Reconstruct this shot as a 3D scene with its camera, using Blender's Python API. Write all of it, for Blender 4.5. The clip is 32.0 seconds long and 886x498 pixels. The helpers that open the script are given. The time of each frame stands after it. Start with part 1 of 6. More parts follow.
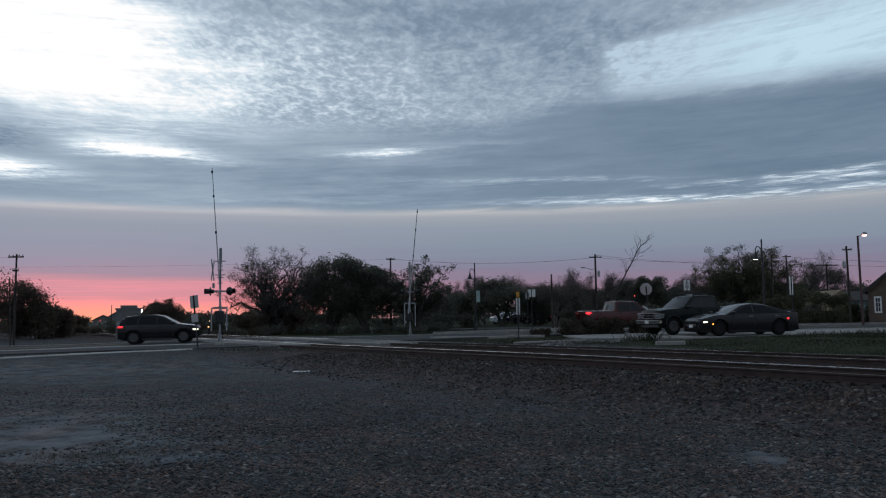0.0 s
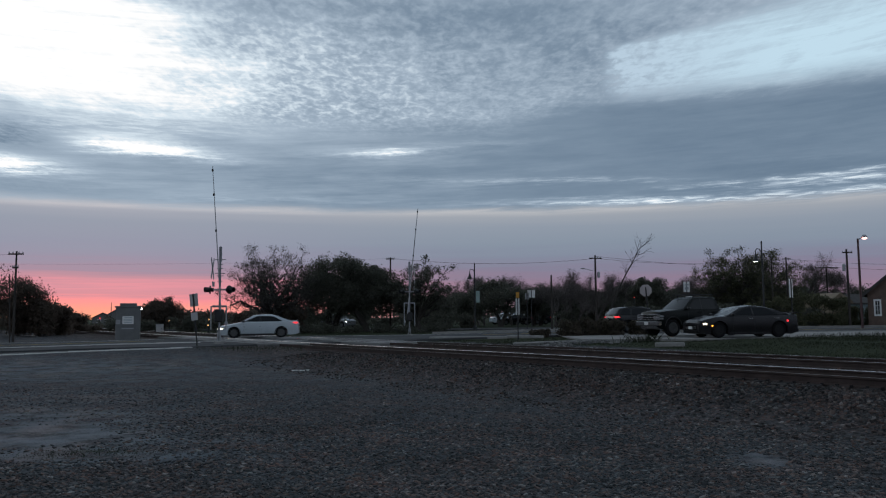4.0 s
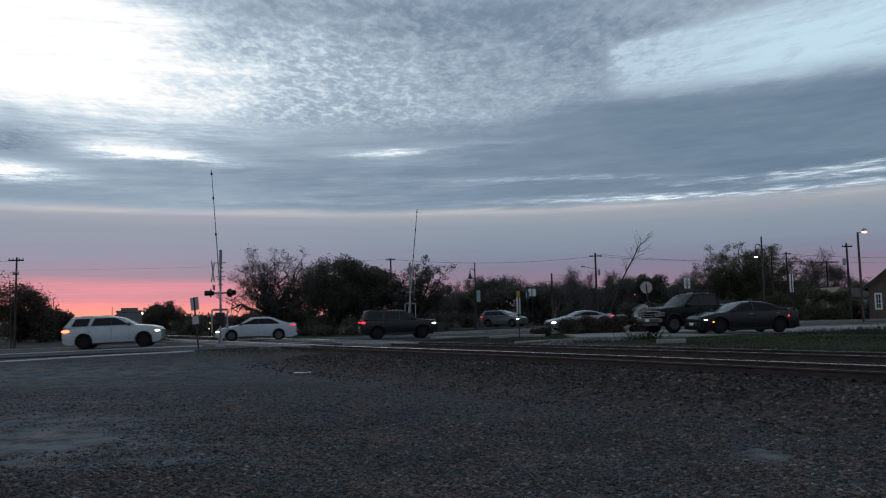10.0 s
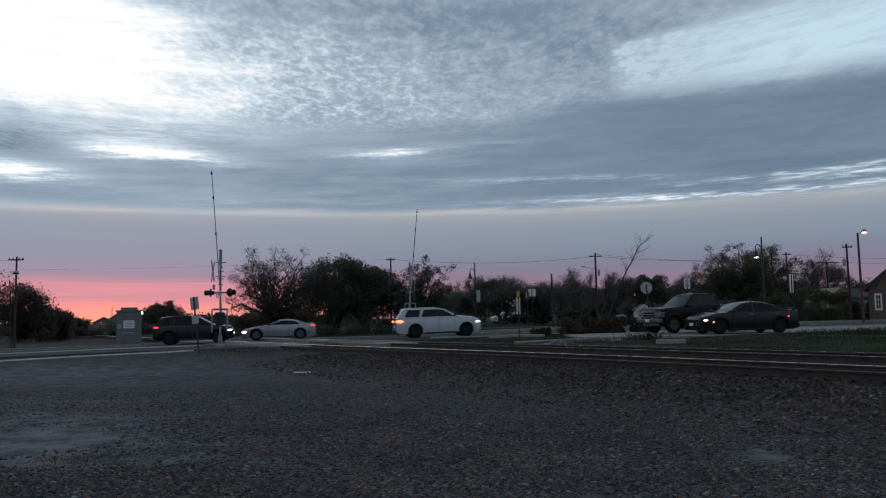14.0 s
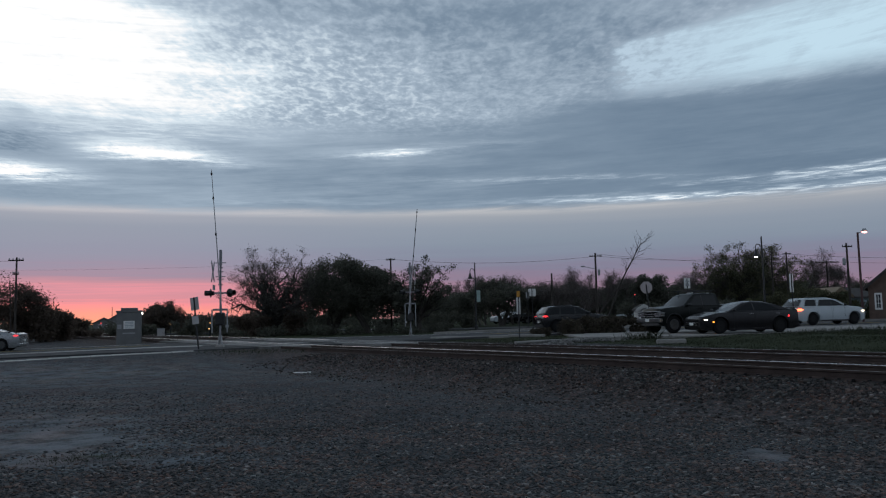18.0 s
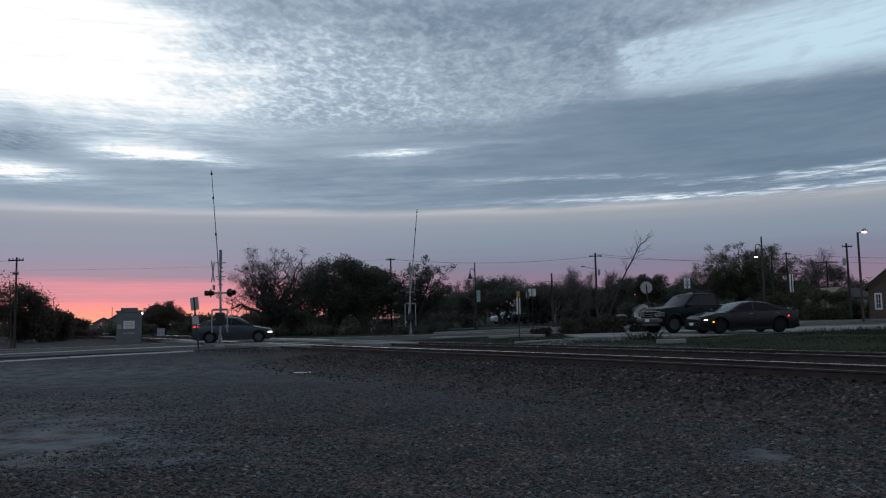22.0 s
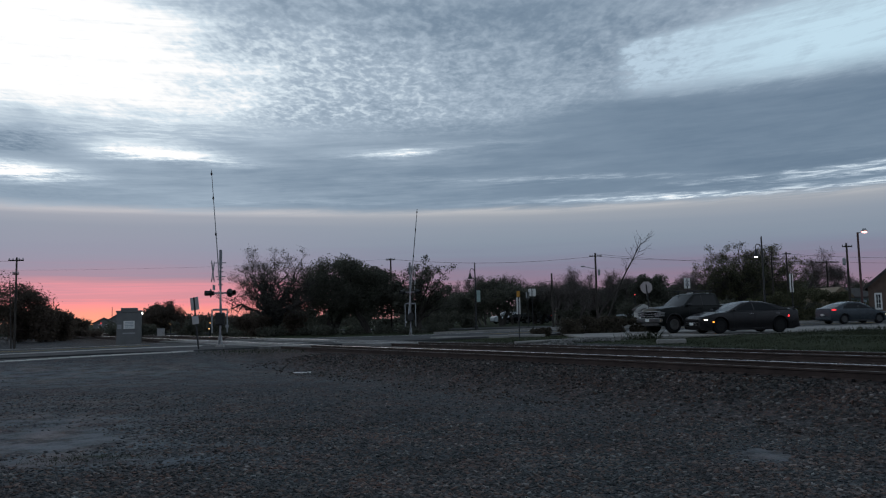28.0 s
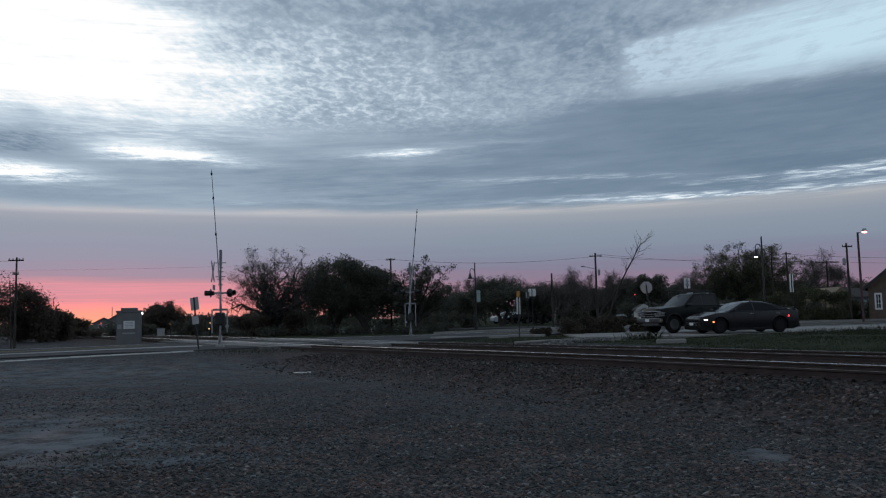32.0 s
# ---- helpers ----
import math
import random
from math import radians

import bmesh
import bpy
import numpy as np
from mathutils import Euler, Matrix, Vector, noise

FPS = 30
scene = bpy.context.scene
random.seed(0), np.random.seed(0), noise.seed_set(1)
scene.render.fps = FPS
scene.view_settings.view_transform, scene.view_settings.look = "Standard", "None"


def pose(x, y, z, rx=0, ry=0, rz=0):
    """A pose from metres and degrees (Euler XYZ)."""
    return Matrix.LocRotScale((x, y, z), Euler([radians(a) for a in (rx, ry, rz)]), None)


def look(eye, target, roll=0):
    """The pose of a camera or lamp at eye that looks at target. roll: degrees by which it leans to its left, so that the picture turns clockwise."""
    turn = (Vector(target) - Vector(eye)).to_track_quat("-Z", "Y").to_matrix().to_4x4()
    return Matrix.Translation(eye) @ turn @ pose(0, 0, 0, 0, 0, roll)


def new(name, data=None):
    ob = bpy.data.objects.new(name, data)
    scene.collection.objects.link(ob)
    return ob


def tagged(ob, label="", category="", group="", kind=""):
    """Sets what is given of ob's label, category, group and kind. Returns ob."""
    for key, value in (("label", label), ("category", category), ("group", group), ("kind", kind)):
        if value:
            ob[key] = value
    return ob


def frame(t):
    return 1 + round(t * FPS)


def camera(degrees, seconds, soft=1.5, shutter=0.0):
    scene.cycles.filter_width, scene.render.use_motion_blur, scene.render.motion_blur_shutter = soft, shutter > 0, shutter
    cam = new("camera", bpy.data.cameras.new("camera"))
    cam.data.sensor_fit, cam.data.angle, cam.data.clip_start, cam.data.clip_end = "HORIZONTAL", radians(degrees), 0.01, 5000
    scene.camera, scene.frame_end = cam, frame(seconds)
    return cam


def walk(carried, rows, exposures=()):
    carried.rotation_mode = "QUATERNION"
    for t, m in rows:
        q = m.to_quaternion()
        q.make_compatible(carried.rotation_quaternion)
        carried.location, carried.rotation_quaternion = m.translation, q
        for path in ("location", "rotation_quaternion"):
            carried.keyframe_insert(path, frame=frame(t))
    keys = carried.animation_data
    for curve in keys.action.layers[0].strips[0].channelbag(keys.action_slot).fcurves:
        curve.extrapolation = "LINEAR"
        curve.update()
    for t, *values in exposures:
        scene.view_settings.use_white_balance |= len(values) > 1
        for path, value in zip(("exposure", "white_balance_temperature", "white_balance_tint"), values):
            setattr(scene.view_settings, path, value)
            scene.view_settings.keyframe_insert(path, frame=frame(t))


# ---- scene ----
cam = camera(60.0, 32.0, 1.15, 0.5)
EYE = (0.0, 0.0, 1.7)
AIM = (0.0, 100.0, 1.7 + 8.84)
ROLLS = [(0, -0.80), (1.0, -0.78), (2.0, -0.66), (2.5, -0.60), (3.0, -0.52), (3.5, -0.42), (4.5, -0.41), (5.5, -0.41),
         (6.0, -0.44), (6.5, -0.65), (7.0, -0.88), (7.5, -1.03), (8.0, -1.12), (8.5, -1.17), (9.0, -1.26), (12.5, -1.26),
         (14.0, -1.18), (16.5, -1.18), (17.5, -1.26), (27.0, -1.24), (28.0, -1.26), (32.0, -1.26)]
walk(cam, [(t, look(EYE, AIM, r)) for t, r in ROLLS])

# ---------------------------------------------------------------- node helpers
def val(nt, sock, v):
    if isinstance(v, bpy.types.NodeSocket):
        nt.links.new(v, sock)
    else:
        sock.default_value = v


def op(nt, kind, a, b=0.0, c=0.0, clamp=False):
    n = nt.nodes.new("ShaderNodeMath")
    n.operation, n.use_clamp = kind, clamp
    for i, v in enumerate((a, b, c)):
        val(nt, n.inputs[i], v)
    return n.outputs[0]


def ramp01(nt, x, lo, hi, a=0.0, b=1.0):
    n = nt.nodes.new("ShaderNodeMapRange")
    n.interpolation_type = "SMOOTHSTEP"
    for i, v in enumerate((x, lo, hi, a, b)):
        val(nt, n.inputs[i], v)
    return n.outputs[0]


def blend(nt, f, a, b, kind="MIX"):
    n = nt.nodes.new("ShaderNodeMix")
    n.data_type, n.blend_type = "RGBA", kind
    val(nt, n.inputs[0], f)
    val(nt, n.inputs[6], a if isinstance(a, bpy.types.NodeSocket) else (*a, 1))
    val(nt, n.inputs[7], b if isinstance(b, bpy.types.NodeSocket) else (*b, 1))
    return n.outputs[2]


def noisy(nt, vec, scale, detail=3.0, rough=0.5, warp=0.0):
    n = nt.nodes.new("ShaderNodeTexNoise")
    val(nt, n.inputs["Vector"], vec)
    n.inputs["Scale"].default_value, n.inputs["Detail"].default_value = scale, detail
    n.inputs["Roughness"].default_value, n.inputs["Distortion"].default_value = rough, warp
    return n.outputs[0]


def combine(nt, x, y, z=0.0):
    n = nt.nodes.new("ShaderNodeCombineXYZ")
    for i, v in enumerate((x, y, z)):
        val(nt, n.inputs[i], v)
    return n.outputs[0]


def colours(nt, x, stops):
    n = nt.nodes.new("ShaderNodeValToRGB")
    val(nt, n.inputs[0], x)
    el = n.color_ramp.elements
    while len(el) < len(stops):
        el.new(0.5)
    for e, (p, c) in zip(el, stops):
        e.position, e.color = p, (*c, 1)
    return n.outputs[0]


def sky_angles(nt, vec):
    """Azimuth from north (+y) to the east, and height over the horizon, in degrees."""
    s = nt.nodes.new("ShaderNodeSeparateXYZ")
    nt.links.new(vec, s.inputs[0])
    x, y, z = s.outputs
    az = op(nt, "MULTIPLY", op(nt, "ARCTAN2", x, y), 57.2958)
    flat = op(nt, "SQRT", op(nt, "ADD", op(nt, "MULTIPLY", x, x), op(nt, "MULTIPLY", y, y)))
    el = op(nt, "MULTIPLY", op(nt, "ARCTAN2", z, flat), 57.2958)
    return az, el


def spot(nt, az, el, a0, e0, ra, re, tilt=0.0):
    """A soft round or oval patch of sky, 1 in its middle."""
    da, de = op(nt, "SUBTRACT", az, a0), op(nt, "SUBTRACT", el, e0)
    de = op(nt, "SUBTRACT", de, op(nt, "MULTIPLY", da, tilt))
    qa, qe = op(nt, "DIVIDE", da, ra), op(nt, "DIVIDE", de, re)
    q = op(nt, "ADD", op(nt, "MULTIPLY", qa, qa), op(nt, "MULTIPLY", qe, qe))
    return op(nt, "EXPONENT", op(nt, "MULTIPLY", q, -1.0))


# ---------------------------------------------------------------- dusk sky
SUN_AZ = -25.0
world = bpy.data.worlds.new("dusk_sky")
scene.world = world
world.use_nodes = True
nt = world.node_tree
nt.nodes.clear()
tc = nt.nodes.new("ShaderNodeTexCoord")
az, el = sky_angles(nt, tc.outputs["Generated"])
streak = noisy(nt, combine(nt, op(nt, "MULTIPLY", az, 0.06), op(nt, "MULTIPLY", el, 1.7)), 1.0, 5.0, 0.6)
elw = op(nt, "ADD", el, op(nt, "MULTIPLY", op(nt, "SUBTRACT", streak, 0.5), ramp01(nt, el, 3.0, 6.5, 2.3, 0.5)))
e01 = op(nt, "DIVIDE", elw, 30.0)
west = colours(nt, e01, [(0.0, (0.97, 0.37, 0.23)), (0.018, (1.0, 0.335, 0.285)), (0.048, (0.94, 0.295, 0.33)), (0.064, (0.64, 0.28, 0.34)), (0.078, (0.75, 0.295, 0.355)),
                         (0.095, (0.51, 0.275, 0.345)), (0.11, (0.365, 0.265, 0.355)), (0.135, (0.30, 0.285, 0.385)), (0.174, (0.28, 0.305, 0.40)), (0.225, (0.29, 0.33, 0.41)), (0.248, (0.34, 0.37, 0.44)), (0.262, (0.52, 0.52, 0.56)), (0.30, (0.50, 0.52, 0.57)), (0.40, (0.50, 0.63, 0.76)), (1.0, (0.50, 0.70, 0.90))])
east = colours(nt, e01, [(0.0, (0.34, 0.20, 0.26)), (0.05, (0.31, 0.20, 0.275)), (0.085, (0.265, 0.20, 0.285)), (0.12, (0.225, 0.215, 0.305)), (0.15, (0.22, 0.255, 0.34)), (0.18, (0.235, 0.285, 0.36)), (0.22, (0.27, 0.315, 0.385)), (0.248, (0.34, 0.37, 0.42)), (0.262, (0.52, 0.525, 0.545)),
                         (0.42, (0.46, 0.60, 0.75)), (0.75, (0.50, 0.72, 0.92)), (1.0, (0.40, 0.60, 0.80))])
dark = colours(nt, e01, [(0.0, (0.10, 0.11, 0.14)), (0.25, (0.20, 0.23, 0.29)), (0.6, (0.46, 0.53, 0.64)), (1.0, (0.44, 0.51, 0.62))])
over = (0.165, 0.205, 0.262)
daz = op(nt, "ABSOLUTE", op(nt, "SUBTRACT", az, SUN_AZ))
tint = blend(nt, ramp01(nt, daz, 2.0, 31.5), west, east)
tint = blend(nt, ramp01(nt, daz, 60.0, 130.0), tint, dark)
tint = blend(nt, ramp01(nt, el, 26.0, 48.0), tint, over)
glow = spot(nt, az, el, SUN_AZ, 0.0, 5.0, 1.0)
tint = blend(nt, op(nt, "MULTIPLY", glow, 0.32), tint, (1.2, 0.50, 0.20))
atmos = nt.nodes.new("ShaderNodeTexSky")
atmos.sky_type, atmos.sun_disc = "NISHITA", False
atmos.sun_elevation, atmos.sun_rotation = radians(0.5), radians(SUN_AZ)
bg = nt.nodes.new("ShaderNodeBackground")
total = blend(nt, 0.003, tint, atmos.outputs[0], "ADD")
nt.links.new(total, bg.inputs[0])
bg.inputs[1].default_value = 1.0
nt.links.new(bg.outputs[0], nt.nodes.new("ShaderNodeOutputWorld").inputs[0])


# ---------------------------------------------------------------- materials
def mat(name, base, rough=0.8, metal=0.0, var=0.25, scale=3.0, fine=40.0, bump=0.0, bump_scale=None, second=None, spec=0.5, rand=0.0):
    m = bpy.data.materials.new(name)
    m.use_nodes = True
    nt = m.node_tree
    b = nt.nodes["Principled BSDF"]
    vec = nt.nodes.new("ShaderNodeTexCoord").outputs["Object"]
    n1, n2 = noisy(nt, vec, scale, 4.0, 0.6), noisy(nt, vec, fine, 3.0, 0.6)
    f = op(nt, "ADD", op(nt, "MULTIPLY", n1, 0.6), op(nt, "MULTIPLY", n2, 0.4))
    if rand:
        info = nt.nodes.new("ShaderNodeObjectInfo")
        f = op(nt, "ADD", f, op(nt, "MULTIPLY", op(nt, "SUBTRACT", info.outputs["Random"], 0.5), rand))
    lo = tuple(c * (1 - var) for c in base)
    hi = tuple(min(1, c * (1 + var)) for c in base) if second is None else second
    col = blend(nt, ramp01(nt, f, 0.3, 0.7), lo, hi)
    nt.links.new(col, b.inputs["Base Color"])
    b.inputs["Metallic"].default_value = metal
    b.inputs["Specular IOR Level"].default_value = spec
    nt.links.new(ramp01(nt, n2, 0.2, 0.8, max(0.02, rough - 0.1), min(1, rough + 0.1)), b.inputs["Roughness"])
    if bump:
        bp = nt.nodes.new("ShaderNodeBump")
        bp.inputs["Strength"].default_value, bp.inputs["Distance"].default_value = bump, 0.02
        nt.links.new(noisy(nt, vec, bump_scale or fine, 4.0, 0.6), bp.inputs["Height"])
        nt.links.new(bp.outputs[0], b.inputs["Normal"])
    return m


def paint(name, base, rough=0.25, metal=0.3, dust=0.25):
    m = mat(name, base, rough, metal, 0.06, 2.0, 60.0, spec=0.2 if max(base) < 0.1 else 0.5)
    b = m.node_tree.nodes["Principled BSDF"]
    b.inputs["Coat Weight"].default_value, b.inputs["Coat Roughness"].default_value = (0.4 if max(base) < 0.1 else 0.8), 0.05
    return m


def glow_mat(name, col, strength):
    m = bpy.data.materials.new(name)
    m.use_nodes = True
    b = m.node_tree.nodes["Principled BSDF"]
    b.inputs["Base Color"].default_value = (*col, 1)
    b.inputs["Emission Color"].default_value = (*col, 1)
    b.inputs["Emission Strength"].default_value = strength
    return m


def island_mat(name, stops, rough=0.9, spec=0.3, translucent=0.0, rusty=False):
    """Each piece of a joined mesh takes its own tone."""
    m = bpy.data.materials.new(name)
    m.use_nodes = True
    nt = m.node_tree
    b = nt.nodes["Principled BSDF"]
    geo = nt.nodes.new("ShaderNodeNewGeometry")
    c = colours(nt, geo.outputs["Random Per Island"], stops)
    vec = nt.nodes.new("ShaderNodeTexCoord").outputs["Object"]
    c = blend(nt, 1.0, c, colours(nt, noisy(nt, vec, 0.6, 3.0), [(0.3, (0.7, 0.7, 0.7)), (0.7, (1.15, 1.15, 1.15))]), "MULTIPLY")
    if rusty:
        c = blend(nt, 1.0, c, blend(nt, ramp01(nt, noisy(nt, vec, 0.85, 5.0, 0.62), 0.42, 0.64), (1.04, 1.12, 1.10), (1.28, 1.16, 1.09)), "MULTIPLY")
    nt.links.new(c, b.inputs["Base Color"])
    b.inputs["Roughness"].default_value, b.inputs["Specular IOR Level"].default_value = rough, spec
    if translucent:
        tl = nt.nodes.new("ShaderNodeBsdfTranslucent")
        nt.links.new(c, tl.inputs[0])
        mx = nt.nodes.new("ShaderNodeMixShader")
        mx.inputs[0].default_value = translucent
        nt.links.new(b.outputs[0], mx.inputs[1])
        nt.links.new(tl.outputs[0], mx.inputs[2])
        nt.links.new(mx.outputs[0], nt.nodes["Material Output"].inputs[0])
    return m


M_glass = bpy.data.materials.new("car_glass")
M_glass.use_nodes = True
_b = M_glass.node_tree.nodes["Principled BSDF"]
_b.inputs["Base Color"].default_value = (0.012, 0.014, 0.016, 1)
_b.inputs["Roughness"].default_value, _b.inputs["Specular IOR Level"].default_value = 0.05, 0.20
M_screen = M_glass.copy()
M_screen.name = "windscreen_glass"
M_screen.node_tree.nodes["Principled BSDF"].inputs["Specular IOR Level"].default_value = 0.5
M_tyre = mat("tyre_rubber", (0.013, 0.013, 0.014), 0.9, 0, 0.3, 8, 60, spec=0.1)
M_rim = mat("alloy_rim", (0.34, 0.345, 0.355), 0.4, 0.6, 0.2, 8, 60)
M_rim_dark = mat("alloy_rim_well", (0.085, 0.087, 0.09), 0.5, 0.6, 0.2, 8, 60)
M_rim_black = mat("black_rim", (0.012, 0.012, 0.013), 0.45, 0.0, 0.2, 8, 60, spec=0.2)
# Near-black; the shade in grille holes and wheel wells is put into the colour.
M_grille = mat("grille_and_recess_black", (0.006, 0.006, 0.006), 0.8, 0, 0.3, 8, 60, spec=0.1)
M_trim = mat("black_trim", (0.02, 0.02, 0.022), 0.6, 0, 0.3, 8, 60)
M_chrome = mat("chrome", (0.45, 0.45, 0.47), 0.25, 1.0, 0.1, 8, 60)
M_tail = glow_mat("tail_light_lit", (1.0, 0.035, 0.045), 1.7)
M_brake = glow_mat("brake_light_lit", (1.0, 0.17, 0.07), 4.0)
M_tail_dim = glow_mat("tail_light", (0.55, 0.02, 0.02), 0.25)
M_head = glow_mat("head_light_lit", (1.0, 0.86, 0.62), 4.0)
M_head_cool = glow_mat("head_light_cool", (0.88, 0.93, 1.0), 9.0)
M_head_off = mat("head_lamp_lens", (0.22, 0.225, 0.23), 0.15, 0.3, 0.1)
M_amber = glow_mat("amber_marker", (1.0, 0.32, 0.04), 5.0)
M_galv = mat("galvanised_steel", (0.34, 0.35, 0.36), 0.55, 0.6, 0.2, 3, 40)
M_alu = mat("painted_silver", (0.28, 0.28, 0.30), 0.55, 0.3, 0.2, 3, 40)
M_black = mat("black_paint", (0.015, 0.015, 0.016), 0.5, 0, 0.3, 5, 50)
M_white = mat("white_paint", (0.72, 0.72, 0.70), 0.5, 0, 0.1, 4, 50)
# Grey sign; its slight pink is car-lamp light put into the colour.
M_stop = mat("grey_sign_pink_lit", (0.42, 0.37, 0.365), 0.5, 0, 0.1)
M_signback = mat("bare_sign_back", (0.40, 0.39, 0.39), 0.5, 0.2, 0.1)
M_dry = island_mat("dry_brush", [(0.0, (0.04, 0.034, 0.026)), (0.6, (0.075, 0.06, 0.045)), (1.0, (0.11, 0.095, 0.065))], 0.9)
M_pole = mat("weathered_pole_wood", (0.045, 0.037, 0.032), 0.9, 0, 0.35, 2, 30, 0.3)
M_bark = mat("oak_bark", (0.045, 0.039, 0.034), 0.95, 0, 0.4, 4, 30, 0.5)
M_oak = mat("grey_oak_bark", (0.060, 0.053, 0.050), 0.95, 0, 0.35, 4, 30, 0.4)
M_twig = mat("grey_twigs", (0.105, 0.09, 0.084), 0.95, 0, 0.3, 4, 30)
M_leaf = island_mat("oak_leaves", [(0.0, (0.085, 0.088, 0.070)), (0.5, (0.115, 0.118, 0.092)), (1.0, (0.14, 0.14, 0.112))], 0.6, translucent=0.55)
# Paler, warmer leaf copy; sunset haze over the left trees is in its colour.
M_leaf_warm = island_mat("hazy_warm_leaves", [(0.0, (0.10, 0.078, 0.062)), (0.5, (0.135, 0.105, 0.084)), (1.0, (0.165, 0.13, 0.105))], 0.7, translucent=0.62)
M_leaf_b = island_mat("shrub_leaves", [(0.0, (0.075, 0.078, 0.048)), (0.5, (0.12, 0.125, 0.072)), (1.0, (0.17, 0.165, 0.098))], 0.8, translucent=0.45)
M_grass = island_mat("grass_blades", [(0.0, (0.014, 0.021, 0.009)), (0.6, (0.023, 0.032, 0.013)), (1.0, (0.044, 0.043, 0.023))], 0.85)
M_gravel = island_mat("gravel_stones", [(0.0, (0.03, 0.031, 0.034)), (0.4, (0.062, 0.064, 0.069)), (0.66, (0.115, 0.117, 0.123)), (0.74, (0.12, 0.08, 0.07)), (0.92, (0.15, 0.115, 0.105)), (1.0, (0.24, 0.235, 0.235))], 0.95, rusty=True)
M_ballast = island_mat("ballast_stones", [(0.0, (0.028, 0.025, 0.025)), (0.4, (0.056, 0.050, 0.050)), (0.7, (0.097, 0.088, 0.087)), (0.85, (0.098, 0.058, 0.047)), (0.96, (0.14, 0.128, 0.12)), (1.0, (0.22, 0.215, 0.215))], 0.95, rusty=True)
M_conc = mat("worn_concrete", (0.27, 0.26, 0.245), 0.9, 0, 0.25, 1.2, 20, 0.2)
M_asph = mat("worn_asphalt", (0.064, 0.066, 0.069), 0.9, 0, 0.4, 0.45, 60, 0.3, spec=0.2)
M_line = mat("worn_road_paint", (0.45, 0.44, 0.42), 0.7, 0, 0.35, 3, 30)
M_yline = mat("worn_yellow_paint", (0.42, 0.30, 0.07), 0.7, 0, 0.35, 3, 30)
M_rail = mat("rusty_rail_side", (0.062, 0.042, 0.036), 0.85, 0.2, 0.35, 3, 40, 0.2)
M_railtop = mat("polished_rail_head", (0.62, 0.58, 0.575), 0.27, 1.0, 0.1, 0.4, 2)
M_raildull = mat("worn_rail_head", (0.16, 0.13, 0.12), 0.5, 0.8, 0.25, 2, 30)
M_anchor = mat("black_tie_ends_and_clips", (0.012, 0.010, 0.010), 0.8, 0.2, 0.3, 4, 30)
M_kerb = mat("pale_concrete", (0.52, 0.51, 0.49), 0.9, 0, 0.2, 0.8, 20, 0.2)
M_tie = mat("creosoted_tie", (0.035, 0.028, 0.024), 0.95, 0, 0.4, 6, 40, 0.5, rand=0.5)
M_shed = mat("grey_green_steel", (0.145, 0.15, 0.15), 0.6, 0.1, 0.15, 2, 30)
M_brick = mat("brown_brick_wall", (0.125, 0.085, 0.068), 0.9, 0, 0.3, 2, 25, 0.3)
M_roof = mat("dark_shingles", (0.06, 0.055, 0.052), 0.9, 0, 0.3, 3, 30, 0.3)
M_side = mat("pale_siding", (0.5, 0.5, 0.48), 0.8, 0, 0.15, 2, 30)
M_blue = mat("blue_grey_siding", (0.26, 0.33, 0.36), 0.8, 0, 0.15, 2, 30)
M_tan = mat("tan_siding", (0.24, 0.19, 0.13), 0.8, 0, 0.2, 2, 30)
M_pane = mat("dark_window_pane", (0.03, 0.035, 0.04), 0.08, 0, 0.2)
M_yellow = mat("yellow_sign_sheet", (0.55, 0.26, 0.03), 0.5, 0, 0.15)
M_banner = mat("pale_green_banner", (0.30, 0.40, 0.38), 0.8, 0, 0.2)
M_bulb = glow_mat("sodium_lamp", (1.0, 0.50, 0.46), 2.2)
M_bulb_w = glow_mat("white_lamp", (1.0, 0.92, 0.85), 8.0)
M_warm = glow_mat("warm_window_lamp", (1.0, 0.45, 0.16), 2.2)
M_redlamp = glow_mat("red_signal_lamp", (1.0, 0.05, 0.05), 2.2)
M_wire = mat("cable", (0.03, 0.03, 0.03), 0.7)


# ---------------------------------------------------------------- mesh helpers
def mesh_ob(name, verts, faces, material, parent=None, label="", smooth=None):
    me = bpy.data.meshes.new(name)
    me.from_pydata([tuple(v) for v in verts], [], faces)
    mats = material if isinstance(material, (list, tuple)) else [material]
    for m in mats:
        me.materials.append(m)
    if smooth is not None:
        me.polygons.foreach_set("use_smooth", [True] * len(me.polygons))
        me.set_sharp_from_angle(angle=radians(smooth))
    me.update()
    ob = new(name, me)
    if parent is not None:
        ob.parent = parent
    if label:
        ob["label"] = label
    return ob


def part(name, bm, material, parent, label="", smooth=None):
    me = bpy.data.meshes.new(name)
    bm.to_mesh(me)
    bm.free()
    me.materials.append(material)
    if smooth is not None:
        me.polygons.foreach_set("use_smooth", [True] * len(me.polygons))
        me.set_sharp_from_angle(angle=radians(smooth))
    ob = new(name, me)
    ob.parent = parent
    if label:
        ob["label"] = label
    return ob


def empty(name, m, label, category, group="", kind=""):
    ob = new(name)
    ob.matrix_basis = m
    return tagged(ob, label, category, group, kind)


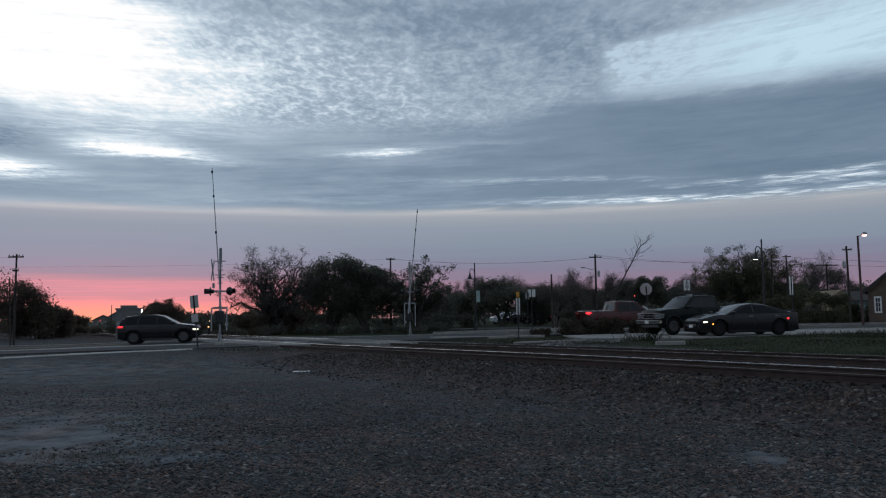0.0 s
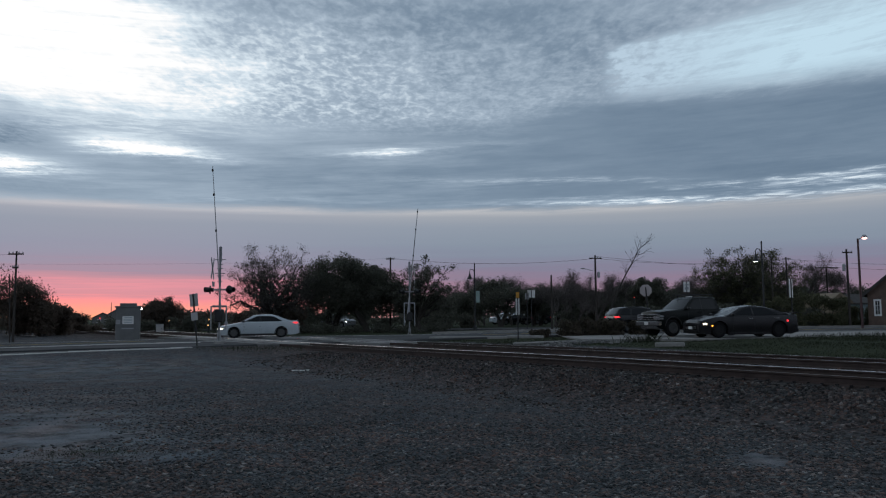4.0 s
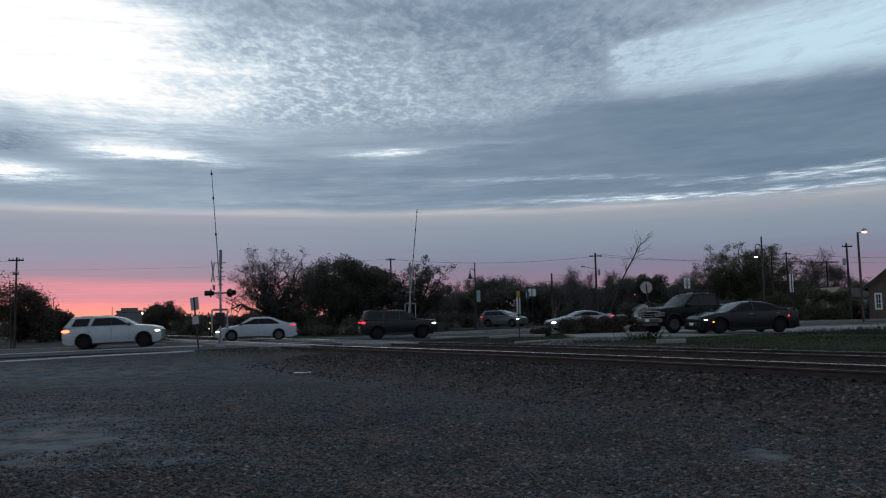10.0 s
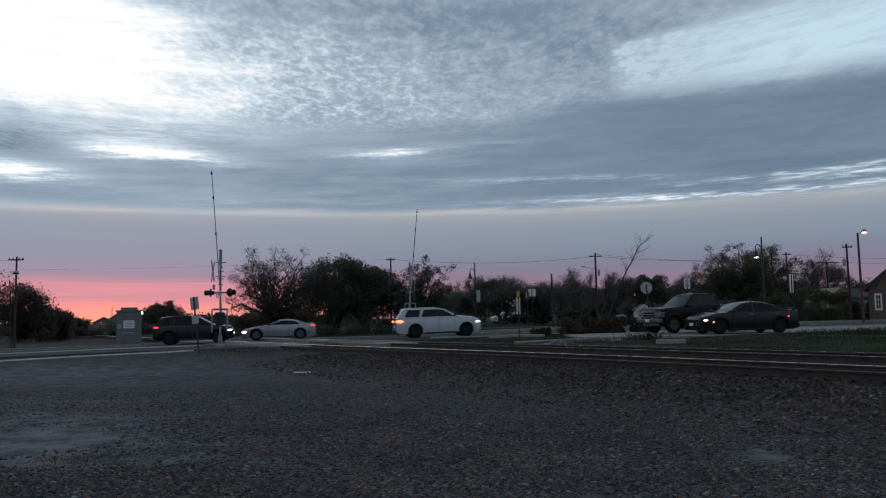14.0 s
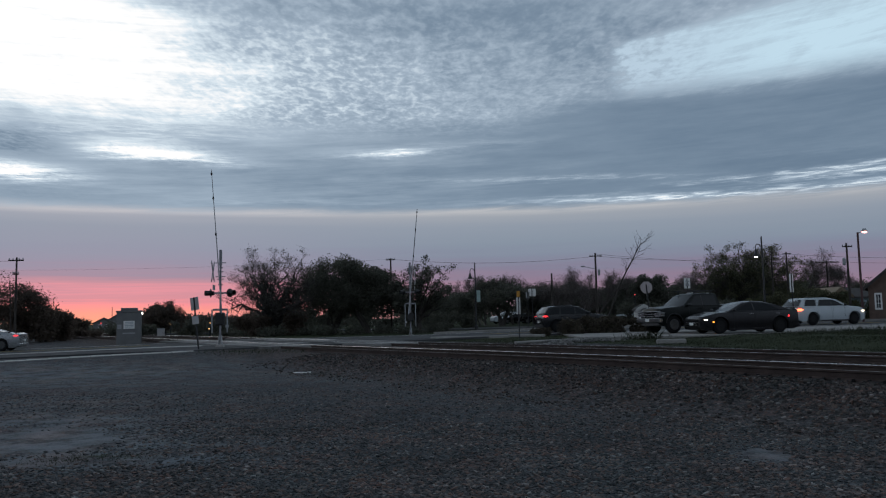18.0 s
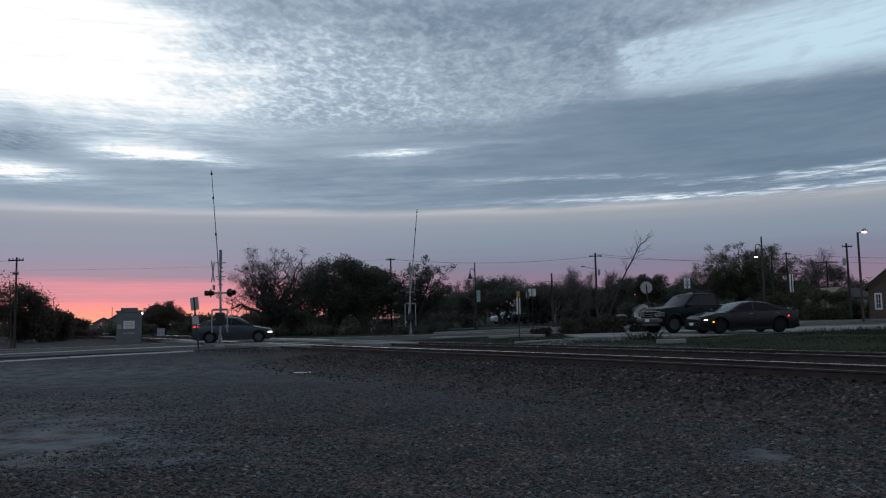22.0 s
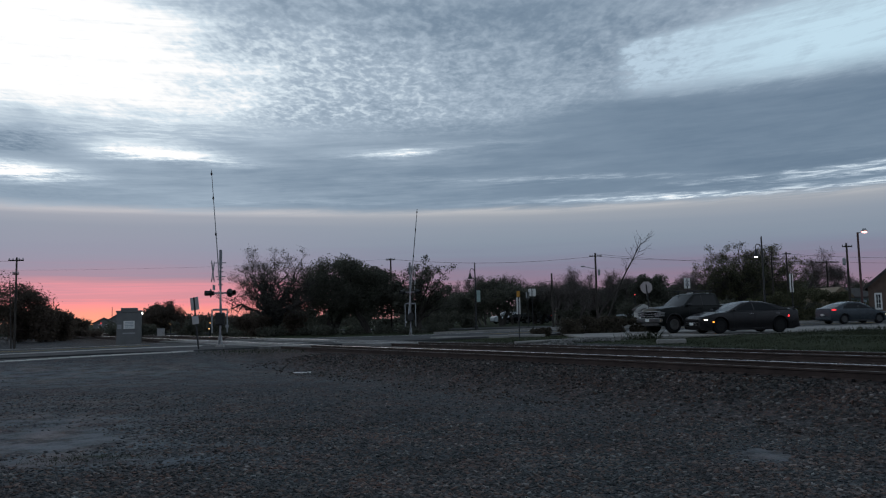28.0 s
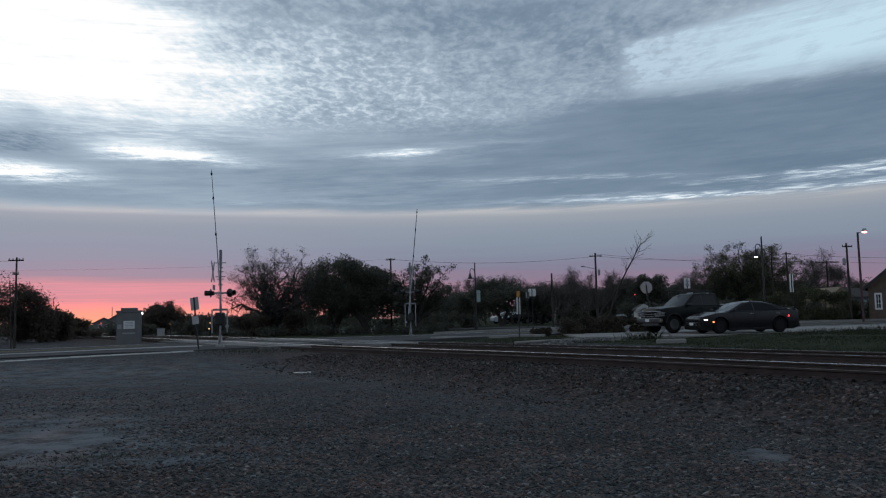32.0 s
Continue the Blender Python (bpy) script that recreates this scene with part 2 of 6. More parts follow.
def box(bm, x0, x1, y0, y1, z0, z1, m=None, bev=0.0):
    vs = [bm.verts.new((x, y, z)) for z in (z0, z1) for y in (y0, y1) for x in (x0, x1)]
    fs = [bm.faces.new([vs[i] for i in q]) for q in ((0, 2, 3, 1), (4, 5, 7, 6), (0, 1, 5, 4), (2, 6, 7, 3), (0, 4, 6, 2), (1, 3, 7, 5))]
    if bev:
        es = list({e for f in fs for e in f.edges})
        r = bmesh.ops.bevel(bm, geom=es, offset=bev, segments=1, affect="EDGES")
        vs = list({v for f in r["faces"] for v in f.verts} | {v for v in vs if v.is_valid})
    if m is not None:
        bmesh.ops.transform(bm, matrix=m, verts=[v for v in vs if v.is_valid])
    return bm


def tube(bm, a, b, ra, rb, n=8, caps=True):
    a, b = Vector(a), Vector(b)
    q = (b - a).to_track_quat("Z", "Y")
    rings = []
    for p, r in ((a, ra), (b, rb)):
        rings.append([bm.verts.new(p + q @ Vector((r * math.cos(6.28319 * i / n), r * math.sin(6.28319 * i / n), 0))) for i in range(n)])
    for i in range(n):
        j = (i + 1) % n
        bm.faces.new((rings[0][i], rings[0][j], rings[1][j], rings[1][i]))
    if caps:
        bm.faces.new(rings[0][::-1])
        bm.faces.new(rings[1])
    return bm


def lathe(bm, pts, n=16, m=None):
    """Turn a profile of (r, z) points round the z axis."""
    rings, made = [], []
    for r, z in pts:
        ring = [bm.verts.new((r * math.cos(6.28319 * i / n), r * math.sin(6.28319 * i / n), z)) for i in range(n)]
        rings.append(ring)
        made += ring
    for p, q in zip(rings, rings[1:]):
        for i in range(n):
            j = (i + 1) % n
            bm.faces.new((p[i], p[j], q[j], q[i]))
    bm.faces.new(rings[0][::-1])
    bm.faces.new(rings[-1])
    if m is not None:
        bmesh.ops.transform(bm, matrix=m, verts=made)
    return bm


def bm_new():
    return bmesh.new()


# ---------------------------------------------------------------- drifting clouds, a far dome over the place
def cloud_material():
    """Brightness of the cloud sheet, by azimuth and height: a dark deck, a dappled veil over it, bright openings."""
    m = bpy.data.materials.new("drifting_clouds")
    m.use_nodes = True
    nt = m.node_tree
    nt.nodes.clear()
    vec = nt.nodes.new("ShaderNodeTexCoord").outputs["Object"]
    az, el = sky_angles(nt, vec)
    sx = nt.nodes.new("ShaderNodeSeparateXYZ")
    nt.links.new(vec, sx.inputs[0])
    high = op(nt, "MAXIMUM", sx.outputs[2], 60.0)
    px, py = op(nt, "DIVIDE", sx.outputs[0], high), op(nt, "DIVIDE", sx.outputs[1], high)

    def add(*v):
        r = v[0]
        for q in v[1:]:
            r = op(nt, "ADD", r, q)
        return r

    def mul(*v):
        r = v[0]
        for q in v[1:]:
            r = op(nt, "MULTIPLY", r, q)
        return r

    def less(a, b):
        return op(nt, "SUBTRACT", a, b)

    def grain(fa, fe, z, detail, rough, warp=0.0, tilt=0.0):
        return less(noisy(nt, combine(nt, mul(az, fa), mul(less(el, mul(az, tilt)), fe), z), 1.0, detail, rough, warp), 0.5)

    def sheet(fx, fy, z, detail, rough, warp=0.0):
        """Texture of the flat cloud layer itself, so that it closes up towards the horizon."""
        return less(noisy(nt, combine(nt, mul(px, fx), mul(py, fy), z), 1.0, detail, rough, warp), 0.5)
    low = grain(0.10, 0.40, 0.0, 4.0, 0.6)
    patch = grain(0.36, 0.85, 5.0, 4.0, 0.6)
    silk = grain(0.13, 1.25, 7.0, 9.0, 0.68, 0.3)
    combed = grain(0.12, 2.6, 9.0, 8.0, 0.66, 0.5, 0.06)
    dashes = ramp01(nt, grain(0.42, 5.2, 11.0, 5.0, 0.62, 0.4), -0.07, 0.13)
    dapple = add(sheet(19.0, 11.0, 3.0, 2.5, 0.5, 0.5), mul(sheet(46.0, 27.0, 4.0, 2.0, 0.5), 0.55))
    drift = sheet(4.6, 1.7, 6.0, 6.0, 0.62, 0.6)
    es = add(el, mul(silk, 1.1), mul(combed, 0.55), mul(dapple, 0.10))
    # dark deck, palest to the left
    deck = add(ramp01(nt, az, -32.0, 2.0, 0.40, 0.24), ramp01(nt, az, -2.0, 24.0, 0.0, -0.14), mul(ramp01(nt, el, 10.0, 15.5), ramp01(nt, az, 9.0, -14.0), 0.22),
               mul(ramp01(nt, el, 14.2, 16.4), ramp01(nt, az, 4.0, 16.0), 0.22), mul(silk, 0.24), mul(combed, ramp01(nt, az, -6.0, 12.0, 0.26, 0.10)), mul(low, 0.30))
    # dappled veil
    lit = ramp01(nt, add(az, mul(low, 16.0), mul(patch, 10.0), mul(drift, 9.0), mul(less(el, 18.0), 0.5)), -11.0, -24.0)
    lit = mul(lit, ramp01(nt, az, -78.0, -42.0))
    speck = mul(ramp01(nt, az, -25.0, -15.0, 0.35, 1.0), ramp01(nt, az, -8.0, 7.0, 1.0, 0.42), ramp01(nt, el, 22.5, 18.5, 0.5, 1.0))
    gloom = add(mul(spot(nt, az, el, 5.0, 21.4, 12.0, 2.6, 0.03), -0.15), mul(spot(nt, az, el, -8.0, 22.8, 9.0, 1.5), -0.10), mul(spot(nt, az, el, 10.5, 18.4, 4.0, 2.0), -0.08))
    veil = add(0.37, mul(lit, add(0.66, mul(combed, 0.7))), mul(spot(nt, az, el, -10.0, 20.5, 8.0, 3.0), 0.09), mul(spot(nt, az, el, -12.0, 17.4, 8.0, 2.4), 0.08), gloom, mul(ramp01(nt, dapple, -0.22, 0.34), speck, less(1.0, mul(lit, 0.8)), 0.27), mul(dapple, 0.12), mul(drift, 0.30), mul(patch, 0.22), mul(low, 0.16),
               mul(ramp01(nt, el, 21.0, 23.0), lit, add(-0.16, mul(combed, 0.6))))
    base_el = add(14.4, mul(ramp01(nt, az, -14.0, -24.0), 0.25), mul(ramp01(nt, az, 2.0, 13.0), 1.6))
    up = ramp01(nt, less(add(el, mul(silk, 1.6), mul(drift, 1.2), mul(dapple, 0.5)), base_el), -1.3, 1.1)
    # clear blue, with a ragged upright edge and wisps over it
    edge_az = add(13.3, mul(patch, 1.6), mul(drift, 2.4), mul(dapple, 2.2), mul(op(nt, "MAXIMUM", less(el, 19.3), 0.0), 5.5))
    clear = mul(ramp01(nt, less(az, edge_az), -0.6, ramp01(nt, el, 18.8, 20.8, 1.2, 9.0)), ramp01(nt, add(el, mul(silk, 0.8), mul(drift, 0.5)), 15.0, 17.0))
    bright = add(mul(less(1.0, up), deck), mul(up, veil))
    # openings: place, size, tilt, strength, and how much each is broken into dashes
    rag = add(0.9, mul(dapple, 1.2), mul(combed, 3.0))
    for a0, e0, ra, re, tilt, k, torn in ((-22.0, 12.0, 5.4, 0.62, -0.05, 0.60, 0), (-18.0, 11.6, 4.0, 0.30, -0.04, 0.30, 1), (-22.5, 13.3, 7.5, 0.9, 0.03, 0.20, 1), (-30.0, 10.2, 3.9, 0.62, -0.04, 0.70, 0),
                                          (-29.0, 12.3, 4.6, 0.8, 0.05, -0.42, 0), (-29.0, 9.0, 5.0, 0.5, -0.03, -0.10, 0), (-3.6, 12.35, 4.4, 0.32, 0.02, 0.28, 0), (-3.2, 12.35, 1.8, 0.16, 0.02, 0.42, 1), (1.5, 12.9, 5.0, 0.3, 0.0, 0.12, 1),
                                          (6.0, 10.1, 8.0, 0.22, -0.02, 0.22, 1), (14.0, 9.8, 6.0, 0.20, -0.03, 0.16, 1), (12.0, 8.4, 7.0, 0.26, -0.01, 0.46, 1), (20.0, 8.2, 6.5, 0.30, -0.02, 0.46, 1), (22.5, 9.15, 5.5, 0.22, 0.0, 0.46, 1),
                                          (28.5, 8.95, 5.0, 0.26, 0.02, 0.62, 1), (28.5, 9.45, 4.5, 0.16, 0.03, 0.52, 1), (29.5, 8.2, 7.0, 0.30, -0.01, 0.55, 1), (26.0, 10.6, 7.0, 0.2, 0.0, 0.07, 1), (-12.0, 8.7, 7.0, 0.3, 0.0, 0.12, 1)):
        bright = add(bright, mul(spot(nt, az, es, a0, e0, ra, re, tilt), add(0.42, mul(dashes, 0.75)) if torn else rag, k))
    bright = op(nt, "MAXIMUM", bright, 0.0)
    tone = colours(nt, bright, [(0.0, (0.125, 0.187, 0.268)), (0.22, (0.198, 0.270, 0.358)), (0.5, (0.385, 0.475, 0.575)), (0.76, (0.68, 0.78, 0.86)), (0.92, (0.95, 0.965, 0.98)), (1.0, (1.02, 1.02, 1.02))])
    blue = blend(nt, ramp01(nt, az, 13.0, 27.0), (0.48, 0.61, 0.73), (0.54, 0.72, 0.84))
    fleece = add(ramp01(nt, az, 13.0, 22.0, 0.30, 0.06), mul(ramp01(nt, el, 18.2, 20.8), 0.42), mul(dapple, ramp01(nt, az, 13.0, 23.0, 3.0, 0.4)), mul(drift, 1.5), mul(combed, 1.6))
    blue = blend(nt, op(nt, "MULTIPLY", fleece, 1.0, clamp=True), blue, (0.36, 0.46, 0.56))
    tone = blend(nt, clear, tone, blue)
    # overhead and behind, a plain dusk overcast
    tone = blend(nt, ramp01(nt, el, 26.0, 48.0), tone, (0.165, 0.205, 0.262))
    em = nt.nodes.new("ShaderNodeEmission")
    nt.links.new(tone, em.inputs[0])
    tr = nt.nodes.new("ShaderNodeBsdfTransparent")
    mix = nt.nodes.new("ShaderNodeMixShader")
    alpha = mul(ramp01(nt, add(el, mul(silk, 0.9), mul(combed, 0.7), mul(az, 0.003)), 7.55, 8.35), ramp01(nt, op(nt, "ABSOLUTE", az), 120.0, 55.0, 0.25, 1.0))
    nt.links.new(alpha, mix.inputs[0])
    nt.links.new(tr.outputs[0], mix.inputs[1])
    nt.links.new(em.outputs[0], mix.inputs[2])
    nt.links.new(mix.outputs[0], nt.nodes.new("ShaderNodeOutputMaterial").inputs[0])
    return m


def build_clouds():
    R, vs, fs, na, ne = 3000.0, [], [], 64, 14
    for j in range(ne + 1):
        e = radians(2.0 + 88.0 * j / ne)
        for i in range(na):
            a = 6.28319 * i / na
            vs.append((R * math.cos(e) * math.sin(a), R * math.cos(e) * math.cos(a), R * math.sin(e)))
    for j in range(ne):
        for i in range(na):
            k = (i + 1) % na
            fs.append((j * na + i, j * na + k, (j + 1) * na + k, (j + 1) * na + i))
    ob = mesh_ob("backdrop_clouds", vs, fs, cloud_material(), smooth=60)
    return tagged(ob, "grey-blue evening clouds with bright gaps drifting slowly east", "sky", "", "structure")


clouds = build_clouds()

# ---------------------------------------------------------------- the lie of the land
TD, TN = Vector((-0.566, 0.824)), Vector((0.824, 0.566))      # along and across the railway
RD, RN = Vector((0.980, 0.197)), Vector((-0.197, 0.980))      # along and across the road
LANE = Vector((-5.0, 45.3))                                   # a point on the eastbound lane's middle
V0 = 13.86                                                    # near rail, across the railway
GAUGE, TRACK2 = 1.51, 4.4


def smooth01(x, a, b):
    t = min(1.0, max(0.0, (x - a) / (b - a)))
    return t * t * (3 - 2 * t)


def road_z(x):
    return 0.28 + 0.20 * smooth01(x, -26, -12) + 0.16 * smooth01(x, -4, 10)


def rail_z(u):
    return 0.585 - 0.055 * smooth01(u, 14, 34)


def uv(x, y):
    return x * TD.x + y * TD.y, x * TN.x + y * TN.y


def off(x, y):
    return (x - LANE.x) * RN.x + (y - LANE.y) * RN.y


def lane_at(s, w):
    """A point s metres along the road and w metres across it, from the eastbound lane's middle."""
    return LANE.x + RD.x * s + RN.x * w, LANE.y + RD.y * s + RN.y * w


def drive_front(x):
    return 36.2 - 0.42 * max(0.0, min(x, 11) - 6.5) + 0.26 * max(0.0, x - 11)


def ground_z(x, y):
    u, v = uv(x, y)
    w = off(x, y)
    z = 0.02 * math.sin(x * 0.7 + 1.3) * math.sin(y * 0.5) - 0.05 * smooth01(v, 4, 10)
    # up to the road
    z += (road_z(x) - 0.07 - z) * smooth01(w, -19, -10.2) * smooth01(x, 14, 0)
    # beyond the railway
    far = road_z(x) - 0.10
    dip = 0.55 * smooth01(v, 20.8, 22.6) * smooth01(v, 28.5, 24.5) * smooth01(x, 6, 12)
    z += (far - 0.25 * dip - z) * smooth01(v, 19.5, 23.5)
    berm = 0.16 * smooth01(x, 9, 13) * smooth01(v, 23.0, 25.5) * smooth01(y, drive_front(x) - 0.4, drive_front(x) - 2.5)
    z += berm
    # railway bank
    bank = smooth01(v, 10.9, 13.1) * smooth01(v, 22.6, 20.4)
    top = rail_z(u) - 0.20
    if z < top:
        z += (top - z) * bank
    # under the paving
    if w > -9.6 and v < 24 and x < -1:
        z = min(z, road_z(x) - 0.06)
    if -3.9 < w < 8.5:
        z = min(z, road_z(x) - 0.06)
    if x > 6 and drive_front(x) < y < 52 and w < 0:
        z = min(z, road_z(x) - 0.06)
    if math.hypot(x, y) > 220:
        z = 0.0
    return z


def axis(fine0, fine1, step, reach):
    """Fine steps in the middle, growing outwards."""
    a, d = [fine0], step
    while a[0] > -reach:
        d *= 1.35
        a.insert(0, a[0] - d)
    while a[-1] < fine1:
        a.append(a[-1] + step)
    d = step
    while a[-1] < reach:
        d *= 1.35
        a.append(a[-1] + d)
    return a


def ground_material():
    m = bpy.data.materials.new("gravel_and_grass")
    m.use_nodes = True
    nt = m.node_tree
    b = nt.nodes["Principled BSDF"]
    vec = nt.nodes.new("ShaderNodeTexCoord").outputs["Object"]
    at = nt.nodes.new("ShaderNodeAttribute")
    at.attribute_name = "cover"
    sep = nt.nodes.new("ShaderNodeSeparateColor")
    nt.links.new(at.outputs["Color"], sep.inputs[0])
    grass, ballast, dust = sep.outputs
    vor = nt.nodes.new("ShaderNodeTexVoronoi")
    nt.links.new(vec, vor.inputs["Vector"])
    vor.inputs["Scale"].default_value = 19.0
    vc = nt.nodes.new("ShaderNodeSeparateColor")
    nt.links.new(vor.outputs["Color"], vc.inputs[0])
    n_big, n_mid, n_fine = noisy(nt, vec, 0.22, 4.0, 0.6), noisy(nt, vec, 1.6, 5.0, 0.65), noisy(nt, vec, 90.0, 3.0, 0.6)
    stones = colours(nt, vc.outputs[0], [(0.0, (0.028, 0.029, 0.031)), (0.35, (0.060, 0.062, 0.065)), (0.70, (0.105, 0.108, 0.112)), (0.80, (0.135, 0.088, 0.076)), (0.94, (0.16, 0.13, 0.12)), (1.0, (0.27, 0.265, 0.265))])
    fines = colours(nt, n_mid, [(0.25, (0.056, 0.059, 0.063)), (0.75, (0.10, 0.105, 0.111))])
    lot = blend(nt, ramp01(nt, op(nt, "ADD", n_mid, op(nt, "MULTIPLY", n_big, 0.7)), 0.62, 0.98, 0.85, 0.25), fines, stones)
    n_clod = noisy(nt, vec, 7.5, 3.0, 0.65)
    lot = blend(nt, 1.0, lot, colours(nt, n_clod, [(0.34, (0.60, 0.60, 0.61)), (0.5, (1.0, 1.0, 1.0)), (0.68, (1.45, 1.42, 1.40))]), "MULTIPLY")
    lot = blend(nt, op(nt, "MULTIPLY", dust, ramp01(nt, n_mid, 0.35, 0.62, 0.15, 1.0)), lot, (0.235, 0.245, 0.26))
    lot = blend(nt, 1.0, lot, colours(nt, n_big, [(0.3, (0.64, 0.67, 0.72)), (0.5, (0.82, 0.83, 0.85)), (0.7, (1.06, 1.0, 0.97))]), "MULTIPLY")
    rust = ramp01(nt, noisy(nt, vec, 0.85, 5.0, 0.62), 0.42, 0.64)
    lot = blend(nt, 1.0, lot, blend(nt, rust, (0.93, 1.0, 1.02), (1.13, 1.02, 0.97)), "MULTIPLY")
    bal = blend(nt, 1.0, stones, colours(nt, n_mid, [(0.3, (0.62, 0.53, 0.50)), (0.7, (0.97, 0.86, 0.82))]), "MULTIPLY")
    turf = colours(nt, op(nt, "ADD", op(nt, "MULTIPLY", n_mid, 0.7), op(nt, "MULTIPLY", n_fine, 0.3)), [(0.3, (0.016, 0.023, 0.008)), (0.55, (0.026, 0.036, 0.012)), (0.75, (0.055, 0.050, 0.027))])
    g = ramp01(nt, op(nt, "ADD", grass, op(nt, "MULTIPLY", op(nt, "SUBTRACT", n_mid, 0.5), 0.9)), 0.35, 0.65)
    col = blend(nt, g, blend(nt, ballast, lot, bal), turf)
    nt.links.new(col, b.inputs["Base Color"])
    b.inputs["Roughness"].default_value, b.inputs["Specular IOR Level"].default_value = 0.95, 0.2
    bp = nt.nodes.new("ShaderNodeBump")
    bp.inputs["Strength"].default_value, bp.inputs["Distance"].default_value = 0.9, 0.03
    nt.links.new(op(nt, "ADD", op(nt, "MULTIPLY", vor.outputs["Distance"], -0.9), op(nt, "MULTIPLY", n_fine, 0.25)), bp.inputs["Height"])
    nt.links.new(bp.outputs[0], b.inputs["Normal"])
    return m


def grassy(x, y):
    u, v = uv(x, y)
    g = smooth01(v, 22.0, 24.0)
    g = max(g, (0.75 - 0.6 * smooth01(x, -12, -22)) * smooth01(y, 52, 58))
    g = max(g, 0.62 * math.exp(-(((x + 4.3) / 0.9) ** 2 + ((y - 9.9) / 0.35) ** 2)))
    g = max(g, 0.45 * smooth01(off(x, y), -13.5, -10.5) * smooth01(x, -12, -9) * smooth01(v, 14, 12))
    return g


def dusty(x, y):
    d = 0.0
    for cx, cy, rx, ry, k in ((-6.4, 11.6, 2.0, 1.6, 1.0), (-4.4, 9.6, 2.4, 0.5, 0.55), (3.78, 9.35, 0.36, 0.55, 1.15), (-15.0, 26.0, 9.0, 3.4, 0.75), (-9.0, 17.0, 4.0, 3.0, 0.38),
                              (-3.4, 10.6, 2.6, 1.3, 0.42), (-2.4, 8.2, 2.2, 0.8, 0.30), (-12.0, 22.0, 9.0, 1.2, 0.35), (-3.0, 29.0, 4.0, 1.5, 0.3), (-7.0, 14.0, 2.5, 1.0, 0.5)):
        d += k * math.exp(-(((x - cx) / rx) ** 2 + ((y - cy) / ry) ** 2))
    return min(1.0, d)


def build_ground():
    xs, ys = axis(-34, 40, 0.6, 3200), axis(1, 56, 0.5, 3200)
    vs = [(x, y, ground_z(x, y)) for y in ys for x in xs]
    n = len(xs)
    fs = [(j * n + i, j * n + i + 1, (j + 1) * n + i + 1, (j + 1) * n + i) for j in range(len(ys) - 1) for i in range(n - 1)]
    ob = mesh_ob("ground", vs, fs, ground_material(), smooth=60)
    cov = ob.data.attributes.new("cover", "FLOAT_COLOR", "POINT")
    flat = []
    for x, y, z in vs:
        v = uv(x, y)[1]
        flat += [grassy(x, y), smooth01(v, 9.6, 12.6) * smooth01(v, 22.8, 21.2), dusty(x, y), 1.0]
    cov.data.foreach_set("color", flat)
    return tagged(ob, "grey gravel lot, dusty in places, with rough grass beyond the tracks", "ground", "", "structure")


build_ground()


def strip(name, s0, s1, w0, w1, lift, material, label, category="road", n=60, thick=0.12, ends=(0, 0), parent=None, steps_w=2):
    """A paved strip that follows the road, from s0 to s1 along it and w0 to w1 across."""
    vs, fs = [], []
    ws = [w0 + (w1 - w0) * k / steps_w for k in range(steps_w + 1)]
    for i in range(n + 1):
        for k, w in enumerate(ws):
            f = k / steps_w
            a, b = s0, s1 + ends[0] * (1 - f) + ends[1] * f
            t = i / n
            x, y = lane_at(a + (b - a) * t, w)
            vs.append((x, y, road_z(x) + lift))
    m = len(ws)
    for i in range(n):
        for k in range(m - 1):
            fs.append((i * m + k, (i + 1) * m + k, (i + 1) * m + k + 1, i * m + k + 1))
    top = len(vs)
    vs += [(x, y, z - thick) for x, y, z in vs]
    for i in range(n):
        fs.append((i * m, top + i * m, top + (i + 1) * m, (i + 1) * m))
        fs.append(((i + 1) * m + m - 1, top + (i + 1) * m + m - 1, top + i * m + m - 1, i * m + m - 1))
    fs.append(tuple(range(m - 1, -1, -1)) + tuple(range(top, top + m)))
    e = n * m
    fs.append(tuple(range(e, e + m)) + tuple(range(top + e + m - 1, top + e - 1, -1)))
    ob = mesh_ob(name, vs, fs, material, parent)
    if parent is None:
        tagged(ob, label, category, "", "structure")
    return ob


road = strip("road", -340, 340, -3.5, 8.2, 0.0, M_asph, "worn grey two-lane asphalt road over a railway crossing", n=340)
shoulder = strip("pavement", -340, -8.5, -9.6, -3.5, -0.004, M_asph, "dusty asphalt apron beside the road at the crossing", "pavement", n=240, ends=(0.0, 14.0))
strip("line_edge", -340, -2, -2.95, -2.7, 0.008, M_line, "", n=200, thick=0.012, parent=road)
strip("line_edge", 4, 340, -2.95, -2.8, 0.008, M_line, "", n=200, thick=0.012, parent=road)
strip("line_far", -340, 340, 6.6, 6.75, 0.008, M_line, "", n=240, thick=0.012, parent=road)
strip("line_centre", -340, -12, 1.95, 2.05, 0.008, M_yline, "", n=200, thick=0.012, parent=road)
strip("line_centre", 8, 340, 1.95, 2.05, 0.008, M_yline, "", n=200, thick=0.012, parent=road)
strip("gutter", -340, -8.5, -4.0, -3.5, 0.006, M_kerb, "pale concrete gutter along the road's edge", "kerb", n=240, thick=0.05)
strip("kerb_far", 6, 340, 8.2, 8.5, 0.14, M_conc, "pale concrete kerb on the road's far side", "kerb", n=160, thick=0.3)


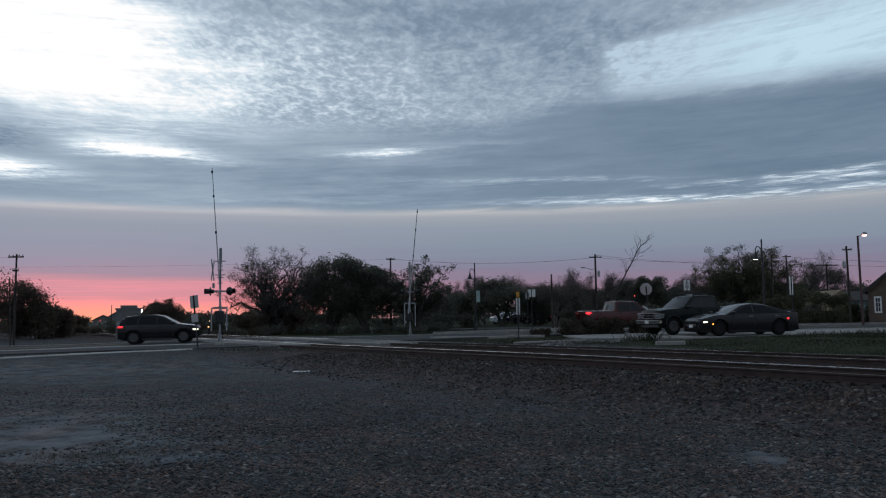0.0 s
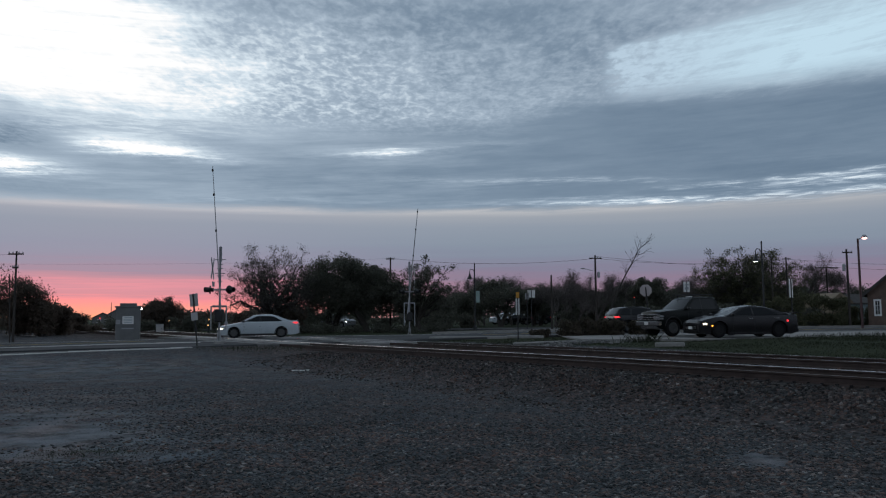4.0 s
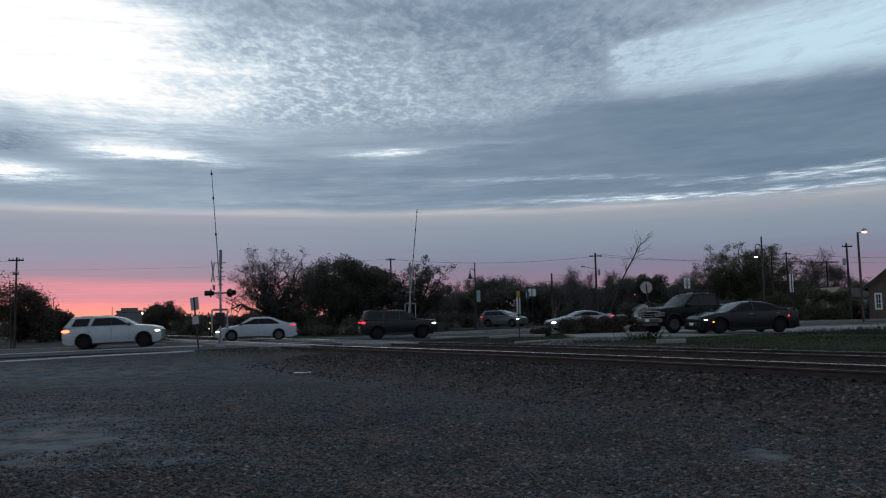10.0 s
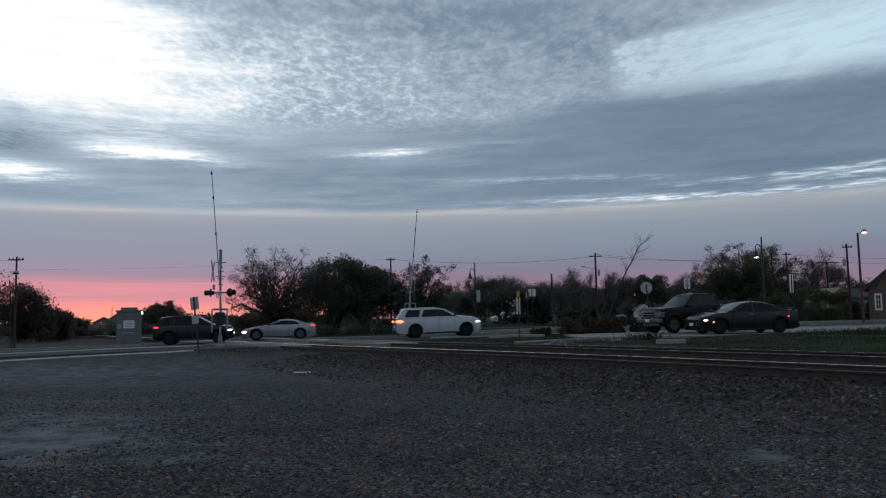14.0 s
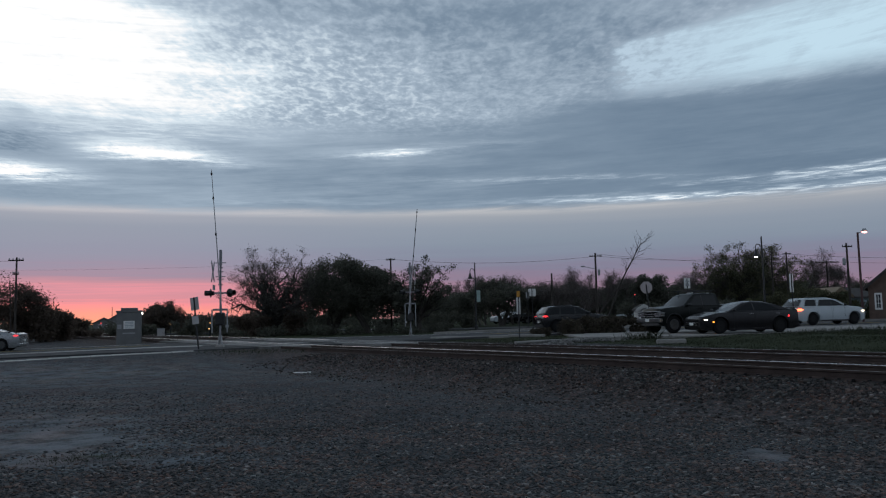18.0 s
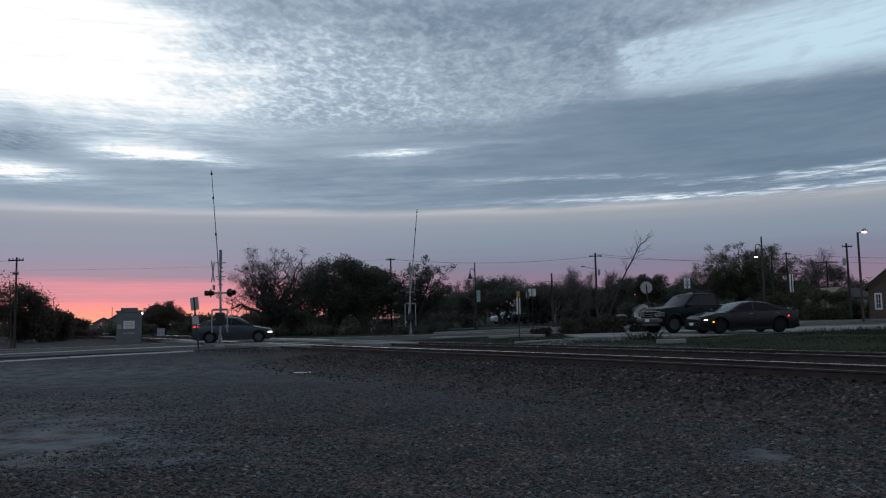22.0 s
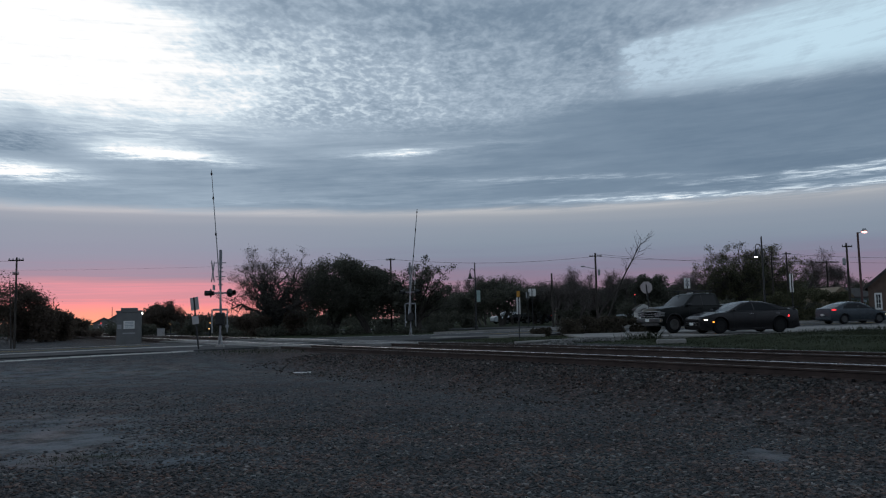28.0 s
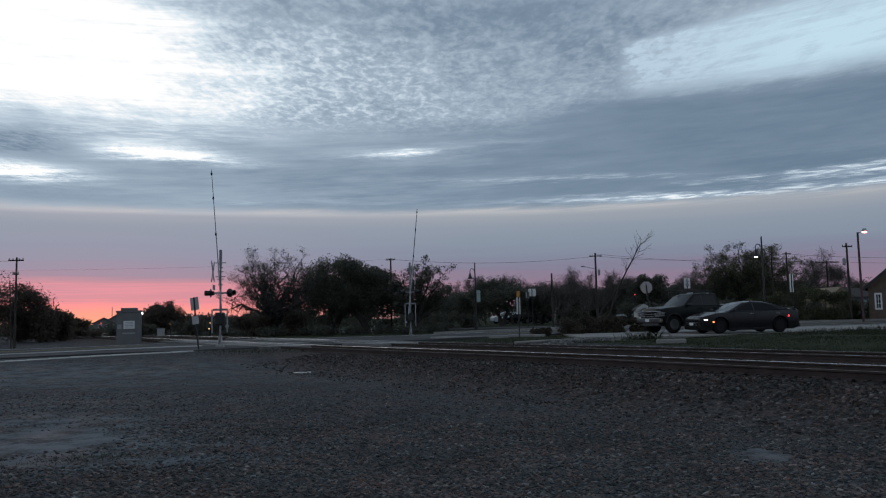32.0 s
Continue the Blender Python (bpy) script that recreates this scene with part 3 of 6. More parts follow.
def build_drive():
    xs = [6.5 + 0.9 * i for i in range(60)]
    vs, fs = [], []
    for x in xs:
        y0, y1 = drive_front(x), LANE.y + (x - LANE.x) * RD.y / RD.x - 3.5 / RD.x
        y0 = min(y0, y1 - 0.3)
        vs += [(x, y0, road_z(x) - 0.008), (x, y1, road_z(x) - 0.008), (x, y0, road_z(x) - 0.2)]
    for i in range(len(xs) - 1):
        a, b = 3 * i, 3 * i + 3
        fs += [(a, b, b + 1, a + 1), (a + 2, b + 2, b, a)]
    fs.append((0, 1, 2))
    return tagged(mesh_ob("driveway", vs, fs, M_conc), "pale worn concrete driveway beside the road", "driveway", "", "structure")


build_drive()


def build_kerb(name, pts, w, h, label, material=None):
    """A low concrete kerb with a rounded nose, along straight pieces."""
    bm = bm_new()
    for (x0, y0), (x1, y1) in zip(pts, pts[1:]):
        L = math.hypot(x1 - x0, y1 - y0)
        n = max(1, int(L / 0.7)) if material else 1
        for i in range(n):
            xa, ya = x0 + (x1 - x0) * i / n, y0 + (y1 - y0) * i / n
            base = ground_z(xa, ya) if material else road_z((x0 + x1) / 2)
            m = Matrix.Translation((xa, ya, base - 0.1)) @ Matrix.Rotation(math.atan2(y1 - y0, x1 - x0), 4, "Z")
            box(bm, 0, L / n, -w / 2, w / 2, 0, h + 0.1, m, 0.03)
    me = bpy.data.meshes.new(name)
    bm.to_mesh(me)
    bm.free()
    me.materials.append(material or M_conc)
    return tagged(new(name, me), label, "kerb", "", "structure")


build_kerb("kerb_corner", [(-0.8, 43.6), (3.6, 43.3), (5.4, 42.0)], 0.3, 0.06, "pale concrete kerb corner beside the crossing")
build_kerb("kerb_apron", [(-60, 16.6), (-26.0, 27.6), (-17.5, 30.6), (-11.9, 33.4), (-10.3, 36.4), (-8.3, 40.0), (-6.9, 41.6)], 0.34, 0.045, "pale concrete kerb along the apron's edge", M_kerb)
build_kerb("kerb_drain", [(3.0, 33.0), (6.5, 36.0)], 0.2, 0.0, "low concrete edging above the rocky drain")


# ---------------------------------------------------------------- railway
def rail_profile():
    return [(-0.075, 0.0), (-0.075, 0.012), (-0.012, 0.035), (-0.010, 0.125), (-0.036, 0.14), (-0.036, 0.17), (-0.028, 0.178)]


def build_track(name, v, ulo, uhi, tie_lo, tie_hi, label):
    root = empty(name, Matrix.Identity(4), label, "railway track", "", "structure")
    half = rail_profile()
    prof = half + [(-a, b) for a, b in half[::-1]]
    us = [ulo + (uhi - ulo) * i / 80 for i in range(81)]
    for dv in (0, GAUGE):
        vs, fs, top = [], [], []
        n = len(prof)
        for u in us:
            for a, b in prof:
                p = TD * u + TN * (v + dv + a)
                vs.append((p.x, p.y, rail_z(u) - 0.178 + b))
        for i in range(len(us) - 1):
            for k in range(n - 1):
                fs.append((i * n + k, i * n + k + 1, (i + 1) * n + k + 1, (i + 1) * n + k))
        ob = mesh_ob("rail", vs, fs, [M_rail, M_railtop, M_raildull], root, "steel rail with a polished head")
        # the head is polished on top and on its inner face
        bright = {6} if v > V0 + 1 else ({5, 6} if dv else {6})
        for k, p in enumerate(ob.data.polygons):
            far = us[k // (n - 1)] > 40 and dv and k % (n - 1) in (4, 5)
            if k % (n - 1) in bright or far:
                p.material_index = 2 if v < V0 + 1 and not dv else 1
    bm = bm_new()
    box(bm, -0.115, 0.115, -0.53, GAUGE + 0.53, -0.18, 0.0, None, 0.012)
    tie = part("tie", bm, M_tie, root)
    rnd = random.Random(5)
    u, first = tie_lo, True
    while u < tie_hi:
        p = TD * u + TN * v
        m = Matrix.Translation((p.x, p.y, rail_z(u) - 0.178 + 0.003)) @ Matrix.Rotation(math.atan2(TD.y, TD.x) + rnd.uniform(-0.02, 0.02), 4, "Z")
        t = tie if first else new("tie", tie.data)
        t.parent = root
        t.matrix_basis = m @ Matrix.Diagonal((1, -1, 1, 1))
        u += 0.54
        first = False
    # near-black tie ends and spikes that stand out of the ballast along the near rail's foot
    vs, fs = [], []
    u = tie_lo
    while u < (min(tie_hi, 24) if v < V0 + 1 else tie_lo):
        for du, wide, out, up in ((-0.13, 0.02, -0.02, 0.035), (0.13, 0.02, -0.02, 0.035), (0.0, 0.105, -0.20, 0.012)):
            c = TD * (u + du) + TN * (v - 0.095)
            k = len(vs)
            for sx, sz in ((-wide, -0.04), (wide, -0.04), (wide, up), (-wide, up)):
                for sv in (out, 0.03):
                    q = c + TD * sx + TN * sv
                    vs.append((q.x, q.y, rail_z(u) - 0.178 + sz))
            fs += [(k, k + 2, k + 4, k + 6), (k, k + 1, k + 3, k + 2), (k + 2, k + 3, k + 5, k + 4), (k + 4, k + 5, k + 7, k + 6), (k + 6, k + 7, k + 1, k), (k + 1, k + 7, k + 5, k + 3)]
        u += 0.54
    if vs:
        tagged(mesh_ob("rail_anchor", vs, fs, M_anchor, root), kind="stuff")
    return root


build_track("track_1", V0, -60, 170, 2.0, 25.0, "near railway track of rusty rails on dark ties")
build_track("track_2", V0 + TRACK2, -60, 170, 2.0, 22.0, "second railway track of rusty rails on dark ties")


def build_crossing():
    """Worn concrete panels between and beside the rails, where the road runs over them."""
    root = empty("crossing_surface", Matrix.Identity(4), "worn pale concrete panels of the level crossing between the rails", "level crossing", "", "structure")
    rnd = random.Random(21)
    bands = []
    for v in (V0, V0 + TRACK2):
        bands += [(v - 0.62, v - 0.07), (v + 0.09, v + GAUGE - 0.09), (v + GAUGE + 0.07, v + GAUGE + 0.62)]
    for va, vb in bands:
        bm = bm_new()
        box(bm, -1.19, 1.19, va - (va + vb) / 2, (vb - va) / 2, -0.14, 0.0, None, 0.015)
        me = bpy.data.meshes.new("panel")
        bm.to_mesh(me)
        bm.free()
        me.materials.append(M_panel)
        # from the near edge of the paving to the far kerb
        u, vm = 20.0, (va + vb) / 2
        while u < 70.0:
            p = TD * u + TN * vm
            if -9.2 < off(p.x, p.y) < 9.0:
                ob = new("panel", me)
                ob.parent = root
                ob.matrix_basis = Matrix.Translation((p.x, p.y, rail_z(u) - 0.006 + rnd.uniform(-0.006, 0.004))) @ Matrix.Rotation(math.atan2(TD.y, TD.x), 4, "Z") @ Matrix.Diagonal((1, -1, 1, 1))
            u += 2.41


M_panel = mat("crossing_concrete", (0.155, 0.152, 0.147), 0.85, 0, 0.35, 1.0, 24, 0.2, rand=0.5)
build_crossing()


# ---------------------------------------------------------------- vehicles
def along(points, x):
    """Height of a broken line at x; the points run from front to back."""
    for (xa, za), (xb, zb) in zip(points, points[1:]):
        if xb <= x <= xa:
            return zb if xa == xb else za + (zb - za) * (xa - x) / (xa - xb)
    return points[0][1] if x > points[0][0] else points[-1][1]


def shell(top, gc, W, xf, xr, r, nose, tail):
    """Lower body: curved cross-sections from nose to tail, cut out over the wheels."""
    L2, Lr = top[0][0], top[-1][0]
    ra = r * 1.14
    xs = {L2, Lr, L2 - 0.06, Lr + 0.06, 0.0}
    xs |= {x for x, _ in top}
    for c in (xf, xr):
        xs |= {c + ra * math.cos(math.pi * i / 10) for i in range(11)} | {c + ra + 0.004, c - ra - 0.004}
    n = 14
    xs |= {Lr + (L2 - Lr) * i / n for i in range(1, n)}
    xs = sorted(xs, reverse=True)
    prof = [(x, z) for x, z in top]
    vs, fs = [], []
    rows = 7
    m = 2 * (rows + 1) + 5
    for x in xs:
        zt = along(prof, x)
        zl = gc
        for c in (xf, xr):
            if abs(x - c) < ra:
                zl = max(gc, r + math.sqrt(max(0.0, ra * ra - (x - c) ** 2)))
        if x > L2 - 0.30:
            zl = max(zl, gc + 0.13 * ((x - L2 + 0.30) / 0.30) ** 2)
        if x < Lr + 0.30:
            zl = max(zl, gc + 0.16 * ((Lr + 0.30 - x) / 0.30) ** 2)
        zl = min(zl, zt - 0.03)
        pl = 1.0
        if x > xf:
            pl = 1 - 0.20 * nose * ((x - xf) / (L2 - xf)) ** 2.6
        elif x < xr:
            pl = 1 - 0.15 * tail * ((xr - x) / (xr - Lr)) ** 2.6

        def wide(z):
            q = (z - gc - 0.40) / 0.5
            return W / 2 * pl * (1 - 0.055 * max(0.0, q) ** 2 - 0.07 * max(0.0, -q) ** 2)
        edge = zt - 0.055
        side = [(wide(zl + (edge - zl) * k / (rows - 1)), zl + (edge - zl) * k / (rows - 1)) for k in range(rows)]
        side.append((wide(zt) * 0.955, zt - 0.012))
        crown = [(wide(zt) * t, zt + 0.035 * (1 - t * t)) for t in (0.6, 0.3, 0.0)]
        half = side + crown
        ring = [(-y, z) for y, z in half] + [(y, z) for y, z in half[:-1][::-1]]
        vs += [(x, y, z) for y, z in ring]
    m = len(ring)
    for i in range(len(xs) - 1):
        for k in range(m - 1):
            fs.append((i * m + k, i * m + k + 1, (i + 1) * m + k + 1, (i + 1) * m + k))
        fs.append((i * m + m - 1, i * m, (i + 1) * m, (i + 1) * m + m - 1))
    fs.append(tuple(range(m))[::-1])
    fs.append(tuple(range((len(xs) - 1) * m, len(xs) * m)))
    return vs, fs


def cabin_y(z, z0, W, lean):
    return W / 2 * 0.955 - (z - z0) * lean


def cabin_mesh(poly, W, lean):
    z0 = min(z for _, z in poly)
    vs, fs, n = [], [], len(poly)
    zt = max(z for _, z in poly)
    for t in (-1, -0.93, -0.5, 0, 0.5, 0.93, 1):
        for x, z in poly:
            crown = (0.035 * (1 - t * t) if z > zt - 0.08 else 0) - (0.03 if abs(t) == 1 and z > zt - 0.08 else 0)
            bow = 0.07 * (1 - t * t) * (1 if x > 0 else -1)
            vs.append((x + bow, t * cabin_y(z, z0, W, lean), z + crown))
    for j in range(6):
        for i in range(n):
            q = (i + 1) % n
            fs.append((j * n + i, j * n + q, (j + 1) * n + q, (j + 1) * n + i))
    fs += [tuple(range(n)), tuple(range(6 * n, 7 * n))[::-1]]
    return vs, fs


def wheel(parent, x, y, r, w, rim_mat, spokes=5):
    """Tyre and rim; the part's own origin is its axle."""
    hub = new("wheel")
    hub.parent = parent
    hub.matrix_basis = pose(x, y, r)
    s = 1 if y > 0 else -1
    bm = bm_new()
    turn = Matrix.Rotation(math.pi / 2, 4, "X")
    lathe(bm, [(r * 0.62, -w / 2), (r * 0.9, -w / 2), (r, -w * 0.32), (r, w * 0.32), (r * 0.9, w / 2), (r * 0.62, w / 2)], 24, turn)
    part("tyre", bm, M_tyre, hub, smooth=40)
    bm = bm_new()
    lathe(bm, [(r * 0.64, -w * 0.52), (r * 0.56, -w * 0.52), (r * 0.54, -w * 0.30), (r * 0.1, -w * 0.36), (0.02, -w * 0.40)], 20, Matrix.Rotation(math.pi / 2 * s, 4, "X"))
    part("rim", bm, M_rim_dark if rim_mat == M_rim else M_rim_black, hub)
    bm = bm_new()
    for i in range(spokes):
        a = 6.28319 * i / spokes
        m = Matrix.Rotation(a, 4, "Y")
        box(bm, r * 0.1, r * 0.58, s * w * 0.36, s * w * 0.50, -r * 0.095, r * 0.095, m)
    part("spokes", bm, rim_mat, hub)
    return hub


def quad_plate(parent, name, pts, depth, material, label=""):
    """A thin plate with an outline in space, pushed out along its normal."""
    p = [Vector(q) for q in pts]
    n = (p[1] - p[0]).cross(p[2] - p[0]).normalized() * depth
    k = len(p)
    vs = p + [q + n for q in p]
    fs = [tuple(range(k))[::-1], tuple(range(k, 2 * k))] + [(i, (i + 1) % k, k + (i + 1) % k, k + i) for i in range(k)]
    return mesh_ob(name, vs, fs, material, parent, label)


def lens(parent, name, x, y, z, sx, sy, sz, material, label=""):
    bm = bm_new()
    bmesh.ops.create_uvsphere(bm, u_segments=10, v_segments=6, radius=1.0, matrix=Matrix.Translation((x, y, z)) @ Matrix.Diagonal((sx, sy, sz, 1)))
    return part(name, bm, material, parent, label, 60)


KINDS = {
    # width, clearance, wheel radius, axles, top outline of the lower body, cabin, side windows (lower front, lower rear, upper front, upper rear), lean
    "sedan": dict(W=1.84, gc=0.20, r=0.345, xf=1.45, xr=-1.38, top=[(2.43, 0.42), (2.40, 0.64), (2.22, 0.76), (1.05, 0.97), (-1.70, 1.04), (-2.30, 1.06), (-2.43, 1.00), (-2.46, 0.55)],
                  cab=[(1.16, 0.93), (0.28, 1.39), (-0.12, 1.45), (-0.70, 1.44), (-1.22, 1.31), (-1.98, 1.04)], win=[(0.86, -0.10, 0.10, -0.10), (-0.15, -1.48, -0.15, -0.98)], lean=0.52),
    "compact": dict(W=1.80, gc=0.19, r=0.335, xf=1.34, xr=-1.30, top=[(2.13, 0.42), (2.12, 0.63), (1.96, 0.76), (0.98, 0.96), (-1.60, 1.05), (-2.10, 1.07), (-2.22, 1.01), (-2.25, 0.55)],
                    cab=[(1.10, 0.93), (0.24, 1.39), (-0.14, 1.455), (-0.72, 1.45), (-1.22, 1.33), (-1.90, 1.06)], win=[(0.80, -0.12, 0.08, -0.12), (-0.17, -1.42, -0.17, -0.98)], lean=0.52),
    "coupe": dict(W=1.82, gc=0.17, r=0.35, xf=1.36, xr=-1.30, top=[(2.24, 0.36), (2.22, 0.56), (2.05, 0.68), (0.95, 0.90), (-1.60, 0.98), (-2.12, 1.0), (-2.24, 0.92), (-2.26, 0.5)],
                  cab=[(0.86, 0.86), (-0.02, 1.23), (-0.40, 1.27), (-0.85, 1.23), (-1.35, 1.11), (-1.90, 0.96)], win=[(0.55, -0.58, -0.12, -0.62), (-0.64, -1.30, -0.68, -1.0)], lean=0.52),
    "muscle": dict(W=1.90, gc=0.16, r=0.37, xf=1.55, xr=-1.50, top=[(2.50, 0.38), (2.50, 0.66), (2.38, 0.80), (1.75, 0.97), (1.05, 1.02), (-1.75, 1.06), (-2.42, 1.10), (-2.52, 1.04), (-2.54, 0.5)],
                   cab=[(1.18, 0.98), (0.25, 1.41), (-0.20, 1.475), (-0.80, 1.45), (-1.40, 1.30), (-2.05, 1.07)], win=[(0.86, -0.18, 0.08, -0.18), (-0.24, -1.52, -0.24, -1.02)], lean=0.55),
    "suv": dict(W=1.92, gc=0.24, r=0.405, xf=1.52, xr=-1.53, top=[(2.40, 0.52), (2.42, 0.90), (2.30, 1.05), (1.95, 1.14), (1.00, 1.24), (-2.40, 1.20), (-2.56, 1.16), (-2.64, 0.90), (-2.62, 0.5)],
                cab=[(1.08, 1.20), (0.30, 1.64), (-0.10, 1.72), (-1.5, 1.74), (-2.15, 1.70), (-2.55, 1.17)], win=[(0.80, -0.12, 0.20, -0.12), (-0.15, -1.18, -0.15, -0.98), (-1.30, -2.16, -1.20, -1.96)], lean=0.36),
    "boxy_suv": dict(W=1.88, gc=0.28, r=0.38, xf=1.32, xr=-1.30, top=[(2.20, 0.56), (2.22, 0.90), (2.12, 1.04), (0.98, 1.13), (-2.08, 1.13), (-2.20, 1.10), (-2.26, 0.85), (-2.26, 0.52)],
                     cab=[(1.03, 1.10), (0.40, 1.58), (0.10, 1.65), (-1.55, 1.67), (-1.95, 1.63), (-2.20, 1.12)], win=[(0.78, 0.0, 0.32, 0.0), (-0.05, -0.92, -0.05, -0.86), (-1.04, -1.92, -0.98, -1.82)], lean=0.30),
    "crossover": dict(W=1.86, gc=0.22, r=0.375, xf=1.32, xr=-1.28, top=[(2.10, 0.48), (2.12, 0.78), (1.98, 0.94), (0.95, 1.08), (-1.80, 1.13), (-2.04, 1.10), (-2.14, 0.85), (-2.12, 0.5)],
                      cab=[(1.02, 1.04), (0.22, 1.50), (-0.15, 1.575), (-1.05, 1.575), (-1.72, 1.50), (-2.06, 1.11)], win=[(0.76, -0.05, 0.12, -0.05), (-0.10, -1.04, -0.10, -0.98), (-1.10, -1.76, -1.04, -1.56)], lean=0.42),
    "pickup": dict(W=1.95, gc=0.24, r=0.41, xf=1.92, xr=-1.75, top=[(2.70, 0.62), (2.72, 0.95), (2.60, 1.12), (2.2, 1.19), (1.25, 1.25), (-0.85, 1.28), (-2.70, 1.28), (-2.78, 1.22), (-2.78, 0.62)],
                   cab=[(1.32, 1.20), (0.62, 1.78), (0.35, 1.86), (-0.55, 1.88), (-0.82, 1.84), (-0.95, 1.24)], win=[(1.04, 0.17, 0.54, 0.17), (0.12, -0.72, 0.12, -0.68)], lean=0.30),
}


def car(name, kind, body_mat, m, label, category, rim=None, head=None, tail=None, group="vehicles on the road", tall=1.0, marker=None, bright=True):
    k = KINDS[kind]
    rim, head, tail = rim or M_rim, head or M_head, tail or M_tail
    root = empty(name, m, label, category, group)
    W, gc, r, top, cab = k["W"], k["gc"], k["r"], k["top"], k["cab"]
    lift = (tall - 1.0)
    top = [(x, z + lift) for x, z in top]
    cab = [(x, z + lift) for x, z in cab]
    gc += lift
    r *= 1 + lift * 0.6
    vs, fs = shell(top, gc, W, k["xf"], k["xr"], r, 1.0, 1.0)
    body = mesh_ob("body", vs, fs, body_mat, root, smooth=32)
    vs, fs = cabin_mesh(cab, W, k["lean"])
    mesh_ob("cabin", vs, fs, body_mat, root, smooth=32)
    z0 = min(z for _, z in cab)
    zt = max(z for _, z in cab)
    L2, Lr = top[0][0], top[-1][0]

    def roof_at(x):
        for (xa, za), (xb, zb) in zip(cab, cab[1:]):
            if xb <= x <= xa:
                return za + (zb - za) * (xa - x) / (xa - xb)
        return z0

    # side windows, one dark band cut by posts
    belt = z0 + 0.06 if kind not in ("sedan", "compact", "coupe", "muscle") else z0 + 0.09

    def upper(x):
        return max(belt + 0.03, min(roof_at(x) - 0.075, zt - 0.10))

    def plate(nm, a, b, ta, tb, s, depth, out, material):
        pts = [(a, belt)] + [(ta + (tb - ta) * i / 5, upper(ta + (tb - ta) * i / 5)) for i in range(6)] + [(b, belt)]
        p3 = [(x, s * (cabin_y(z, z0, W, k["lean"]) + out), z) for x, z in pts]
        quad_plate(root, nm, p3[::-1] if s > 0 else p3, depth, material)
    for s in (1, -1):
        for a, b, ta, tb in k["win"]:
            plate("side_window", a, b, ta, tb, s, 0.008, 0.004, M_glass)
        for (_, b, _, tb), (a, _, ta, _) in zip(k["win"], k["win"][1:]):
            if b - a < 0.09:
                plate("door_post", b, a, tb, ta, s, 0.006, 0.003, M_trim)
        if kind in ("suv", "boxy_suv", "crossover"):
            bm = bm_new()
            yr = s * (cabin_y(zt, z0, W, k["lean"]) - 0.06)
            tube(bm, (cab[2][0] - 0.15, yr, zt + 0.03), (cab[4][0] + 0.15, yr, zt + 0.02), 0.018, 0.018, 6)
            part("roof_rail", bm, M_trim if kind != "suv" else body_mat, root)
    # windscreen and rear window
    def cross_glass(nm, lo, hi, sgn):
        (xa, za), (xb, zb) = lo, hi
        a = (xa + (xb - xa) * 0.10, za + (zb - za) * 0.10)
        b = (xa + (xb - xa) * 0.93, za + (zb - za) * 0.93)
        vs, fs, n = [], [], 6
        nx, nz = (zb - za), -(xb - xa)
        ln = math.hypot(nx, nz)
        nx, nz = nx / ln * sgn * 1.0, nz / ln * sgn * 1.0
        if nz < 0:
            nx, nz = -nx, -nz
        for d in (0.002, 0.012):
            for (x, z) in (a, b):
                hw = cabin_y(z, z0, W, k["lean"]) * 0.93
                for i in range(n + 1):
                    t = -1 + 2 * i / n
                    vs.append((x + 0.07 * (1 - (t * 0.93) ** 2) * (1 if x > 0 else -1) + nx * d, t * hw, z + nz * d))
        q = n + 1
        for i in range(n):
            fs.append((2 * q + i, 2 * q + i + 1, 3 * q + i + 1, 3 * q + i))
            fs.append((i, q + i, q + i + 1, i + 1))
        for i in range(n):
            fs += [(i, i + 1, 2 * q + i + 1, 2 * q + i), (q + i + 1, q + i, 3 * q + i, 3 * q + i + 1)]
        fs += [(0, 2 * q, 3 * q, q), (n, q + n, 3 * q + n, 2 * q + n)]
        mesh_ob(nm, vs, fs, M_screen, root, smooth=30)
    cross_glass("windscreen", cab[0], cab[1], 1)
    cross_glass("rear_window", cab[-1], cab[-2], 1)
    # wheels, and near-black boxes for the shade inside the arches
    wheels = []
    for x in (k["xf"], k["xr"]):
        for s in (1, -1):
            wheels.append(wheel(root, x, s * (W / 2 - 0.175), r, 0.235, rim))
        bm = bm_new()
        box(bm, x - r * 1.12, x + r * 1.12, -W / 2 + 0.31, W / 2 - 0.31, gc + 0.02, r * 2.10)
        part("wheel_well", bm, M_grille, root)
    # lamps
    zh = top[1][1] - 0.04
    for s in (1, -1):
        if kind == "muscle":
            lens(root, "headlight", L2 - 0.34, s * (W * 0.445 - 0.05), zh + 0.03, 0.20, 0.10, 0.06, head)
        else:
            lens(root, "headlight", L2 - 0.22, s * W * 0.415, zh, 0.19, 0.10, 0.075 if kind == "coupe" else 0.056, head)
        zl = top[-3][1] - (0.13 if kind != "suv" else 0.17)
        if kind == "suv":
            lens(root, "tail_light", top[-3][0] + 0.13, s * (W / 2 - 0.14), zl, 0.26, 0.12, 0.085, tail)
        elif kind != "muscle":
            lens(root, "tail_light", top[-3][0] + 0.09, s * (W / 2 - 0.16), zl, 0.18, 0.125, 0.06 if kind not in ("pickup", "boxy_suv") else 0.08, tail)
        else:
            lens(root, "tail_light", top[-3][0] + 0.02, s * (W / 2 - 0.34), zl, 0.08, 0.22, 0.05, tail)
        if marker:
            lens(root, "marker_light", L2 - 0.58, s * (W / 2 - 0.055), zh - 0.06, 0.075, 0.04, 0.035, marker)
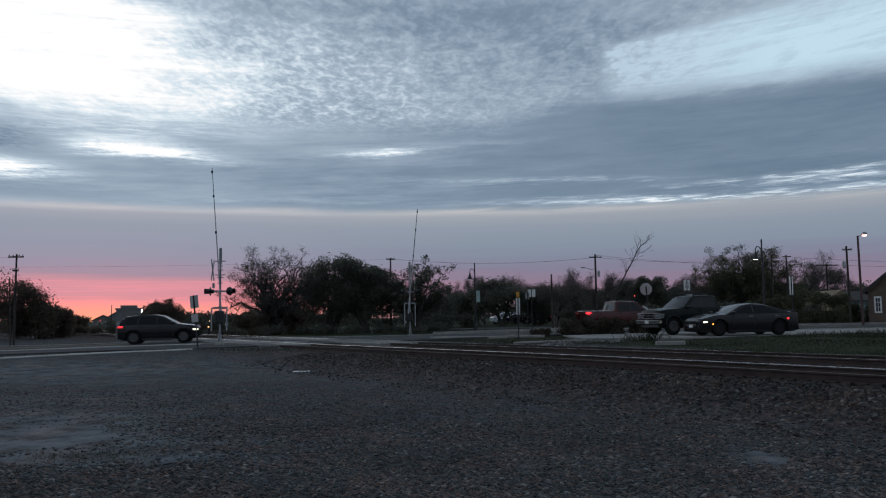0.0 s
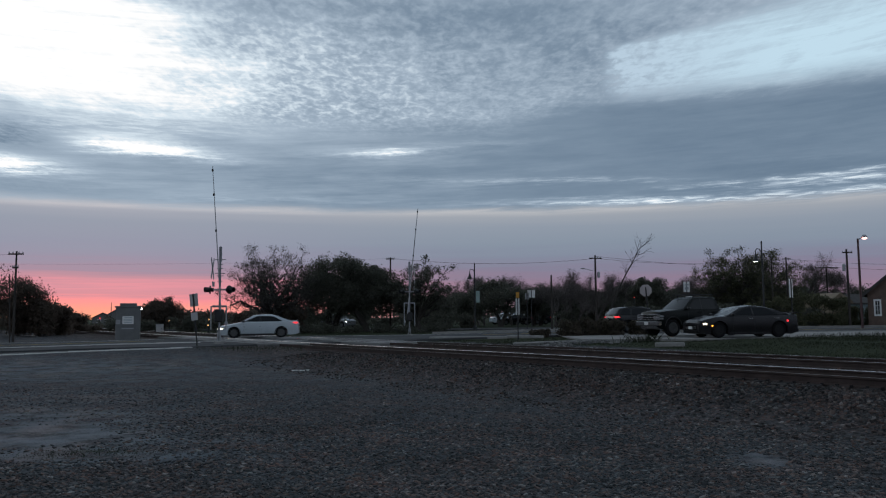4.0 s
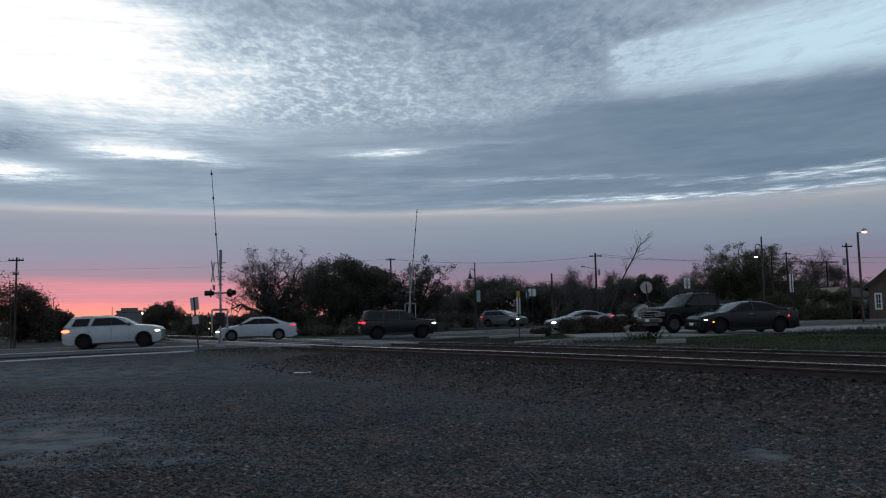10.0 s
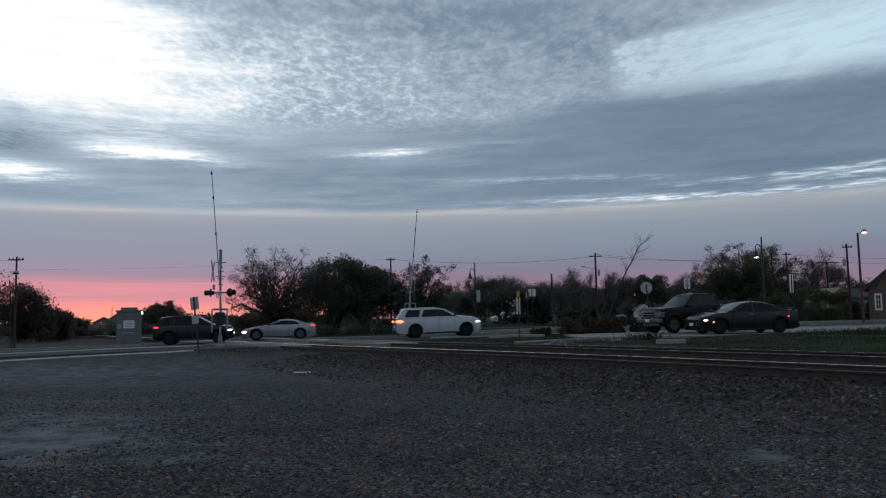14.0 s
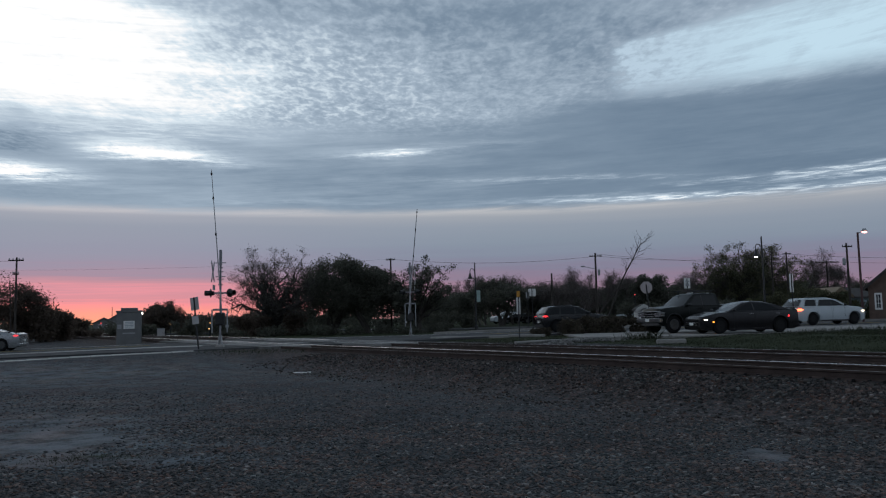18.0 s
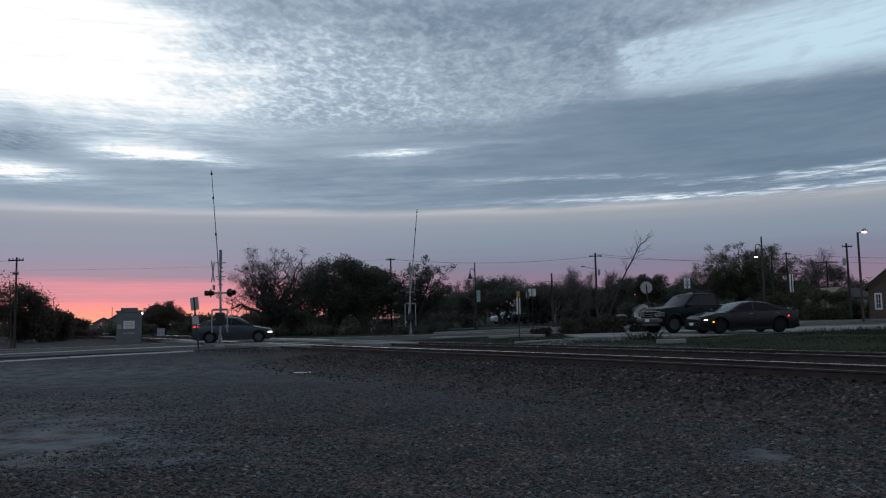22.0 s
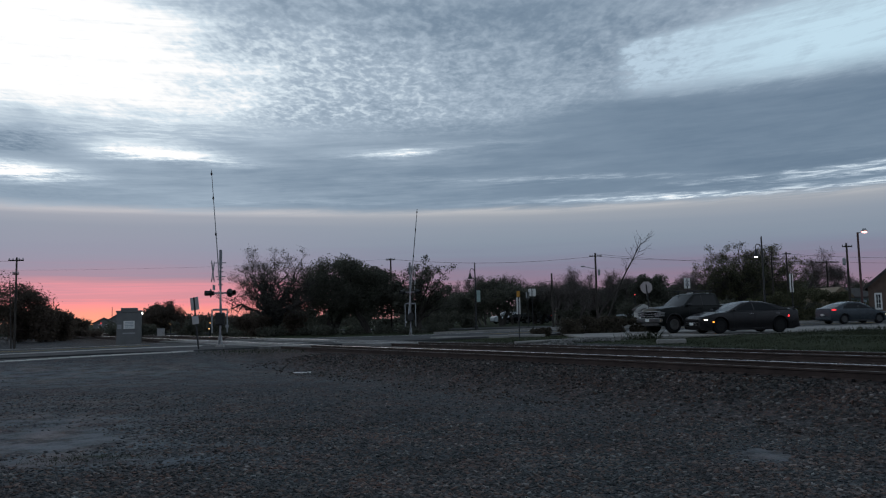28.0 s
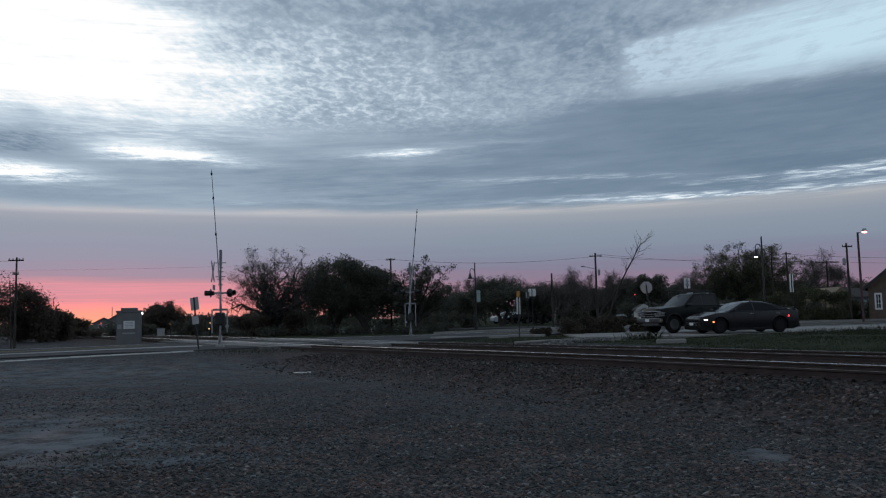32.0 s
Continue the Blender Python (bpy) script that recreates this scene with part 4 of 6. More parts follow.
        if marker:
            lens(root, "side_marker", Lr + 0.60, s * (W / 2 - 0.035), zl - 0.20, 0.06, 0.04, 0.05, M_tail, "small red side lamp")
        # mirrors and handles
        lens(root, "mirror", cab[0][0] - 0.28, s * (W / 2 + 0.06), z0 + 0.10, 0.09, 0.10, 0.07, M_trim if kind != "muscle" else body_mat)
        for xh in [w[1] + 0.15 for w in k["win"][:2]]:
            bm = bm_new()
            box(bm, xh - 0.11, xh + 0.11, s * W / 2 - 0.015 if s > 0 else -W / 2 - 0.012, s * W / 2 + 0.012 if s > 0 else -W / 2 + 0.015, z0 - 0.10, z0 - 0.065)
            part("door_handle", bm, M_chrome if kind == "muscle" else body_mat, root)
        for xd in [k["win"][0][0] - 0.0, k["win"][1][0] + 0.02] + [w[0] + 0.06 for w in k["win"][2:]]:
            bm = bm_new()
            box(bm, xd - 0.006, xd + 0.006, s * (W / 2 + 0.001) - 0.004, s * (W / 2 + 0.001) + 0.004, gc + 0.22, z0 - 0.04)
            part("door_gap", bm, M_trim, root)
        bm = bm_new()
        box(bm, k["xr"] + r * 1.2, k["xf"] - r * 1.2, s * (W / 2 - 0.03) - 0.03, s * (W / 2 - 0.03) + 0.03, gc - 0.01, gc + 0.09, None, 0.01)
        part("sill", bm, M_trim if kind not in ("muscle",) else body_mat, root)
    # nose and tail
    bm = bm_new()
    box(bm, L2 - 0.10, L2 + 0.012, -W * 0.30, W * 0.30, gc + 0.20, zh - 0.02, None, 0.01)
    grille = part("grille", bm, M_grille, root)
    bm = bm_new()
    for i in range(3):
        zz = gc + 0.26 + (zh - gc - 0.30) * i / 3
        box(bm, L2 + 0.008, L2 + 0.02, -W * 0.28, W * 0.28, zz, zz + 0.02)
    part("grille_bar", bm, M_chrome if kind != "pickup" else M_trim, grille)
    bm = bm_new()
    box(bm, L2 - 0.16, L2 + 0.03, -W * 0.37, W * 0.37, gc + 0.05, gc + 0.20, None, 0.03)
    part("front_bumper", bm, (M_grille if kind == "muscle" else M_trim) if kind != "pickup" else M_bumper, root)
    bm = bm_new()
    box(bm, Lr - 0.03, Lr + 0.14, -W * 0.40, W * 0.44, gc + 0.08, gc + 0.26, None, 0.03)
    part("rear_bumper", bm, M_trim if kind not in ("sedan", "compact", "muscle", "coupe") else body_mat, root)
    bm = bm_new()
    box(bm, Lr - 0.06, Lr - 0.045, -0.155, 0.155, gc + 0.36, gc + 0.50)
    part("number_plate", bm, M_white, root, "plain pale plate")
    root["wheel_radius"] = r
    return root, wheels


M_bumper = mat("chrome_bumper", (0.16, 0.16, 0.165), 0.3, 0.9, 0.2, 4, 40)
P_white = paint("pearl_white_paint", (0.43, 0.48, 0.51), 0.25, 0.0)
P_black = paint("black_car_paint", (0.012, 0.012, 0.014), 0.2, 0.2)
P_char = paint("charcoal_paint", (0.017, 0.016, 0.018), 0.3, 0.2)
P_grey = paint("dark_grey_paint", (0.010, 0.011, 0.013), 0.25, 0.0)
P_slate = paint("slate_blue_paint", (0.05, 0.063, 0.075), 0.25, 0.4)
P_pewter = paint("pewter_paint", (0.19, 0.20, 0.21), 0.28, 0.5)
P_silver = paint("silver_paint", (0.30, 0.32, 0.335), 0.28, 0.6)
P_red = paint("dark_red_paint", (0.055, 0.005, 0.006), 0.25, 0.2)
P_green = paint("dark_green_paint", (0.004, 0.006, 0.006), 0.3, 0.0)
for _p in (P_green,):
    _b = _p.node_tree.nodes["Principled BSDF"]
    _b.inputs["Specular IOR Level"].default_value, _b.inputs["Coat Weight"].default_value = 0.1, 0.1
P_mud = paint("deep_grey_green_paint", (0.014, 0.018, 0.019), 0.3, 0.1)

ROAD_ANGLE = math.degrees(math.atan2(RD.y, RD.x))


# ---------------------------------------------------------------- parked at the driveway
def on_ground(x, y, turn):
    return pose(x, y, road_z(x) - 0.004, 0, 0, turn)


charger, _ = car("parked_sedan", "muscle", P_char, on_ground(14.15, 36.9, 190), "dark grey four-door muscle sedan stopped on the driveway, lamps lit", "car",
                 rim=M_rim_black, tail=M_tail_dim, group="parked vehicles", marker=M_amber)
truck, _ = car("parked_pickup", "pickup", P_green, on_ground(12.95, 40.0, 200), "dark green lifted pickup truck with a roof rack on the driveway", "truck",
               head=M_head_off, tail=M_tail_dim, group="parked vehicles", tall=1.10)

def roof_rack():
    bm = bm_new()
    for y in (-0.62, 0.62):
        box(bm, -0.75, 0.75, y - 0.02, y + 0.02, 2.09, 2.13)
    for x in (-0.7, -0.25, 0.2, 0.65):
        box(bm, x - 0.02, x + 0.02, -0.62, 0.62, 2.09, 2.13)
    part("roof_rack", bm, M_trim, truck)
    for x in (-0.6, 0.45):
        for y in (-0.62, 0.62):
            bm = bm_new()
            box(bm, x - 0.02, x + 0.02, y - 0.02, y + 0.02, 1.9, 2.09)
            part("rack_foot", bm, M_trim, truck)
    for s in (-1, 1):
        bm = bm_new()
        for zz in (0.86, 0.96):
            box(bm, 2.55, 2.735, s * 0.60 - 0.17, s * 0.60 + 0.17, zz, zz + 0.06, None, 0.01)
        part("lamp_bezel", bm, M_chrome, truck)
        bm = bm_new()
        for zz in (0.85, 0.97):
            box(bm, 2.50, 2.745, s * 0.83 - 0.13, s * 0.83 + 0.13, zz, zz + 0.09, None, 0.015)
        part("stacked_lamp", bm, M_head_off, truck, "clear stacked lamp lens")
        bm = bm_new()
        lathe(bm, [(0.10, -0.13), (0.10, 0.02), (0.25, 0.03), (0.27, 0.0), (0.24, -0.02)], 16, Matrix.Translation((1.92, s * 0.93, 0.435)) @ Matrix.Rotation(-math.pi / 2 * s, 4, "X"))
        part("wheel_cover", bm, M_rim_dark, truck, "dull alloy wheel face")
    bm = bm_new()
    for zz in (0.82, 0.945, 1.07):
        box(bm, 2.70, 2.755, -0.93, 0.93, zz, zz + 0.03, None, 0.008)
    part("grille_trim", bm, M_chrome, truck)
    bm = bm_new()
    box(bm, 2.62, 2.86, -0.98, 0.98, 0.55, 0.76, None, 0.04)
    part("chrome_bumper", bm, M_bumper, truck)
    bm = bm_new()
    box(bm, 2.865, 2.875, -0.155, 0.155, 0.58, 0.73)
    part("front_plate", bm, M_white, truck, "plain pale plate")
    bm = bm_new()
    box(bm, 2.52, 2.545, -0.155, 0.155, 0.40, 0.53)
    part("front_plate", bm, M_white, charger, "plain pale plate")
    for s in (-1, 1):
        bm = bm_new()
        for k in range(9):
            a0, a1 = math.pi * (0.04 + 0.92 * k / 9), math.pi * (0.04 + 0.92 * (k + 1) / 9)
            tube(bm, (1.92 + 0.50 * math.cos(a0), s * 0.965, 0.47 + 0.52 * math.sin(a0)), (1.92 + 0.50 * math.cos(a1), s * 0.965, 0.47 + 0.52 * math.sin(a1)), 0.018, 0.018, 6)
        part("arch_trim", bm, M_trim, truck)
    bm = bm_new()
    box(bm, 0.1, 0.3, -0.15, 0.15, 1.97, 2.03, None, 0.02)
    part("roof_marker", bm, M_white, truck)
    bm = bm_new()
    box(bm, -2.55, -2.35, -0.80, 0.80, 1.13, 1.17, None, 0.015)
    part("spoiler", bm, P_char, charger)
    for y in (-0.6, 0.6):
        bm = bm_new()
        box(bm, -2.48, -2.40, y - 0.02, y + 0.02, 1.05, 1.14)
        part("spoiler_foot", bm, P_char, charger)
    bm = bm_new()
    box(bm, 1.25, 1.75, -0.28, 0.28, 0.955, 1.03, None, 0.025)
    part("hood_scoop", bm, P_char, charger)


roof_rack()

# ---------------------------------------------------------------- traffic
TRAFFIC = {}


def traffic(key, *args, **kw):
    ob, wheels = car(*args, **kw)
    TRAFFIC[key] = (ob, wheels)


I4 = Matrix.Identity(4)
traffic("red_pickup", "moving_pickup", "pickup", P_red, I4, "dark red pickup truck driving along the road", "truck")
traffic("black_crossover", "moving_crossover", "crossover", P_black, I4, "black compact crossover driving along the road", "car")
traffic("dark_suv", "moving_suv", "boxy_suv", P_mud, I4, "dark boxy off-road SUV driving along the road", "car", rim=M_rim_black)
traffic("white_suv", "moving_suv", "suv", P_white, I4, "white three-row SUV with black wheels driving along the road", "car", rim=M_rim_black, tail=M_brake)
traffic("grey_crossover", "moving_crossover", "crossover", P_grey, I4, "dark grey crossover with black wheels driving along the road", "car", rim=M_rim_black)
traffic("slate_sedan", "moving_sedan", "compact", P_slate, I4, "slate-blue sedan driving along the road", "car")
traffic("white_sedan", "moving_sedan", "sedan", P_white, I4, "white sedan driving west along the road", "car", head=M_head)
traffic("pearl_sedan", "moving_sedan", "sedan", P_white, I4, "pearl-white sedan with alloy wheels driving west", "car")
traffic("silver_coupe", "moving_coupe", "coupe", P_silver, I4, "silver sports coupe with bright cool headlights", "car", head=M_head_cool)
traffic("silver_suv", "moving_suv", "crossover", P_pewter, I4, "silver compact SUV driving west along the road", "car", head=M_head_cool)
traffic("pale_crossover", "moving_crossover", "crossover", P_pewter, I4, "pale grey crossover turning in from the side street", "car", head=M_head_cool)

# seconds and metres along the road, while in sight; beyond that they go on at an even pace
ROWS = {
    "red_pickup": [(0, 16.61), (0.5, 21.28), (1, 26.01), (1.5, 30.47), (2, 34.32)],
    "black_crossover": [(0, -11.05), (0.5, -7.79), (1, -4.5), (1.5, -1.1), (2, 2.37), (2.5, 5.97), (3, 9.74), (3.5, 13.74), (5.5, 30.22), (6, 34.1)],
    "dark_suv": [(5.5, -14.97), (6, -13.11), (6.5, -11.21), (7, -9.27), (7.5, -7.32), (8, -5.39), (8.5, -3.49), (9, -1.59), (9.5, 0.36), (10, 2.28), (10.5, 4.18), (11, 6.16), (11.5, 8.29), (12, 10.57), (12.5, 13.02), (13, 15.72), (13.5, 18.8), (14, 22.21), (14.5, 25.84), (15, 29.67), (15.5, 33.7), (16, 37.85)],
    "white_suv": [(8.5, -19.86), (9, -17.8), (9.5, -15.63), (10, -13.36), (10.5, -11.06), (11, -8.78), (11.5, -6.54), (12, -4.42), (12.5, -2.31), (13, -0.1), (13.5, 2.23), (14, 4.73), (14.5, 7.51), (16.5, 19.78), (17, 23.25), (17.5, 27.08), (18, 30.97), (18.5, 34.75)],
    "grey_crossover": [(12, -19.03), (12.5, -16.71), (13, -14.27), (13.5, -11.76), (14, -9.23), (14.5, -6.62), (16.5, 4.13), (17, 6.99), (17.5, 10.02), (18, 13.18), (18.5, 16.47), (19, 19.86), (20, 26.81), (20.5, 30.35), (21, 33.79)],
    "slate_sedan": [(20, -18.47), (20.5, -15.81), (21, -13.09), (21.5, -10.3), (22, -7.44), (22.5, -4.5), (23, -1.44), (23.5, 1.64), (24, 4.66), (24.5, 7.72), (25, 10.93), (25.5, 14.37), (27.5, 28.86), (28, 32.74), (28.5, 36.96)],
    "white_sedan": [(0.5, 24.02), (1, 19.25), (1.5, 14.55), (2, 10.02), (2.5, 5.67), (3, 1.51), (3.5, -2.26), (5.5, -15.83), (6, -18.79), (6.5, -21.33)],
    "pearl_sedan": [(6, 26.2), (6.5, 21.12), (7, 16.18), (7.5, 11.4), (8, 6.99), (8.5, 3.12), (9, -0.24), (9.5, -3.24), (10, -6.07), (10.5, -8.89), (11, -11.7), (11.5, -14.32), (12, -16.61), (13, -20.72)],
    "silver_coupe": [(8, 35.97), (8.5, 29.49), (9, 24.01), (9.5, 19.44), (10, 15.27), (10.5, 11.4), (11, 8.02), (11.5, 5.12), (12, 2.6), (12.5, 0.54), (13, -1.19), (13.5, -2.82), (14, -4.68), (16.5, -15.44), (17, -17.65), (17.5, -19.75), (18, -21.69)],
    "silver_suv": [(20, 39.3), (20.5, 35.76), (21, 31.72), (21.5, 27.23), (22, 22.56), (22.5, 17.94), (23, 13.34), (23.5, 8.65), (24, 3.97), (24.5, -0.6), (25, -5.01), (25.5, -9.23), (27, -21.33)],
}
SIDE = [(0, -19.8, 94), (2, -16.0, 92), (5.5, -8.6, 87), (7, -3.5, 81), (8, -0.3, 77.5), (9, 2.0, 75), (10, 5.6, 72.5), (11, 9.4, 70), (12, 13.6, 65.5), (12.5, 14.9, 61.5), (13, 16.1, 57.6), (14, 18.9, 54.2), (15, 23.4, 53.0), (16, 28.3, 52.8), (16.5, 31.2, 53.2), (17.0, 32.5, 53.4), (17.5, 34.8, 54.2), (32, 190.0, 85.0)]


def lane_pose(s, w, back=False):
    x, y = lane_at(s, w)
    slope = math.degrees(math.atan2(road_z(x + 1) - road_z(x - 1), 2))
    return pose(x, y, road_z(x) + 0.004, 0, slope if back else -slope, ROAD_ANGLE + (180 if back else 0))


def key_car(key, rows, w, back=False, pace=9.0):
    ob, wheels = TRAFFIC[key]
    sgn = -1 if back else 1
    rows = sorted(rows)
    full = list(rows)
    t0, s0 = rows[0]
    t1, s1 = rows[-1]
    if t0 > 0:
        full.insert(0, (0.0, s0 - sgn * pace * t0))
    if t1 < 32:
        full.append((32.0, s1 + sgn * pace * (32.0 - t1)))
    walk(ob, [(t, lane_pose(s, w, back)) for t, s in full])
    spin_wheels(ob, wheels, full, t0, t1, sgn)


def spin_wheels(ob, wheels, full, t0, t1, sgn):
    ts, ss = [a for a, _ in full], [b for _, b in full]
    r = ob["wheel_radius"]
    times, t = [], max(0.0, t0)
    while t < min(32.0, t1):
        times.append(t)
        t += 2 / 30
    times.append(min(32.0, t1))
    base = float(np.interp(times[0], ts, ss))
    rows = [(t, -math.degrees(abs(float(np.interp(t, ts, ss)) - base) / r)) for t in times]
    if rows[0][0] > 0:
        rows.insert(0, (0.0, 0.0))
    if rows[-1][0] < 32:
        rows.append((32.0, rows[-1][1]))
    for h in wheels:
        place = h.matrix_basis.translation.copy()
        turned = []
        for t, a in rows:
            turned.append((t, Matrix.Translation(place) @ Matrix.Rotation(-radians(a), 4, "Y")))
        walk(h, turned)


def motions():
    walk(clouds, [(0, pose(0, 0, 0, 0, 0, 0.79)), (16, pose(0, 0, 0, 0, 0, 0.04)), (32, pose(0, 0, 0, 0, 0, -0.72))])
    for key, w, back in (("red_pickup", 0, False), ("black_crossover", 0, False), ("dark_suv", 0, False), ("white_suv", 0, False), ("grey_crossover", 0, False),
                         ("slate_sedan", 0, False), ("white_sedan", 4.2, True), ("pearl_sedan", 4.2, True), ("silver_coupe", 4.2, True), ("silver_suv", 4.2, True)):
        ahead = 0.35 if key == "slate_sedan" else 0.0
        key_car(key, [(t, d + ahead) for t, d in ROWS[key]], w, back)
    ob, wheels = TRAFFIC["pale_crossover"]
    path, way = [], 0.0
    for i, (t, x, y) in enumerate(SIDE):
        a, b = SIDE[max(0, i - 1)], SIDE[min(len(SIDE) - 1, i + 1)]
        turn = math.degrees(math.atan2(b[2] - a[2], b[1] - a[1]))
        path.append((t, pose(x, y, max(road_z(x), ground_z(x, y)) + 0.02, 0, 0, turn)))
        if i:
            way += math.hypot(x - SIDE[i - 1][1], y - SIDE[i - 1][2])
        SIDE[i] = (t, x, y, way)
    walk(ob, path)
    spin_wheels(ob, wheels, [(r[0], r[3]) for r in SIDE], 8.0, 18.0, 1)


# ---------------------------------------------------------------- trees
def grow(rnd, base, direction, length, radius, depth, spread, segs, tips, droop=0.0, split=(2, 3), shrink=0.72):
    """Limbs, split again and again; leaves the tip places in tips."""
    p, d = Vector(base), Vector(direction).normalized()
    n = 3
    for i in range(n):
        d = (d + Vector((rnd.uniform(-1, 1), rnd.uniform(-1, 1), rnd.uniform(-0.6, 0.8) - droop)) * 0.16).normalized()
        q = p + d * (length / n)
        ra, rb = radius * (1 - 0.28 * i / n), radius * (1 - 0.28 * (i + 1) / n)
        segs.append((p.copy(), q.copy(), ra, rb))
        p = q
    if depth == 0:
        tips.append(p.copy())
        return
    if depth <= 2:
        tips.append(p.copy())
    for _ in range(rnd.randint(*split)):
        a = Vector((rnd.gauss(0, 1), rnd.gauss(0, 1), rnd.gauss(0, 0.6)))
        nd = (d + a.normalized() * spread).normalized()
        grow(rnd, p, nd, length * shrink * rnd.uniform(0.8, 1.2), radius * 0.62, depth - 1, spread, segs, tips, droop, split, shrink)


def limb_mesh(segs, big=7, small=3):
    """Tapered tubes; pieces that follow on each other share a ring."""
    vs, fs = [], []
    last, ring, count = None, None, 0
    for a, b, ra, rb in segs:
        n = big if ra > 0.07 else (5 if ra > 0.03 else small)
        q = (b - a).to_track_quat("Z", "Y")
        circle = [(math.cos(6.28319 * i / n), math.sin(6.28319 * i / n)) for i in range(n)]
        if last is None or (last - a).length > 1e-5 or count != n:
            ring = len(vs)
            vs += [a + q @ Vector((ra * c, ra * s, 0)) for c, s in circle]
        k = len(vs)
        vs += [b + q @ Vector((rb * c, rb * s, 0)) for c, s in circle]
        for i in range(n):
            j = (i + 1) % n
            fs.append((ring + i, ring + j, k + j, k + i))
        last, ring, count = b, k, n
    return vs, fs


def leaf_cloud(rng, centres, radii, count, size, flat=0.8):
    """Small four-sided leaf sprays scattered in clumps round the given places."""
    centres = np.array([tuple(c) for c in centres])
    radii = np.asarray(radii)
    pick = rng.integers(0, len(centres), count)
    d = rng.normal(size=(count, 3))
    d /= np.linalg.norm(d, axis=1)[:, None]
    rad = rng.random(count) ** 0.45
    p = centres[pick] + d * (radii[pick] * rad)[:, None] * np.array([1, 1, flat])
    a = rng.normal(size=(count, 3))
    a /= np.linalg.norm(a, axis=1)[:, None]
    b = np.cross(a, rng.normal(size=(count, 3)))
    b /= np.linalg.norm(b, axis=1)[:, None]
    s = size * rng.uniform(0.6, 1.4, count)
    a, b = a * s[:, None], b * (s * 0.55)[:, None]
    vs = np.stack([p - a, p + b, p + a, p - b], 1).reshape(-1, 3)
    fs = np.arange(count * 4).reshape(-1, 4)
    return vs.tolist(), fs.tolist()


def twig_cloud(rng, tips, count, length):
    """Fine twigs: thin slivers that fan out from the branch ends."""
    tips = np.array([tuple(t) for t in tips])
    pick = rng.integers(0, len(tips), count)
    d = rng.normal(size=(count, 3)) + np.array([0, 0, 0.35])
    d /= np.linalg.norm(d, axis=1)[:, None]
    p = tips[pick] + rng.normal(size=(count, 3)) * length * 0.35
    q = p + d * (length * rng.uniform(0.4, 1.1, count))[:, None]
    side = np.cross(d, rng.normal(size=(count, 3)))
    side = side / np.linalg.norm(side, axis=1)[:, None] * 0.011
    vs = np.stack([p - side, p + side, q], 1).reshape(-1, 3)
    return vs.tolist(), np.arange(count * 3).reshape(-1, 3).tolist()


def tree(name, x, y, height, width, seed, label, leaves=9000, trunks=1, leaf_mat=None, bark=None, depth=4, size=0.16, trunk_r=0.28, z=None, spread=0.75, first=0.26, droop=0.0, clump=0.95, twigs=0, flat=0.8, low=0.2, fill=70, group="trees beyond the road"):
    rnd, rng = random.Random(seed), np.random.default_rng(seed)
    root = empty(name, pose(x, y, ground_z(x, y) - 0.05 if z is None else z), label, "tree", group)
    segs, tips = [], []
    for k in range(trunks):
        a = rnd.uniform(0, 6.28)
        lean = 0.0 if trunks == 1 else 0.45
        base = (0.35 * math.cos(a) * (trunks > 1), 0.35 * math.sin(a) * (trunks > 1), -0.1)
        grow(rnd, base, (lean * math.cos(a) + rnd.uniform(-0.1, 0.1), lean * math.sin(a), 1), height * first, trunk_r, depth, spread, segs, tips, droop, (2, 4) if depth < 5 else (2, 3))
    top = max(t.z for t in tips)
    x0, x1 = min(t.x for t in tips), max(t.x for t in tips)
    mid, wide = (x0 + x1) / 2, (x1 - x0) / 2
    soft = clump * 0.6 if leaves else 0.25
    fx, fz = (width / 2 - soft) / wide, (height - soft) / top

    def fit(p):
        k = min(1.0, max(0.0, p.z / (height * 0.35)))
        return Vector(((p.x - mid * k) * (1 + (fx - 1) * k), p.y * (1 + (fx - 1) * k), p.z * fz))
    segs = [(fit(a), fit(b), ra, rb) for a, b, ra, rb in segs]
    tips = [fit(t) for t in tips]
    vs, fs = limb_mesh(segs[:3])
    mesh_ob("trunk", vs, fs, bark or M_bark, root, smooth=50)
    vs, fs = limb_mesh(segs[3:])
    tagged(mesh_ob("branchwork", vs, fs, bark or M_bark, root), kind="stuff")
    if twigs:
        vs, fs = twig_cloud(rng, tips, twigs, 0.5)
        tagged(mesh_ob("fine_twig", vs, fs, bark or M_bark, root), kind="stuff")
    if leaves:
        places = list(tips)
        for _ in range(fill):
            d = Vector((rnd.gauss(0, 1), rnd.gauss(0, 1), rnd.gauss(0, 1))).normalized() * rnd.uniform(0.35, 1.0)
            c = Vector((d.x * (width / 2 - soft), d.y * (width / 2 - soft) * 0.8, height * (0.5 + low / 2) + d.z * height * (0.5 - low / 2) - soft * d.z))
            c.z -= 0.10 * height * rnd.random() * (abs(d.x) + abs(d.y))
            places.append(c)
        vs, fs = leaf_cloud(rng, places, [clump * rnd.uniform(0.5, 1.2) for _ in places], leaves, size, flat)
        tagged(mesh_ob("crown", vs, fs, leaf_mat or M_leaf, root), kind="stuff")
    return root


